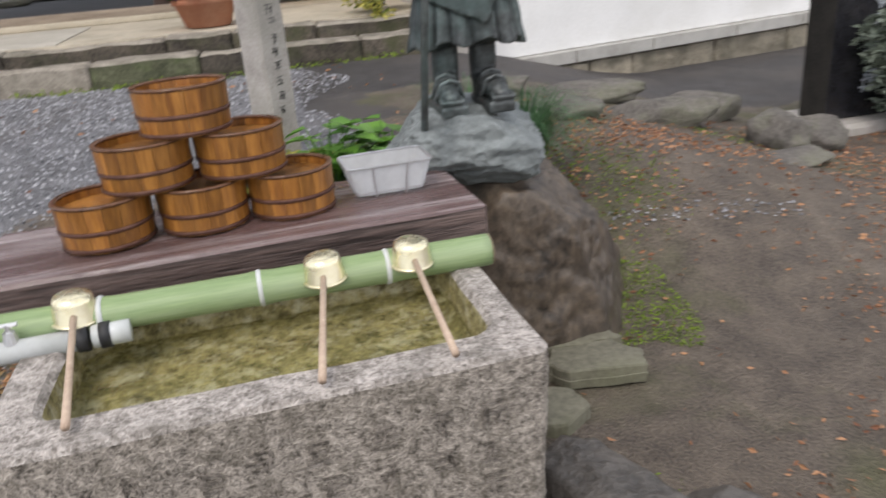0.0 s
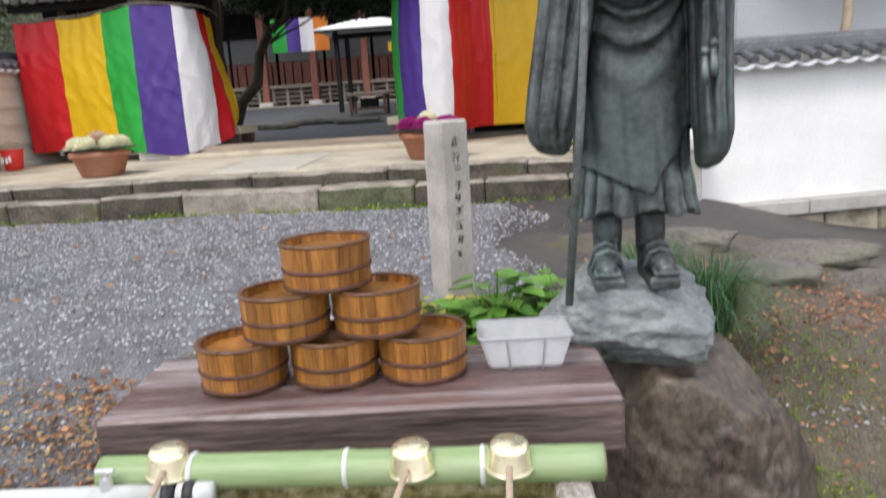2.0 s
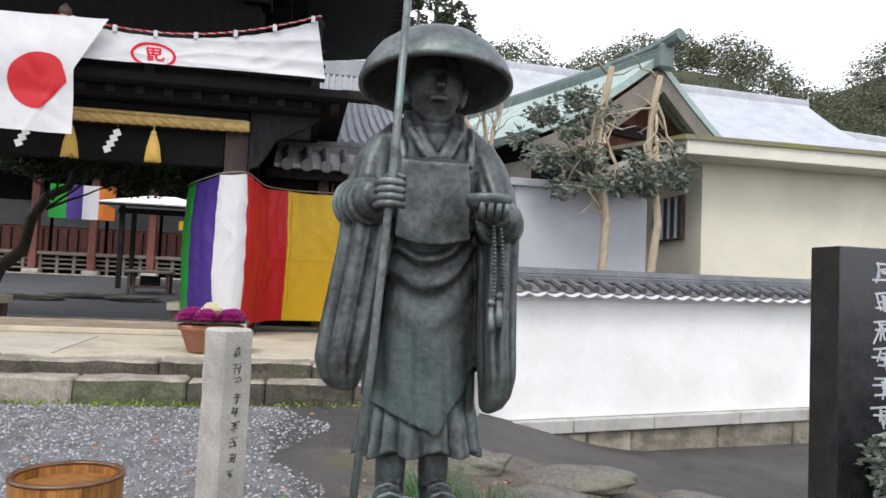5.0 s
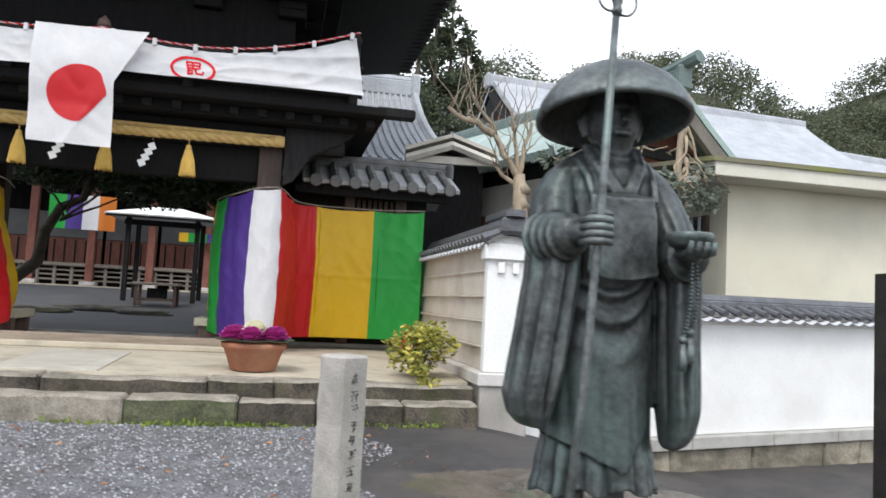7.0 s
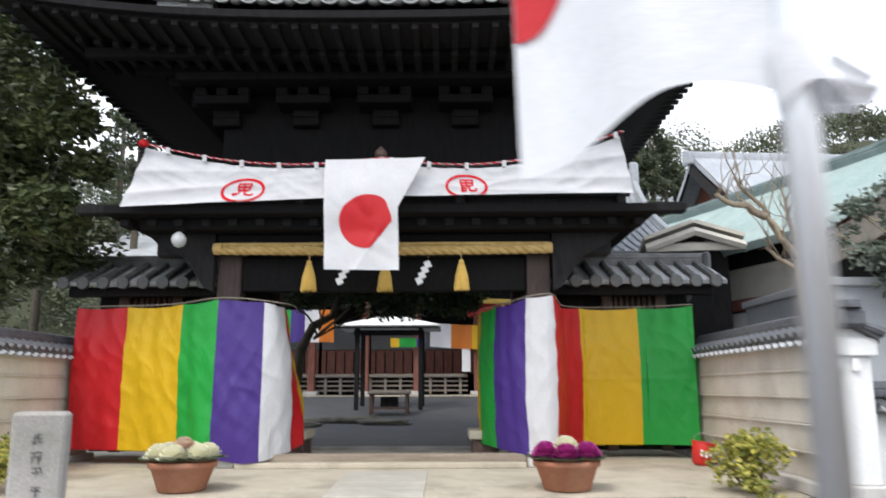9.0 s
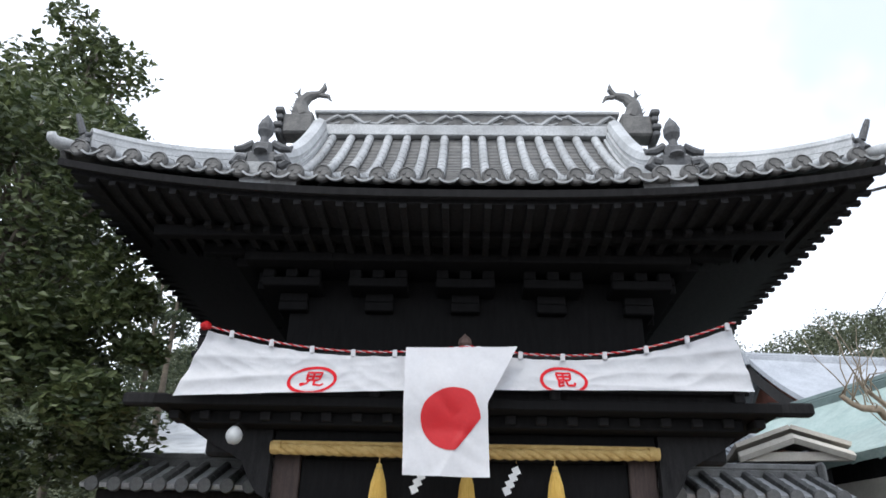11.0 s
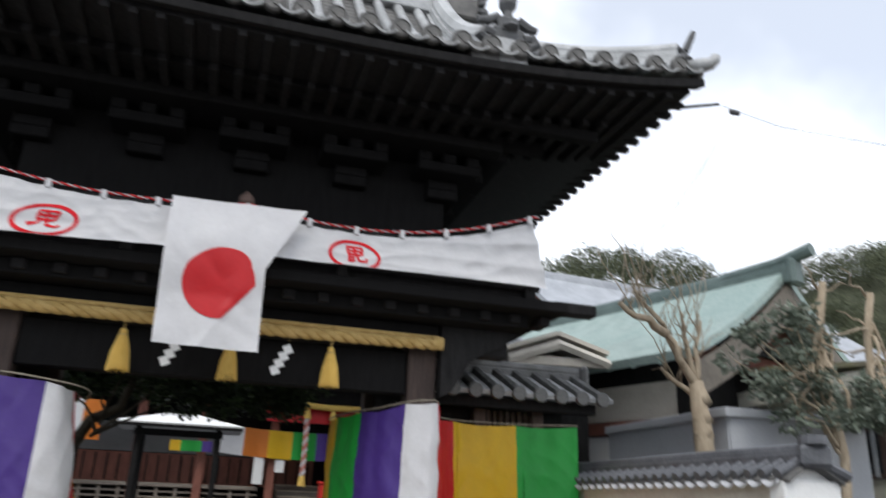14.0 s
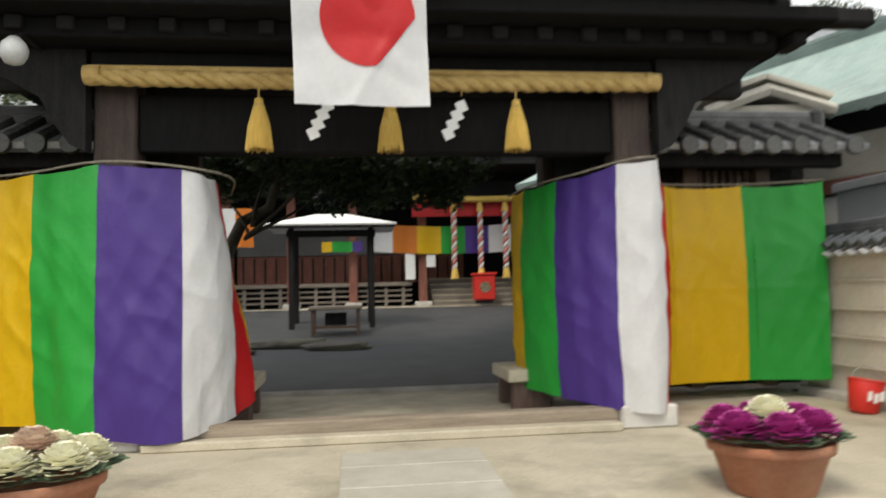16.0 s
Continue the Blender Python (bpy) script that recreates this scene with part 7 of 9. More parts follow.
def build_hall():
    h = tagged(empty("main_hall", pose(-1.0, 24.5, 1.6)), "long low dark timber temple hall with red-brown panels", "temple hall")
    m = h.matrix_world.inverted()
    bpy.context.view_layer.update()
    inv = Matrix.Translation((1.0, -24.5, -1.6))

    def hp(name, bm, material, label=""):
        o = link(name, bm, material)
        o.parent, o.matrix_parent_inverse = h, inv
        return tagged(o, label) if label else o

    hp("plinth", box(-12, 9, 23.4, 32, 1.3, 1.66, 0.02), M_CONCRETE, "pale stone plinth")
    hp("veranda", box(-12, -0.75, 23.65, 25.2, 2.2, 2.3, 0.01), M_OLDWOOD, "weathered veranda boards")
    for i in range(24):
        hp("veranda_strut", box(-11.6 + 0.46 * i, -11.52 + 0.46 * i, 23.72, 23.8, 1.66, 2.2), M_OLDWOOD)
    for z in (1.78, 1.92, 2.06):
        hp("veranda_lattice_rail", box(-12, -0.75, 23.74, 23.77, z, z + 0.05), M_OLDWOOD)
    hp("back_wall", box(-12, 9, 26.4, 26.6, 1.66, 6), M_DARKWOOD)
    for i in range(7):
        x = -10.4 + 1.62 * i
        hp("panel_door", box(x + 0.04, x + 1.56, 25.2, 25.28, 2.32, 3.1, 0.01), M_REDWOOD, "red-brown panelled door")
        for k in range(5):
            hp("panel_bar", box(x + 0.18 + 0.3 * k, x + 0.22 + 0.3 * k, 25.17, 25.2, 2.36, 3.05), M_DARKWOOD)
        hp("screen", box(x + 0.04, x + 1.56, 25.22, 25.26, 3.12, 3.9, 0.006), M_SCREEN, "grey upper screen")
    for x in (-10.4, -8.8, -7.15, -5.55, -3.9, -2.3, -0.45, 3.0, 5.2):
        hp("post", box(x - 0.11, x + 0.11, 23.6, 23.82, 1.66, 4.6, 0.02), M_REDWOOD)
        hp("post_base", box(x - 0.22, x + 0.22, 23.5, 23.92, 1.661, 1.78, 0.02), M_PALE)
    hp("beam", box(-12, 9, 23.6, 23.8, 4.6, 5.0, 0.02), M_DARKWOOD)
    for k in range(5):
        hp("step", box(-0.2, 5.0, 23.5 + 0.28 * k, 25.0, 1.66 + 0.15 * k, 1.80 + 0.15 * k, 0.01), M_OLDWOOD, "worn pale-edged timber step")
        hp("step_nosing", box(-0.2, 5.0, 23.485 + 0.28 * k, 23.498 + 0.28 * k, 1.765 + 0.15 * k, 1.80 + 0.15 * k), M_CONCRETE)
    hp("eave", sheet(lambda u, v: Vector((-13 + 23 * u, 22.0 + 4.5 * v, 5.45 + 1.6 * v)), 4, 4, 0.15), M_TILE)
    hp("eave_underside", box(-13, 10, 22.1, 26.4, 5.2, 5.28), M_DARKWOOD)
    e = hp("eave_tile", box(-0.07, 0.07, 21.95, 22.05, 5.42, 5.56, 0.03), M_PALE)
    e.matrix_basis = pose(-5, 0, 0)
    for i in range(60):
        o = new("eave_tile", e.data)
        o.parent, o.matrix_parent_inverse, o.matrix_basis = h, inv, pose(-12.8 + 0.28 * i + 6, 0, 0)
    hp("roof", sheet(lambda u, v: Vector((-13 + 23 * u, 26.5 + 4 * v, 7.05 + 3 * v)), 4, 4, 0.15), M_TILE)
    # notices and offerings on the hall
    return h


M_SCREEN = mat("dim_paper_screen", (0.10, 0.10, 0.10), (0.2, 0.2, 0.2), 1, 0.6, 0.0)
build_hall()


def hanging(name, x0, x1, y, z0, z1, colours, label, sag=0.0):
    g = tagged(empty(name, pose((x0 + x1) / 2, y, z0)), label, "banner", group="banners on the hall")
    n = len(colours)
    for i, c in enumerate(colours):
        a, b = x0 + (x1 - x0) * i / n - (x0 + x1) / 2, x0 + (x1 - x0) * (i + 1) / n - (x0 + x1) / 2
        part("stripe", sheet(lambda u, v, a=a, b=b: Vector((a + (b - a) * u, 0.04 * math.sin(9 * (a + (b - a) * u)), (z1 - z0) * (1 - v) - sag * (1 - ((2 * (a + (b - a) * u)) / (x1 - x0)) ** 2))), 6, 3), c, g, smooth=True)
    return g


hanging("striped_banner", -1.9, 2.6, 23.45, 3.12, 3.85, [C_WHITE, C_ORANGE, C_YELLOW, C_GREEN, C_PURPLE, C_WHITE, C_RED], "five-coloured banner hung along the hall", 0.1)
hanging("striped_banner", -3.1, -2.05, 23.3, 3.1, 3.37, [C_YELLOW, C_GREEN, C_GREEN, C_PURPLE], "small striped banner under the hall's eave")
hanging("striped_banner", -6.4, -4.7, 22.4, 3.2, 4.15, [C_GREEN, C_PURPLE, C_WHITE, C_ORANGE], "striped banner beside the hall")
hanging("red_banner", -0.75, 2.6, 23.3, 4.0, 4.42, [C_RED, C_RED], "red cloth valance under the rope")


def bell_rope(x):
    b = tagged(empty("bell_rope", pose(x, 23.1, 2.4)), "twisted red and white bell rope with yellow tassels", "bell rope", group="bell ropes of the hall")
    for ph, c in ((0, C_PINK), (3.14, C_WHITE)):
        part("strand", tube([(0.035 * math.cos(i * 0.6 + ph), 0.035 * math.sin(i * 0.6 + ph), 0.2 + 1.6 * i / 60) for i in range(61)], 0.045, 6), c, b)
    part("tassel", lathe([(0.05, 1.95), (0.07, 1.9), (0.1, 1.7)], 12), M_TASSEL, b)
    part("lower_tassel", lathe([(0.05, 0.25), (0.08, 0.15), (0.11, -0.05)], 12), M_TASSEL, b)


for x in (0.33, 1.03, 1.7):
    bell_rope(x)
tagged(link("hall_rope", tube([(-0.75, 23.1, 4.5), (1.0, 23.08, 4.42), (2.8, 23.1, 4.47)], 0.085, 10), M_TASSEL, None, True), "thick yellow straw rope across the hall", "rope")
t = tagged(empty("offering_box", pose(1.05, 22.9, 1.70)), "red lacquered box with a round gold crest", "offering box")
part("body", box(-0.27, 0.27, -0.2, 0.2, 0.08, 0.72, 0.03), M_RED, t)
part("lid", box(-0.31, 0.31, -0.23, 0.23, 0.72, 0.78, 0.02), M_RED, t)
part("crest", lathe([(0.14, -0.004), (0.14, 0.004)], 20), M_BRASS, t, "gold crest").matrix_basis = pose(0, -0.206, 0.42, 90)
part("foot", box(-0.2, 0.2, -0.15, 0.15, 0.0, 0.08), M_DARKWOOD, t)
for x, z0, z1, w in ((-0.8, 2.36, 3.12, 0.26), (-0.25, 2.68, 3.0, 0.24)):
    tagged(link("paper_notice", box(x - w / 2, x + w / 2, 23.5, 23.515, z0, z1), M_PAPER), "white paper notice hung on the hall", "notice", group="notices on the hall")


def build_pavilion():
    p = tagged(empty("small_pavilion", pose(-2.7, 18.2, court_z(18))), "open pavilion with a pale metal roof on dark posts", "pavilion")
    part("roof", sheet(lambda u, v: Vector(((u - 0.5) * 2.35 * (1 - 0.75 * v), -0.9 + 0.9 * v, 1.88 + 0.26 * v)), 4, 3, 0.03), M_PAPER, p, "pale metal roof")
    part("roof", sheet(lambda u, v: Vector(((u - 0.5) * 2.35 * (1 - 0.75 * v), 0.9 - 0.9 * v, 1.88 + 0.26 * v)), 4, 3, 0.03), M_PAPER, p, "pale metal roof")
    for sx in (-1, 1):
        part("roof", sheet(lambda u, v: Vector((sx * (1.175 - 0.88 * v), (u - 0.5) * 1.8 * (1 - v), 1.88 + 0.26 * v)), 4, 3, 0.03), M_PAPER, p, "pale metal roof")
        for sy in (-1, 1):
            part("post", box(sx * 0.72 - 0.05, sx * 0.72 + 0.05, sy * 0.6 - 0.05, sy * 0.6 + 0.05, 0, 1.84, 0.008), M_DARKWOOD, p)
    part("tie_beam", box(-0.8, 0.8, -0.64, -0.56, 1.66, 1.78), M_DARKWOOD, p)
    part("fascia", box(-1.15, 1.15, -0.88, -0.85, 1.8, 1.87), M_DARKWOOD, p)
    t = tagged(empty("low_table", pose(-2.62, 16.9, court_z(16.9))), "low dark timber stand in the courtyard", "table")
    part("top", box(-0.45, 0.45, -0.3, 0.3, 0.44, 0.5, 0.01), M_OLDWOOD, t)
    for sx in (-1, 1):
        for sy in (-1, 1):
            part("leg", box(sx * 0.38 - 0.03, sx * 0.38 + 0.03, sy * 0.24 - 0.03, sy * 0.24 + 0.03, 0, 0.44), M_TIMBER, t)
    part("brace", box(-0.38, 0.38, -0.26, -0.22, 0.12, 0.17), M_TIMBER, t)
    part("box", box(-0.18, 0.18, -0.15, 0.15, 0.17, 0.38), M_DARKWOOD, t)


build_pavilion()
for i, (x, y, sx, sy) in enumerate(((-3.4, 15.6, 0.8, 0.25), (-2.6, 15.2, 0.5, 0.2), (-4.3, 15.0, 0.6, 0.25))):
    place_rock("court_stone", sx, sy, 0.1, 40 + i, pose(x, y, court_z(y) - 0.03), M_GARDENROCK, "flat grey stone in the courtyard", "rock", "flat stones in the courtyard")
for x in (-3.28, -0.92):
    s = tagged(empty("wooden_step", pose(x, 10.2, PLAT)), "low timber step block inside the gate", "step", group="steps inside the gate")
    part("tread", box(-0.2, 0.2, -0.35, 0.35, 0.24, 0.34, 0.01), M_CONCRETE, s)
    for y in (-0.25, 0.25):
        part("leg", box(-0.16, 0.16, y - 0.05, y + 0.05, 0, 0.24, 0.01), M_TIMBER, s)


# ---- trees ----
def limb(bm, a, b, r0, r1, bend, seed, n=5):
    rnd = random.Random(seed)
    a, b = Vector(a), Vector(b)
    pts = [a.lerp(b, i / n) + Vector((rnd.uniform(-1, 1), rnd.uniform(-1, 1), rnd.uniform(-1, 1))) * bend * math.sin(math.pi * i / n) for i in range(n + 1)]
    add_tube(bm, pts, [r0 + (r1 - r0) * i / n for i in range(n + 1)], 8)
    return pts


def clump_points(centres, per, seed, squash=0.75):
    rs = np.random.RandomState(seed)
    out = []
    for cx, cy, cz, r in centres:
        d = rs.normal(size=(per, 3))
        d /= np.linalg.norm(d, axis=1, keepdims=True)
        rad = r * rs.uniform(0.35, 1.0, (per, 1)) ** 0.6
        d[:, 2] *= squash
        out.append(np.array([cx, cy, cz]) + d * rad)
    return np.concatenate(out)


def tree(name, base, top, r, crown, per, leaf, leaf_size, label, bark=M_DARKBARK, seed=1, squash=0.75, limbs=40):
    t = tagged(empty(name, Matrix.Translation(base)), label, "tree")
    bm = bmesh.new()
    b, e = Vector(base), Vector(top)
    limb(bm, (0, 0, -0.1), e - b, r, r * 0.4, r * 1.2, seed, 8)
    rnd = random.Random(seed)
    for cx, cy, cz, cr in crown[:limbs]:
        k = rnd.uniform(0.35, 0.85)
        limb(bm, (e - b) * k, Vector((cx, cy, cz)) - b, r * 0.4 * (1.1 - k), r * 0.07, cr * 0.25, seed + int(cx * 100), 4)
    part("trunk", bm, bark, t, smooth=True)
    pts = clump_points([(cx - b.x, cy - b.y, cz - b.z, cr) for cx, cy, cz, cr in crown], per, seed, squash)
    leaf_cloud("crown", pts, leaf_size, leaf, t, seed)
    return t


def crown_blobs(centre, size, n, r, seed):
    rs = np.random.RandomState(seed)
    d = rs.normal(size=(n, 3))
    d /= np.linalg.norm(d, axis=1, keepdims=True)
    d *= rs.uniform(0.35, 1.0, (n, 1)) ** 0.5
    return [(centre[0] + x * size[0], centre[1] + y * size[1], centre[2] + z * size[2], r * rs.uniform(0.7, 1.3)) for x, y, z in d]


# big evergreen beside the gate, its boughs reaching under the eave
cr = crown_blobs((-7.6, 9.4, 6.0), (1.5, 1.3, 2.6), 46, 0.6, 3) + crown_blobs((-6.15, 8.9, 4.55), (0.75, 0.5, 0.95), 14, 0.36, 4) + crown_blobs((-8.3, 8.6, 4.2), (1.5, 0.8, 1.4), 14, 0.55, 5) + crown_blobs((-7.3, 10.2, 3.9), (1.2, 0.5, 1.0), 16, 0.5, 15)
tree("evergreen_tree", (-8.0, 9.8, 0.6), (-7.7, 9.5, 7.6), 0.24, cr, 420, L_EVERGREEN, 0.10, "tall dark evergreen tree with dense glossy leaves", seed=4)
cr = crown_blobs((-10.6, 14.5, 10.0), (1.4, 1.4, 4.4), 50, 0.75, 6)
tree("evergreen_tree", (-10.4, 14.5, 0.6), (-10.5, 14.5, 13.5), 0.3, cr, 260, L_EVERGREEN, 0.16, "tall dark evergreen tree behind the wall", seed=7)
cr = crown_blobs((-2.7, 13.8, 3.7), (2.1, 0.7, 0.42), 44, 0.36, 8) + crown_blobs((-1.1, 14.0, 3.6), (0.8, 0.5, 0.3), 8, 0.3, 9)
tree("court_tree", (-4.5, 13.0, court_z(13)), (-3.0, 13.5, 3.9), 0.12, cr, 330, L_DARK, 0.085, "spreading dark tree in the courtyard", seed=11, limbs=6)
t2 = tagged(empty("court_tree", pose(-4.35, 12.6, court_z(12.6))), "dark forked tree stems in the courtyard", "tree")
bm = bmesh.new()
for dx, dz, r in ((0.1, 2.4, 0.07), (-0.5, 2.2, 0.06), (-0.2, 2.5, 0.05)):
    limb(bm, (0, 0, -0.05), (dx, 0.2, dz), r, r * 0.35, 0.08, int(dx * 50) + 70, 6)
    for k in range(2):
        limb(bm, (dx * 0.6, 0.12, dz * 0.6), (dx + 0.25 * (k - 1.5), 0.2, dz + 0.2 * (k % 2) - 0.2), 0.02, 0.006, 0.04, k + int(dx * 90), 3)
part("stem", bm, M_DARKBARK, t2, smooth=True)

# pollarded bare tree behind the flank wall
bt = tagged(empty("bare_tree", pose(2.75, 9.15, 0.6)), "pruned bare tree with pale knotted trunk and twigs", "tree")
bm = bmesh.new()
trunk = [(0.0, 0, -0.1), (0.0, 0.02, 1.2), (-0.02, 0.0, 2.2), (-0.06, 0, 2.75)]
add_tube(bm, trunk, [0.1, 0.095, 0.1, 0.075], 10)
for z in (2.2, 2.35, 2.55):
    add_tube(bm, [(-0.12, 0, z), (-0.02, -0.02, z + 0.03), (0.09, 0, z - 0.01)], [0.03, 0.11, 0.03], 8)
part("trunk", bm, M_BARK, bt, smooth=True)
bm = bmesh.new()
main = [((-0.06, 0, 2.7), (-0.45, -0.1, 3.2)), ((-0.45, -0.1, 3.2), (-1.05, -0.2, 3.45)), ((-0.08, 0, 2.75), (-0.15, 0.05, 3.5)), ((-0.06, 0, 2.7), (0.12, 0.1, 3.45)), ((-0.3, -0.05, 3.0), (-0.7, 0.1, 3.75)), ((-0.04, 0, 2.6), (-0.35, 0.2, 2.9))]
for i, (a, b) in enumerate(main):
    limb(bm, a, b, 0.05 if i < 2 else 0.035, 0.025 if i < 2 else 0.018, 0.05, 90 + i, 5)
rnd = random.Random(12)
for i in range(44):
    a, b = main[i % len(main)]
    s = Vector(a).lerp(Vector(b), rnd.uniform(0.4, 1.0))
    e = s + Vector((rnd.uniform(-0.5, 0.35), rnd.uniform(-0.3, 0.3), rnd.uniform(0.1, 0.8)))
    limb(bm, s, e, 0.009, 0.003, 0.06, 200 + i, 4)
part("branch", bm, M_BARK, bt, "thin bare branches", True)


def pruned_tree(x, y, h, seed, crown, label):
    t = tagged(empty("pruned_tree", pose(x, y, 0.4)), label, "tree", group="pruned trees behind the wall")
    bm = bmesh.new()
    pts = [(0.06 * math.sin(k * 1.3 + seed), 0.04 * math.cos(k * 1.7), -0.1 + (h + 0.1) * k / 9) for k in range(10)]
    add_tube(bm, pts, [0.065 - 0.003 * k for k in range(10)], 9)
    rnd = random.Random(seed)
    for cx, cy, cz, r in crown:
        limb(bm, (pts[6][0], pts[6][1], rnd.uniform(0.55, 0.95) * h), (cx - x, cy - y, cz - 0.4), 0.022, 0.006, 0.1, seed + int(cx * 77), 5)
    for k in range(7):
        z = rnd.uniform(0.6, 1.0) * h
        limb(bm, (0, 0, z), (rnd.uniform(-1.0, 0.8), rnd.uniform(-0.3, 0.3), z + rnd.uniform(-0.4, 0.3)), 0.016, 0.004, 0.08, seed + 300 + k, 4)
    part("trunk", bm, M_BARK, t, smooth=True)
    leaf_cloud("crown", clump_points([(a - x, b - y, c - 0.4, r) for a, b, c, r in crown], 95, seed), 0.08, L_CAMELLIA, t, seed)


pruned_tree(4.05, 8.75, 4.1, 21, crown_blobs((3.6, 8.8, 3.6), (0.9, 0.3, 0.55), 18, 0.21, 13) + crown_blobs((3.9, 8.7, 3.0), (0.4, 0.2, 0.15), 4, 0.16, 14), "pruned tree with bare pale trunk and grey-green leaves")
pruned_tree(4.72, 8.75, 4.05, 33, crown_blobs((4.75, 8.7, 3.25), (0.55, 0.25, 0.3), 9, 0.18, 15), "pruned tree with pale crooked trunk and few leaves")


# ---- house and roofs beyond the wall ----
def build_house():
    h = tagged(empty("stucco_house", pose(5.65, 9.2, 0.3)), "cream stucco house with a mossy flat eave", "house")
    inv = Matrix.Translation((-5.65, -9.2, -0.3))

    def hp(name, bm, material, label=""):
        o = link(name, bm, material)
        o.parent, o.matrix_parent_inverse = h, inv
        return tagged(o, label) if label else o
    hp("wall", box(5.65, 8.95, 9.2, 13, 0.2, 3.7), M_HOUSE)
    M_FASCIA = mat("stained_fascia", (0.52, 0.50, 0.42), (0.64, 0.62, 0.54), 2, 0.8, 0.1)
    M_MOSSROOF = mat("mossy_roof_felt", (0.14, 0.13, 0.09), (0.25, 0.23, 0.16), 3, 0.9, 0.4, stain=(0.20, 0.22, 0.05), stain_scale=1.2, stain_amt=0.8)
    hp("fascia", box(5.15, 9.6, 8.72, 8.8, 3.5, 3.72, 0.01), M_FASCIA, "pale stained fascia")
    hp("side_fascia", box(5.15, 5.23, 8.8, 13, 3.5, 3.72, 0.01), M_FASCIA)
    hp("roof", sheet(lambda u, v: Vector((5.1 + 4.6 * u, 8.68 + 4.4 * v, 3.74 + 0.5 * v)), 6, 6, 0.06), M_MOSSROOF, "mossy brown roof")
    hp("soffit", box(5.23, 9.6, 8.8, 9.2, 3.5, 3.54), M_FASCIA)
    w = hp("window", box(5.60, 5.66, 9.62, 10.5, 2.5, 3.12, 0.005), M_TIMBER, "barred window")
    part("glass", box(5.585, 5.605, 9.68, 10.44, 2.56, 3.06), M_WINDOW, w)
    for k in range(4):
        part("bar", box(5.56, 5.58, 9.72 + 0.2 * k, 9.77 + 0.2 * k, 2.52, 3.1), M_GREY, w)
    g = tagged(empty("grey_outbuilding", pose(3.05, 9.13, 0.3)), "plain grey metal-sided outbuilding behind the wall", "outbuilding")
    part("wall", box(0, 1.78, 0, 2.5, 0, 2.7), M_GREY, g)
    part("cap", box(-0.08, 1.8, -0.06, 2.5, 2.7, 2.8, 0.01), M_GREY, g)
    part("side_panel", box(-0.02, 0.0, 0.02, 2.5, 0, 2.7), M_GREY, g)


M_WINDOW = mat("dark_window_glass", (0.02, 0.022, 0.025), (0.04, 0.042, 0.045), 2, 0.1, 0.0)
build_house()


M_DARKCOPPER = mat("dark_verdigris", (0.06, 0.09, 0.085), (0.14, 0.19, 0.18), 3, 0.5, 0.2)


M_VERGE = mat("weathered_grey_verge", (0.085, 0.075, 0.062), (0.17, 0.15, 0.125), 3, 0.85, 0.3, fine=40)


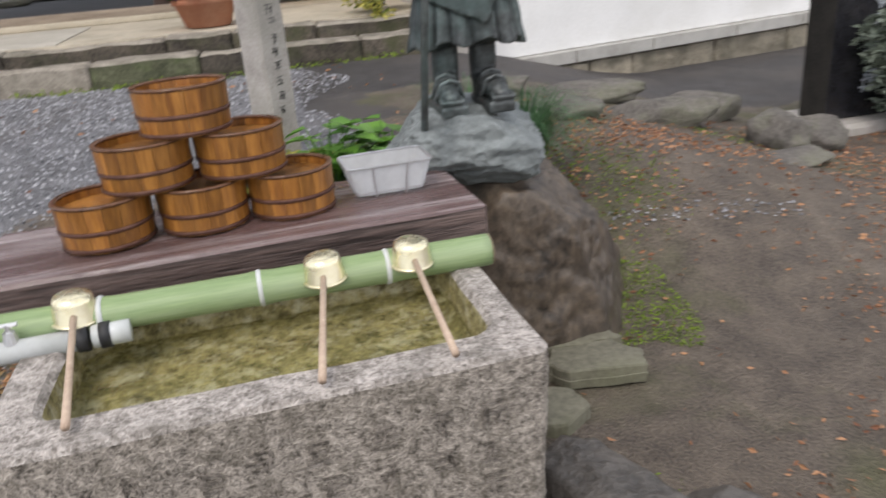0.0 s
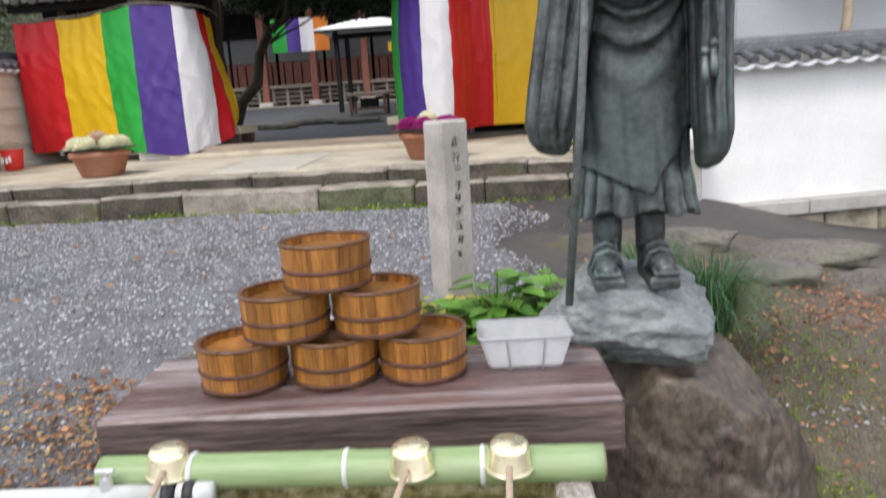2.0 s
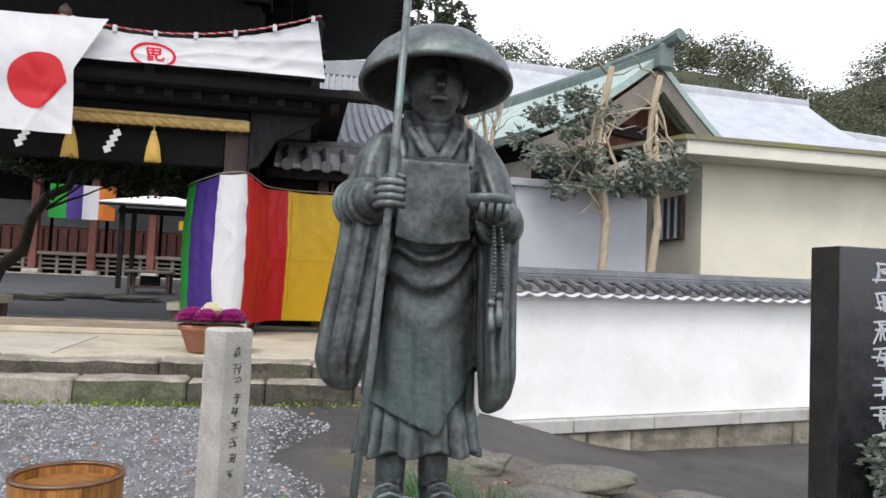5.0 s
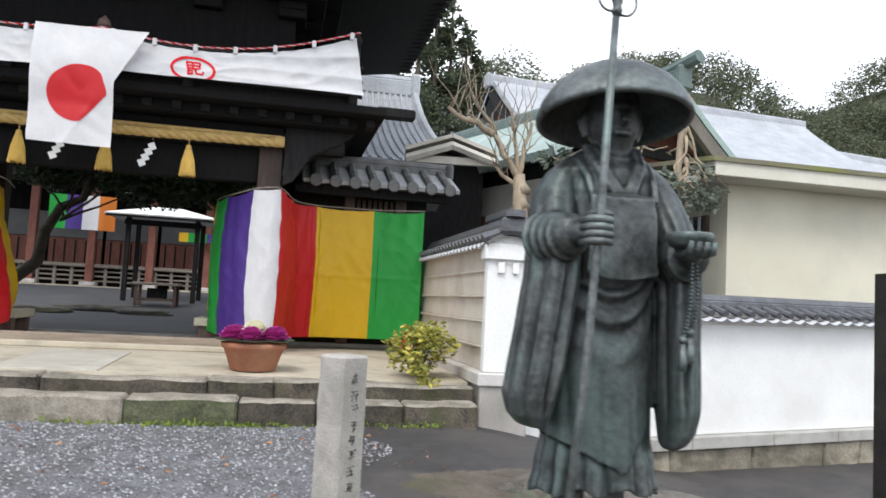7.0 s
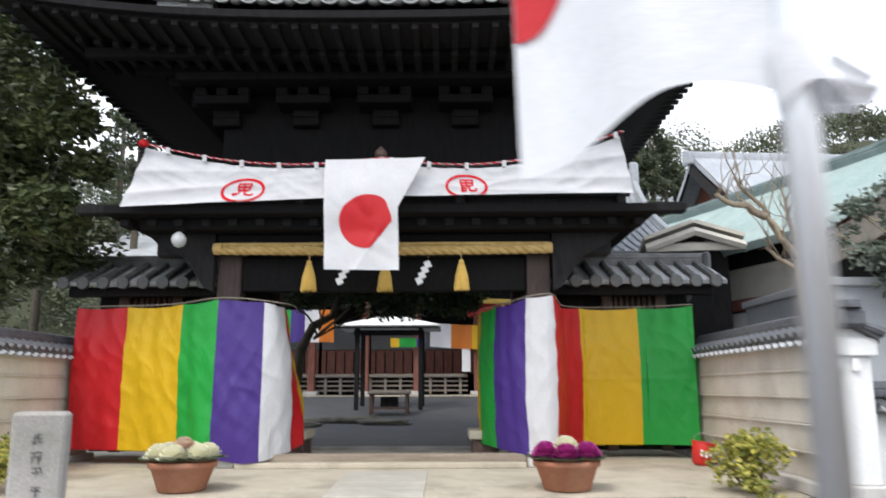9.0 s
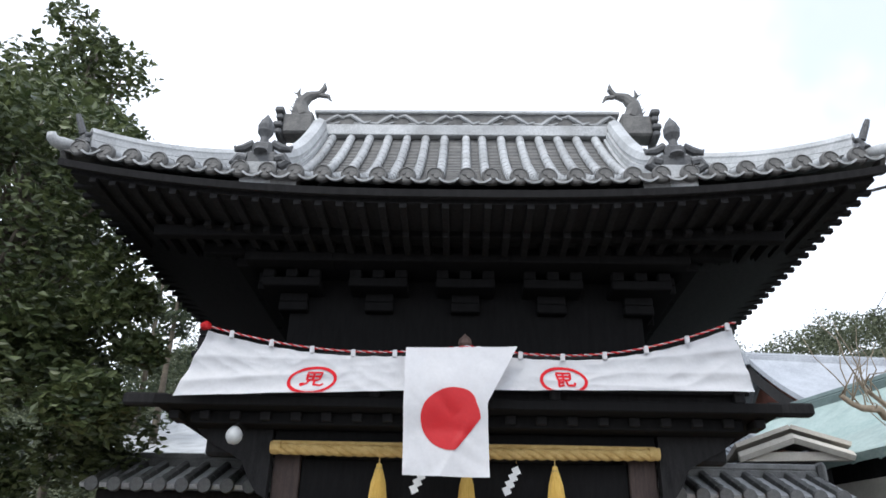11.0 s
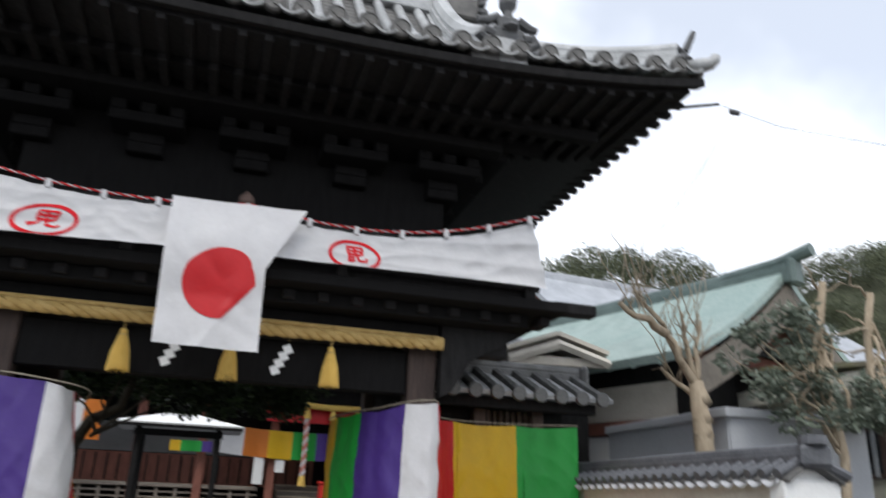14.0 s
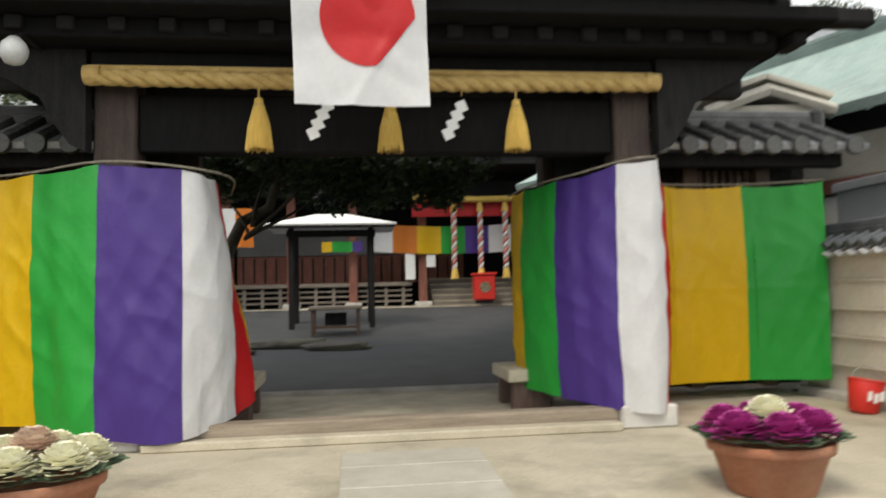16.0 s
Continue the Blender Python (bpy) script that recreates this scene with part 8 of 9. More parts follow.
def gable_roof(name, front, back, half, drop, material, label, category="house", thick=0.12, rib=0.0, wall=M_TIMBER, wall_drop=2.0, curve=0.25, ribm=None, plain=False):
    """A house seen over the wall: a hollow-curved gabled roof on plain walls."""
    f, b = Vector(front), Vector(back)
    ridgem = M_DARKCOPPER if material is M_COPPER else material
    d = (b - f)
    L = d.length
    ang = math.atan2(d.y, d.x)
    h = tagged(empty(name, Matrix.Translation(f) @ Matrix.Rotation(ang, 4, "Z")), label, category)

    def z(t):
        return -drop * ((1 - curve) * t + curve * (1 - (1 - t) ** 2))
    for s in (-1, 1):
        part("roof_slope", sheet(lambda u, v, s=s: Vector((-0.5 + (L + 1.0) * u, s * half * v, z(v) + 0.05 * (2 * u - 1) ** 2)), 8, 10, thick), material, h)
        part("verge_board", sheet(lambda u, v, s=s: Vector((-0.52 - 0.1 * v, s * half * u, z(u) - 0.02 - (0.08 if plain else 0.42 if material is M_COPPER else 0.26) * v)), 10, 1, 0.08), material if plain else M_VERGE if material is M_COPPER else M_DARKWOOD, h)
        if rib:
            n = int((L + 1) / rib)
            me = None
            for i in range(n):
                if me is None:
                    bm = tube([(0, s * half * k / 8, z(k / 8) + 0.02) for k in range(9)], 0.035 if rib < 0.4 else 0.02, 6)
                    me = part("roof_rib", bm, ribm or material, h).data
                    continue
                o = new("roof_rib", me)
                o.parent = h
                o.matrix_basis = pose(-0.4 + rib * i, 0, 0)
    if not plain:
        bm = box(-0.6, L + 0.6, -0.12, 0.12, -0.05, 0.22, 0.02)
        add_tube(bm, [(-0.6, 0, 0.24), (L + 0.6, 0, 0.24)], 0.1, 8)
        part("ridge", bm, ridgem, h)
        if material is M_COPPER:
            part("ridge_course", box(-0.4, L + 0.6, -0.2, 0.2, -0.12, -0.052, 0.02), M_COPPER, h)
            part("ridge_beak", tube([(0.6, 0, 0.26), (-0.4, 0, 0.31), (-0.95, 0, 0.42)], [0.10, 0.11, 0.12], 8), ridgem, h)
            for sd in (-1, 1):
                part("plaster_panel", box(0.2, L - 0.2, *sorted((sd * half * 0.785, sd * half * 0.80)), -drop - 0.62, -drop - 0.12), M_CREAM, h)
                part("tie_beam", box(0.0, L, *sorted((sd * half * 0.78, sd * half * 0.83)), -drop - 0.82, -drop - 0.64, 0.01), M_REDWOOD, h)
                part("lower_panel", box(0.2, L - 0.2, *sorted((sd * half * 0.785, sd * half * 0.80)), -drop - 1.5, -drop - 0.84), M_WHITE, h)
        part("ridge_end", box(-0.72, -0.58, -0.16, 0.16, -0.1, 0.34, 0.05), ridgem, h)
    part("wall", box(0.0, L, -half * 0.78, half * 0.78, -drop - wall_drop, -drop * 0.9), wall, h)
    bm = bmesh.new()
    vs = [bm.verts.new((-0.02, s, zz)) for s, zz in ((-half * 0.78, -drop * 0.93), (half * 0.78, -drop * 0.93), (0, -0.15))]
    bm.faces.new(vs)
    bmesh.ops.solidify(bm, geom=bm.faces[:], thickness=0.05)
    part("gable", bm, M_REDWOOD, h)
    if plain:
        part("gable_tie", box(-0.5, -0.42, -half * 0.98, half * 0.98, -drop - 0.14, -drop - 0.02), material, h)
    else:
        part("gable_tie", box(-0.1, -0.04, -half * 0.6, half * 0.6, -drop * 0.72, -drop * 0.6), M_DARKWOOD, h)
    return h


gable_roof("copper_roofed_hall", (5.95, 11.9, 5.5), (3.5, 18.5, 5.6), 2.6, 1.6, M_COPPER, "temple building with a green copper gabled roof", rib=0.45, curve=0.3, wall=M_DARKWOOD, wall_drop=4.0)
gable_roof("tiled_hall", (6.0, 20.7, 8.05), (16.0, 21.5, 8.2), 3.6, 2.3, M_FARTILE, "large hall with a pale grey tiled roof", rib=0.3, wall=M_DARKWOOD, curve=0.35, wall_drop=6.0)
gable_roof("tiled_hall", (17.5, 21.0, 7.0), (30.0, 23, 7.2), 3.4, 1.9, M_FARTILE, "long hall with a pale grey tiled roof", rib=0.34, wall=M_REDWOOD, curve=0.35, wall_drop=6.0)


def hip_roof():
    """A small building with a steep hipped roof, hollow in its slopes, and a tall ornate ridge."""
    h = tagged(empty("tiled_store", pose(0.98, 14.4, 0.75)), "small building with a steep pale grey hipped roof", "house")

    def at(side, u, v):
        k = 0.35 * v + 0.65 * v * v
        z = 4.95 - 1.55 * (1.45 * v - 0.45 * v * v)
        wx, wy = 1.2 + 0.8 * k, 0.05 + 1.3 * (0.6 * v + 0.4 * k)
        a = 2 * u - 1
        return Vector((a * wx, side * wy, z)) if abs(side) == 1 else Vector(((side / 2) * wx, a * wy, z))
    for side in (-1, 1, -2, 2):
        part("roof_slope", sheet(lambda u, v, side=side: at(side, u, v), 10, 12, 0.05), M_FARTILE, h)
        for i in range(22 if abs(side) == 1 else 12):
            u = (i + 0.5) / (22 if abs(side) == 1 else 12)
            part("roof_rib", tube([at(side, u, k / 8) + Vector((0, 0, 0.015)) for k in range(9)], 0.03, 5), M_FARTILE, h)
    for sx in (-1, 1):
        for sy in (-1, 1):
            part("hip_ridge", tube([at(sy, 0.5 + 0.5 * sx, k / 8) + Vector((0, 0, 0.05)) for k in range(9)], 0.075, 8), M_FARTILE, h)
        part("ridge_end", box(*sorted((sx * 1.12, sx * 1.3)), -0.14, 0.14, 4.9, 5.35, 0.04), M_FARTILE, h)
    part("ridge", box(-1.2, 1.2, -0.1, 0.1, 4.9, 5.2, 0.02), M_FARTILE, h)
    part("ridge_capping", tube([(-1.25, 0, 5.22), (1.25, 0, 5.22)], 0.09, 8), M_FARTILE, h)
    part("wall", box(-0.1, 1.5, -1.0, 1.0, -0.1, 3.6), M_DARKWOOD, h)


hip_roof()
gable_roof("porch", (2.52, 12.4, 4.33), (2.75, 13.8, 4.33), 0.74, 0.25, M_CREAM, "little open porch with a low pale gable", rib=0, wall=M_DARKWOOD, curve=0.0, thick=0.06, wall_drop=2.5, plain=True)
tagged(link("dark_shed_wall", box(1.9, 4.2, 13.9, 14.1, 0.6, 4.0), M_DARKWOOD), "dark timber wall under the porch", "wall", kind="structure")
tagged(link("porch_post", tube([(2.86, 12.5, 0.7), (2.86, 12.5, 4.2)], 0.05, 10), M_GREY), "pale round post of the porch", "post")


# ---- wooded hills ----
def hill_z(x, y):
    k = smooth01(30, 66, y)
    return 0.3 + k * (20.6 - 8.5 * smooth01(20, 9, x) * smooth01(-14, -6, x) + 2.2 * math.exp(-((x - 36) / 9) ** 2) + 4.5 * smooth01(48, 64, x) + 2.2 * math.sin(x * 0.085 + 0.6) + 1.4 * math.sin(x * 0.21) + 0.055 * max(0, x - 20)) * (1.0 if y < 70 else 1 - 0.1 * smooth01(70, 120, y))


tagged(link("hill", sheet(lambda u, v: Vector((-90 + 220 * u, 28 + 100 * v, hill_z(-90 + 220 * u, 28 + 100 * v) - 0.5)), 60, 30), mat("forest_floor", (0.03, 0.035, 0.02), (0.07, 0.075, 0.04), 0.3, 0.95, 0.3), None, True), "wooded hill behind the temple", "hill", kind="structure")
rs = np.random.RandomState(5)
cs = []
while len(cs) < 900:
    x, y = rs.uniform(-45, 95), rs.uniform(38, 70)
    if x / (y + 1) < -0.9 or x / (y + 1) > 1.35:
        continue
    cs.append((x, y, hill_z(x, y) + rs.uniform(0.6, 2.6), rs.uniform(1.1, 2.3)))
tagged(leaf_cloud("hill_wood", clump_points(cs, 300, 9, 0.9), 0.24, L_WOOD, None, 9), "dense mixed wood on the hillside", "wood", kind="stuff")


def cedar(x, y, h, seed):
    t = tagged(empty("cedar", pose(x, y, 1.0)), "tall slender cedar with a bare lower trunk", "tree", group="cedars behind the hall")
    part("trunk", tube([(0, 0, -0.5), (0.05, 0, h * 0.5), (0, 0, h)], [0.16, 0.12, 0.03], 8), M_DARKBARK, t, smooth=True)
    rs2 = np.random.RandomState(seed)
    blobs = []
    for k in range(30):
        f = rs2.uniform(0.5, 1.0)
        r = (1.05 - f) * 2.2 + 0.15
        a = rs2.uniform(0, 6.28)
        blobs.append((r * 0.6 * math.cos(a), r * 0.6 * math.sin(a), h * f, 0.28 + 0.35 * (1 - f)))
    leaf_cloud("crown", clump_points(blobs, 75, seed, 0.6), 0.17, L_CEDAR, t, seed)


for i, (x, y, h) in enumerate(((4.2, 26, 11.3), (4.9, 26.5, 12.4), (5.6, 27, 12.2), (6.3, 27.4, 11.4), (6.9, 27.8, 10.4), (7.4, 28.2, 9.3), (3.4, 27.0, 10.8), (5.2, 28.5, 11.0), (-11.5, 24, 12), (-13, 26, 13), (-15, 25, 12.5))):
    cedar(x, y, h, 50 + i)


# ---- pots, bush and small things on the terrace ----
M_TERRA = mat("terracotta", (0.30, 0.11, 0.06), (0.42, 0.18, 0.10), 5, 0.8, 0.2, fine=50, stain=(0.36, 0.24, 0.17), stain_amt=0.4)
L_KALE_EDGE = leaf_mat("kale_outer_leaf", (0.05, 0.09, 0.05), (0.18, 0.24, 0.16))
L_KALE_PURPLE = leaf_mat("purple_kale_heart", (0.30, 0.015, 0.16), (0.62, 0.09, 0.40), trans=0.15)
L_KALE_CREAM = leaf_mat("cream_kale_heart", (0.82, 0.79, 0.56), (0.93, 0.92, 0.78), trans=0.15)


L_KALE_BLUSH = leaf_mat("blushing_kale_heart", (0.60, 0.40, 0.32), (0.82, 0.70, 0.56), trans=0.15)


def kale(parent, x, y, z, r, heart, seed):
    """An ornamental kale: frilled leaves in a rosette, each bent up towards the heart."""
    rnd = random.Random(seed)
    for name, n, r0, r1, lift, material in (("outer_leaf", 24, 0.8, 1.25, 0.05, L_KALE_EDGE), ("heart", 60, 0.03, 0.8, 0.66, heart)):
        bm = bmesh.new()
        for i in range(n):
            a = i * 2.39996
            f = (i + 0.5) / n
            rr = r * (r0 + (r1 - r0) * f)
            w = r * (0.36 if name == "outer_leaf" else 0.2 + 0.2 * f)
            zz = z + r * lift * (1.05 - (f * f if name == "heart" else 0.75 + 0.25 * f)) + r * 0.1
            c = Vector((x + rr * 0.72 * math.cos(a), y + rr * 0.72 * math.sin(a), zz))
            out = Vector((math.cos(a), math.sin(a), 0))
            side = Vector((-math.sin(a), math.cos(a), 0))
            tilt = 0.9 - 0.75 * f if name == "heart" else 0.15
            up = (out * (1 - tilt * 0.6) + Vector((0, 0, tilt))).normalized()
            ring = []
            for k in range(9):
                t = -1.0 + 2.0 * k / 8
                fr = 0.1 * w * math.sin(k * 2.6 + i)
                ring.append(bm.verts.new(c + side * w * math.sin(t * 1.5) + up * (w * math.cos(t * 1.5) + fr) + Vector((0, 0, rnd.uniform(-0.1, 0.1) * w))))
            mid = bm.verts.new(c - up * w * 0.3 - Vector((0, 0, 0.1 * w)))
            for k in range(8):
                bm.faces.new((mid, ring[k], ring[k + 1]))
        part(name, bm, material, parent)


def flower_pot(m, hearts, label, seed):
    p = tagged(empty("flower_pot", m), label, "flower pot", group="kale pots before the gate")
    part("pot", lathe([(0.15, 0.0), (0.19, 0.01), (0.255, 0.19), (0.275, 0.195), (0.282, 0.24), (0.262, 0.243), (0.25, 0.2), (0.1, 0.19)], 40), M_TERRA, p, "brown terracotta pot", True)
    rnd = random.Random(seed)
    for i, hcol in enumerate(hearts):
        if i == 0:
            x = y = 0.0
        else:
            a = 2 * math.pi * i / (len(hearts) - 1) + 0.4
            x, y = 0.2 * math.cos(a), 0.17 * math.sin(a)
        pl = empty("kale")
        pl.parent = p
        kale(pl, x, y, 0.25 + (0.05 if i == 0 else 0), 0.14, hcol, seed + i)
    return p


flower_pot(pose(-0.33, 7.5, terrace_z(7.5)) @ Matrix.Scale(1.06, 4), [L_KALE_CREAM] + [L_KALE_PURPLE] * 6, "terracotta pot of purple and cream ornamental kale", 31)
flower_pot(pose(-3.72, 7.5, terrace_z(7.5)) @ Matrix.Scale(1.06, 4), [L_KALE_BLUSH] + [L_KALE_CREAM] * 6, "terracotta pot of cream ornamental kale", 41)


def bush(m, pts_centres, leaf, size, per, label, name="shrub", seed=3):
    b = tagged(empty(name, m), label, "shrub")
    bm = bmesh.new()
    for i, (x, y, z, r) in enumerate(pts_centres):
        limb(bm, (0, 0, 0), (x, y, z), 0.012, 0.004, 0.04, seed + i, 4)
    part("stems", bm, M_DARKBARK, b).name = "stem"
    leaf_cloud("foliage", clump_points(pts_centres, per, seed), size, leaf, b, seed)
    return b


bush(pose(1.2, 7.32, terrace_z(7.32)), crown_blobs((0, 0, 0.3), (0.26, 0.2, 0.2), 16, 0.13, 17) + [(-0.05, -0.3, 0.1, 0.1), (0.02, -0.36, 0.0, 0.09), (-0.1, -0.25, 0.2, 0.1)], L_VARIEGATED, 0.055, 70, "rounded shrub with yellow-green variegated leaves")
bush(pose(-5.4, 7.32, terrace_z(7.32)), crown_blobs((0, 0, 0.28), (0.26, 0.2, 0.2), 14, 0.13, 18), L_VARIEGATED, 0.055, 60, "rounded variegated shrub before the flank wall", seed=8)
bush(pose(-3.75, 4.6, ground_z(-3.75, 4.6)), crown_blobs((0, 0, 0.22), (0.3, 0.3, 0.15), 10, 0.13, 19), L_GRASS, 0.09, 60, "low green plant by the stone post", seed=9)
bush(pose(4.42, 4.35, ground_z(4.4, 4.3)), crown_blobs((0, 0, 0.5), (0.35, 0.25, 0.5), 22, 0.16, 20), L_CAMELLIA, 0.06, 110, "green leafy shrub before the black stone slab", seed=10)


def red_case(m, label, material):
    r = tagged(empty("red_container", m), label, "container", group="small red containers")
    part("body", lathe([(0.07, 0.0), (0.1, 0.02), (0.125, 0.24), (0.12, 0.25)], 20), material, r, "", True)
    part("rim", lathe([(0.12, 0.235), (0.132, 0.24), (0.13, 0.255), (0.118, 0.25)], 20), material, r, "", True)
    for k, (a, b) in enumerate(((-0.05, 0.17), (0.0, 0.16), (0.045, 0.18))):
        part("lettering", box(a - 0.014, a + 0.014, -0.126, -0.118, b - 0.07, b), M_PAPER, r, "white mark")
    part("handle", tube([(0.12 * math.cos(t), 0, 0.25 + 0.1 * math.sin(t)) for t in [math.pi * k / 10 for k in range(11)]], 0.004, 6), M_METAL, r)
    return r


red_case(pose(1.42, 9.2, PLAT, 0, 10, 0), "red fire bucket with white marks beside the curtain", M_RED)
red_case(pose(-5.55, 8.75, terrace_z(8.75)), "red fire bucket on the terrace", M_RED)
red_case(pose(-5.85, 8.6, terrace_z(8.6)), "orange bucket on the terrace", mat("orange_plastic", (0.7, 0.16, 0.02), (0.75, 0.2, 0.03), 5, 0.45, 0.0))

# service cables from the gate's corner
M_CABLE = M_BLACK
tagged(link("service_cable", tube([(1.7, 8.4, 5.98), (2.7, 8.4, 6.27)], 0.018, 8), M_CABLE), "short dark cable arm under the eave", "cable")
bmc = bmesh.new()
add_tube(bmc, [(2.7, 8.4, 6.27), (3.5, 8.4, 6.15), (5.0, 8.4, 6.2), (12, 8.4, 7.2), (22, 8.4, 9.5)], 0.0035, 5)
add_tube(bmc, [(2.9, 8.4, 6.2), (2.6, 8.6, 5.6), (2.2, 8.9, 4.9)], 0.0035, 5)
add_box(bmc, 2.84, 2.97, 8.38, 8.42, 6.18, 6.24, 0.01)
tagged(link("overhead_wire", bmc, M_CABLE), "thin overhead wire running from the gate", "wire")


# ---- paving, plants and litter, last ----
paving = tagged(empty("paving_path", pose(-2.0, 7.9, terrace_z(7.9), 1.4)), "pale stone slabs leading to the threshold", "paving", kind="structure")
yy = -0.78
for d in (0.42, 0.36, 0.42, 0.34):
    bm = box(-0.42, 0.42, yy + 0.006, yy + d - 0.006, -0.02, 0.012, 0.004)
    part("paving_slab", bm, M_PAVE, paving)
    yy += d


def chips(name, xy, size, material, label, category, seed, lift=0.0):
    """Loose stones, each an uneven little block."""
    rs = np.random.RandomState(seed)
    n = len(xy)
    c = np.array([[x, y, ground_z(x, y) + lift] for x, y in xy])
    base = np.array([[1, 0, 0], [-1, 0, 0], [0, 1, 0], [0, -1, 0], [0, 0, 1], [0, 0, -1]], float)
    s = size * rs.uniform(0.5, 1.4, (n, 1, 1)) * rs.uniform(0.6, 1.2, (n, 6, 1))
    ang = rs.uniform(0, 6.28, n)
    rot = np.zeros((n, 3, 3))
    rot[:, 0, 0], rot[:, 0, 1], rot[:, 1, 0], rot[:, 1, 1], rot[:, 2, 2] = np.cos(ang), -np.sin(ang), np.sin(ang), np.cos(ang), 0.7
    v = np.einsum("nij,nkj->nki", rot, base[None] * s) + c[:, None]
    tri = np.array([[0, 2, 4], [2, 1, 4], [1, 3, 4], [3, 0, 4], [2, 0, 5], [1, 2, 5], [3, 1, 5], [0, 3, 5]])
    f = (np.arange(n)[:, None, None] * 6 + tri[None]).reshape(-1, 3)
    me = bpy.data.meshes.new(name)
    me.from_pydata(v.reshape(-1, 3).tolist(), [], f.tolist())
    me.materials.append(material)
    return tagged(new(name, me), label, category, kind="stuff")


rs = np.random.RandomState(3)


def scatter(n, x0, x1, y0, y1, keep):
    out = []
    while len(out) < n:
        x, y = rs.uniform(x0, x1), rs.uniform(y0, y1)
        if rs.uniform() < keep(x, y):
            out.append((x, y))
    return out


def patch(x, y, s, o=0.0):
    return noise.noise(Vector((x * s, y * s, o)))


def on_road(x, y):
    if y > 6.6 or (x > -0.75 and y < 2.9) or (x > 0.55 + 0.3 * patch(x, y, 1.3) and y > 3.0):
        return 0.0
    return 0.75 + 0.25 * patch(x, y, 0.8)


chips("road_gravel", scatter(26000, -5, 2.5, 0.9, 6.6, on_road), 0.0105, L_PEBBLE, "grey crushed gravel on the road", "gravel", 1, 0.002)
chips("coarse_gravel", scatter(1500, -1.7, -0.6, 0.5, 1.6, lambda x, y: max(0.05, 0.5 + patch(x, y, 2))), 0.018, L_PEBBLE, "coarse grey pebbles beside the basin", "gravel", 2, 0.006)


def litter(name, pts, size, material, label, category, seed, lift=0.012, flat=0.12):
    p = [(x, y, ground_z(x, y) + lift * rs.uniform(0.4, 1.4)) for x, y in pts]
    return tagged(leaf_cloud(name, p, size, material, None, seed, flat), label, category, kind="stuff")


def by_bench(x, y):
    return max(0.0, 1.2 - 1.7 * abs(x + 1.0)) * (1.0 if y < 2.5 else 0.5) + 0.3 * max(0, patch(x, y, 1.5))


litter("leaf_litter", scatter(6500, -1.75, -0.55, 0.9, 3.1, by_bench), 0.032, L_LITTER, "brown fallen leaves beside the bench", "leaf litter", 5)
litter("pale_litter", scatter(8500, -1.75, -0.5, 1.0, 3.0, by_bench), 0.026, L_STRAW, "dry straw-coloured leaves beside the bench", "leaf litter", 6)
litter("garden_litter", scatter(7500, 1.0, 5.0, 0.6, 4.6, lambda x, y: max(0.02, 0.35 + patch(x, y, 0.8, 3) + 0.12 * (x - 2))), 0.024, L_LITTER, "reddish fallen leaves on the garden earth", "leaf litter", 7)
litter("garden_moss", scatter(6500, 0.95, 4.5, 0.5, 4.4, lambda x, y: 1.0 if (x - 1.52) ** 2 + (y - 2.5) ** 2 < 0.045 + 0.06 * patch(x, y, 5) else max(0.0, patch(x, y, 1.1, 8) - 0.2) * 0.9), 0.014, L_MOSS, "green moss in patches on the earth", "moss", 8, 0.01, 0.9)
litter("kerb_moss", scatter(900, -5.5, 1.4, 6.5, 6.62, lambda x, y: max(0.0, 0.3 + patch(x, 0, 1.7, 2))), 0.03, L_MOSS, "weeds and moss along the kerb", "moss", 9, 0.02, 1.2)
litter("road_leaves", scatter(160, -5, 1, 2.5, 6.5, lambda x, y: 1.0), 0.035, L_LITTER, "a few dead leaves on the road", "leaf litter", 10)
litter("bank_litter", scatter(1500, 0.3, 1.3, 2.75, 3.6, lambda x, y: 1.0), 0.032, L_STRAW, "dry leaves on the bank behind the bench", "leaf litter", 11)


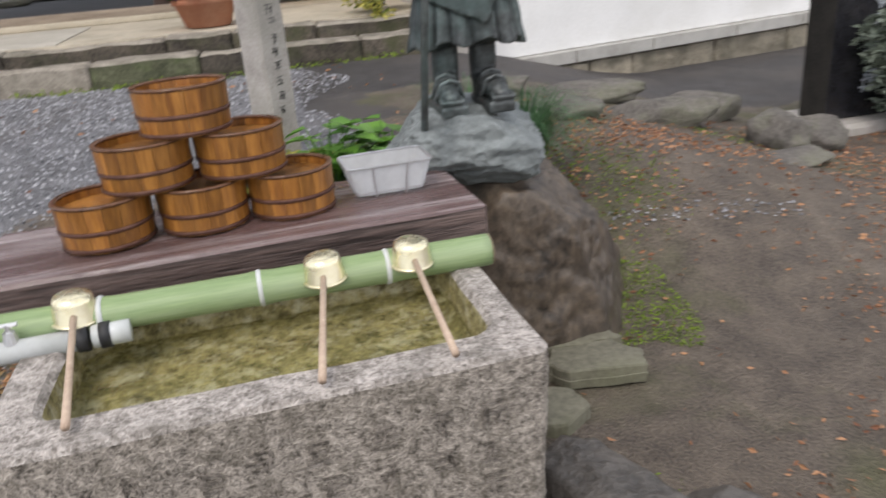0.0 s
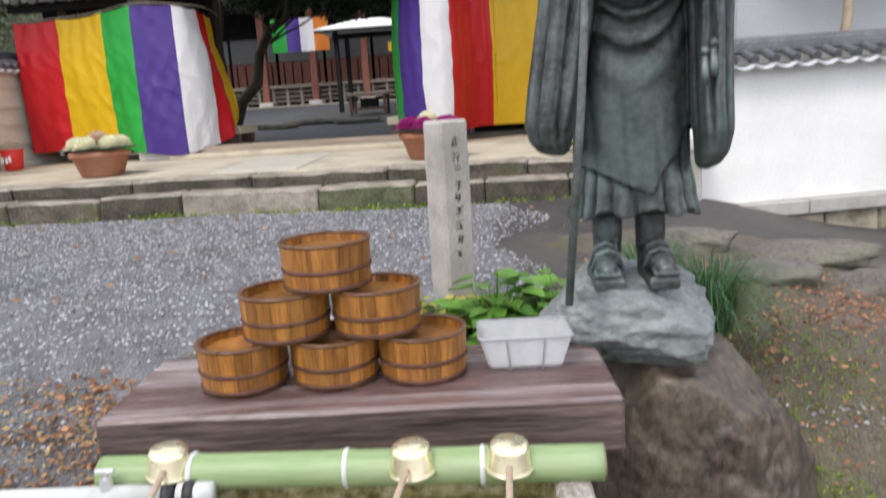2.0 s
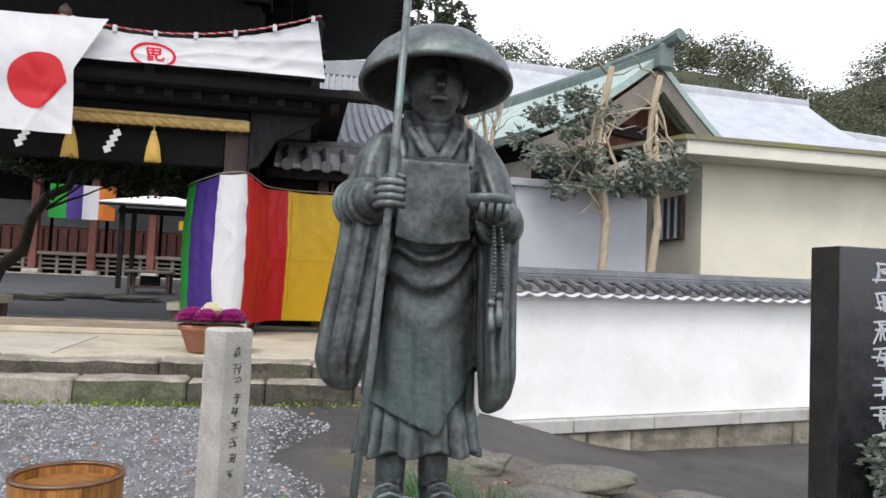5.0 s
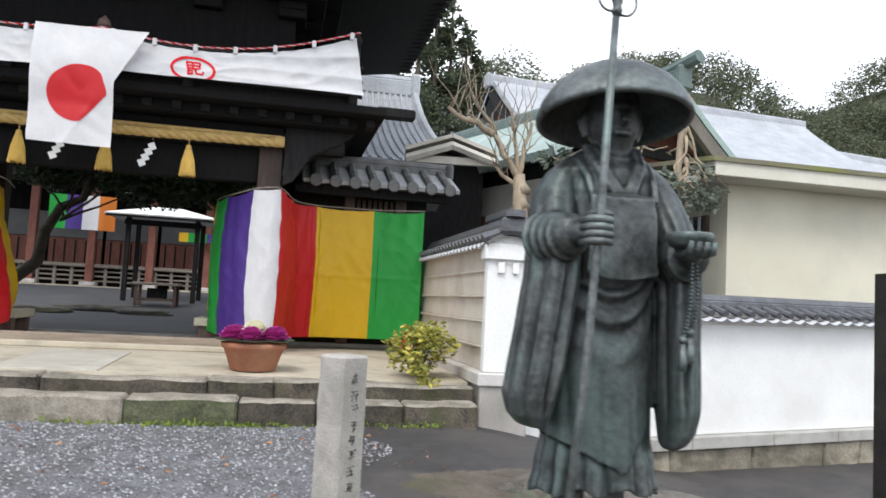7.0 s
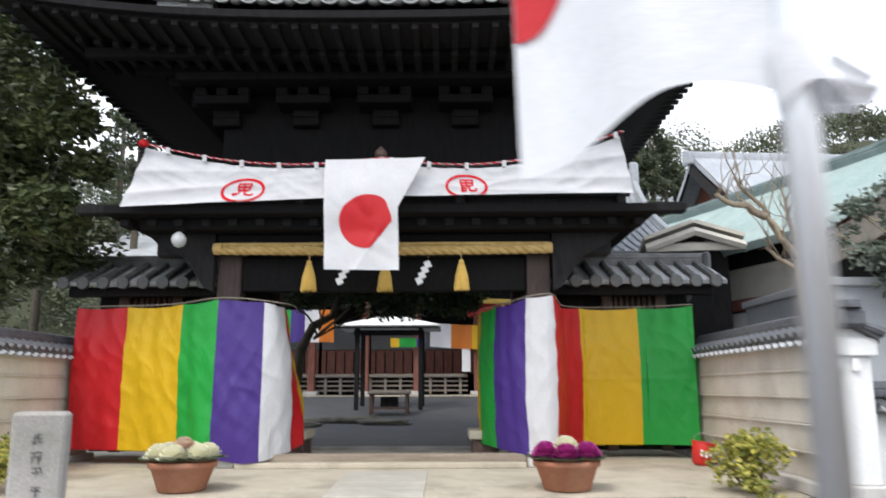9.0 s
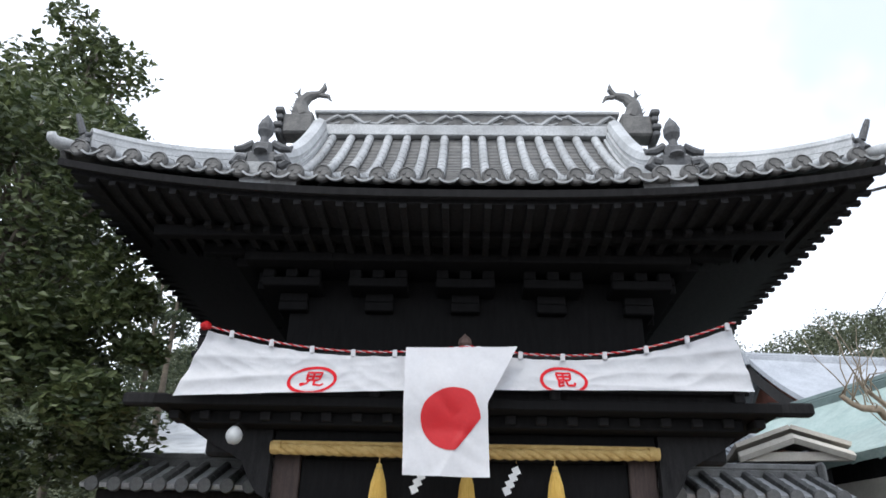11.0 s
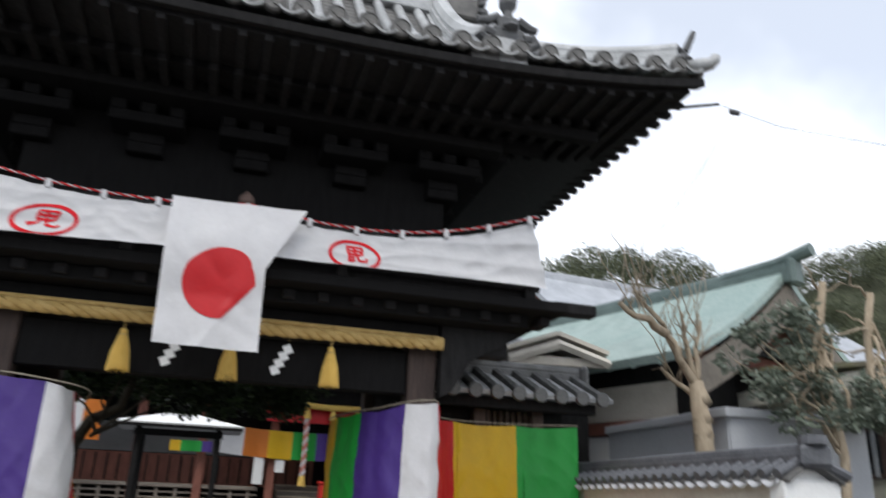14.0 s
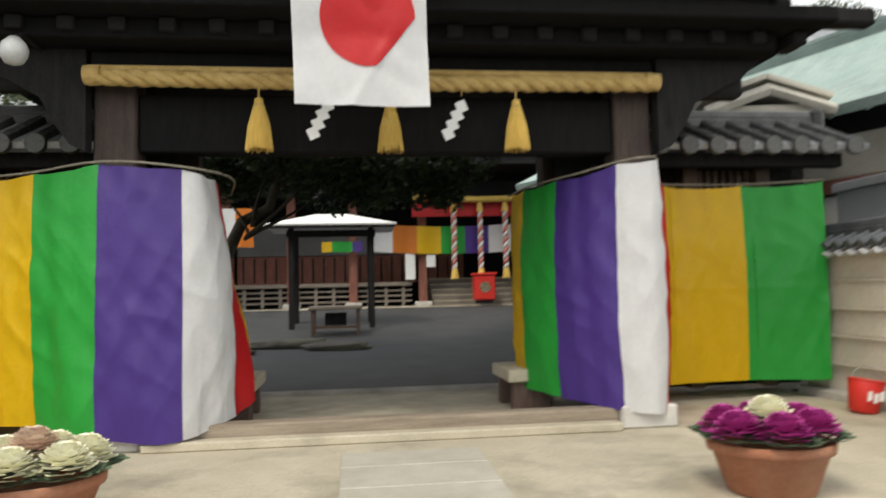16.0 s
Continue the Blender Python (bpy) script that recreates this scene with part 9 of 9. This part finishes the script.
def broad_plant(x, y, seed, n, r, h, size, material, label):
    """A low plant of broad leaves on stalks."""
    g = ground_z(x, y)
    p = tagged(empty("leafy_plant", pose(x, y, g)), label, "plant", group="leafy plants by the statue")
    rnd = random.Random(seed)
    stems, leaves = bmesh.new(), bmesh.new()
    for i in range(n):
        a, rr = rnd.uniform(0, 6.28), r * math.sqrt(rnd.uniform(0, 1))
        tip = Vector((rr * math.cos(a), rr * math.sin(a), h * rnd.uniform(0.45, 1.0) * (1.1 - 0.5 * rr / r)))
        add_tube(stems, [(rr * 0.3 * math.cos(a), rr * 0.3 * math.sin(a), 0), tip * 0.6 + Vector((0, 0, 0.02)), tip], [0.004, 0.003, 0.002], 4, False)
        out = Vector((math.cos(a + rnd.uniform(-0.6, 0.6)), math.sin(a + rnd.uniform(-0.6, 0.6)), rnd.uniform(-0.3, 0.35))).normalized()
        side = out.cross(Vector((0, 0, 1))).normalized()
        s = size * rnd.uniform(0.6, 1.25)
        c = leaves.verts.new(tip)
        m1 = leaves.verts.new(tip + out * s * 0.5 + Vector((0, 0, -0.06 * s)))
        e = leaves.verts.new(tip + out * s + Vector((0, 0, -0.15 * s)))
        l1, l2 = (leaves.verts.new(tip + out * s * 0.28 + side * sg * s * 0.46 + Vector((0, 0, 0.08 * s))) for sg in (1, -1))
        k1, k2 = (leaves.verts.new(tip + out * s * 0.7 + side * sg * s * 0.36 + Vector((0, 0, 0.02 * s))) for sg in (1, -1))
        for f in ((c, l1, m1), (l1, k1, m1), (k1, e, m1), (c, m1, l2), (l2, m1, k2), (k2, m1, e)):
            leaves.faces.new(f)
    part("stem", stems, L_BRIGHT, p)
    part("foliage", leaves, material, p)
    return p


for i, (x, y) in enumerate(((0.42, 3.0), (0.6, 2.95), (0.35, 3.25), (0.62, 3.2), (0.85, 3.1))):
    broad_plant(x, y, 60 + i, 62, 0.2, 0.36, 0.12, L_BRIGHT, "low plant with broad bright green leaves")
for i, (x, y) in enumerate(((0.1, 3.35), (0.25, 3.1), (0.0, 3.15), (0.3, 2.8), (0.1, 2.75), (0.12, 3.52), (0.3, 3.48), (-0.02, 3.5), (0.42, 3.46), (0.22, 3.36))):
    broad_plant(x, y, 80 + i, 40, 0.14, 0.14, 0.05, L_VARIEGATED, "small yellow-green creeping plant")


def grass_tuft(x, y, seed, n, r, h):
    g = tagged(empty("grass_tuft", pose(x, y, ground_z(x, y))), "arching tuft of long green grass", "grass", group="grass behind the statue")
    rnd = random.Random(seed)
    bm = bmesh.new()
    for i in range(n):
        a = rnd.uniform(0, 6.28)
        d = Vector((math.cos(a), math.sin(a), 0))
        s = Vector((-d.y, d.x, 0)) * 0.003
        L, H = r * rnd.uniform(0.4, 1.1), h * rnd.uniform(0.6, 1.1)
        prev = None
        for k in range(6):
            t = k / 5
            p = d * (0.03 + L * t ** 1.4) + Vector((0, 0, H * (1.6 * t - 1.15 * t * t)))
            w = s * (1 - 0.85 * t)
            cur = (bm.verts.new(p + w), bm.verts.new(p - w))
            if prev:
                bm.faces.new((prev[0], prev[1], cur[1], cur[0]))
            prev = cur
    part("blade", bm, L_GRASS, g)


grass_tuft(1.2, 3.12, 1, 700, 0.36, 0.75)
grass_tuft(1.0, 3.3, 2, 400, 0.3, 0.7)
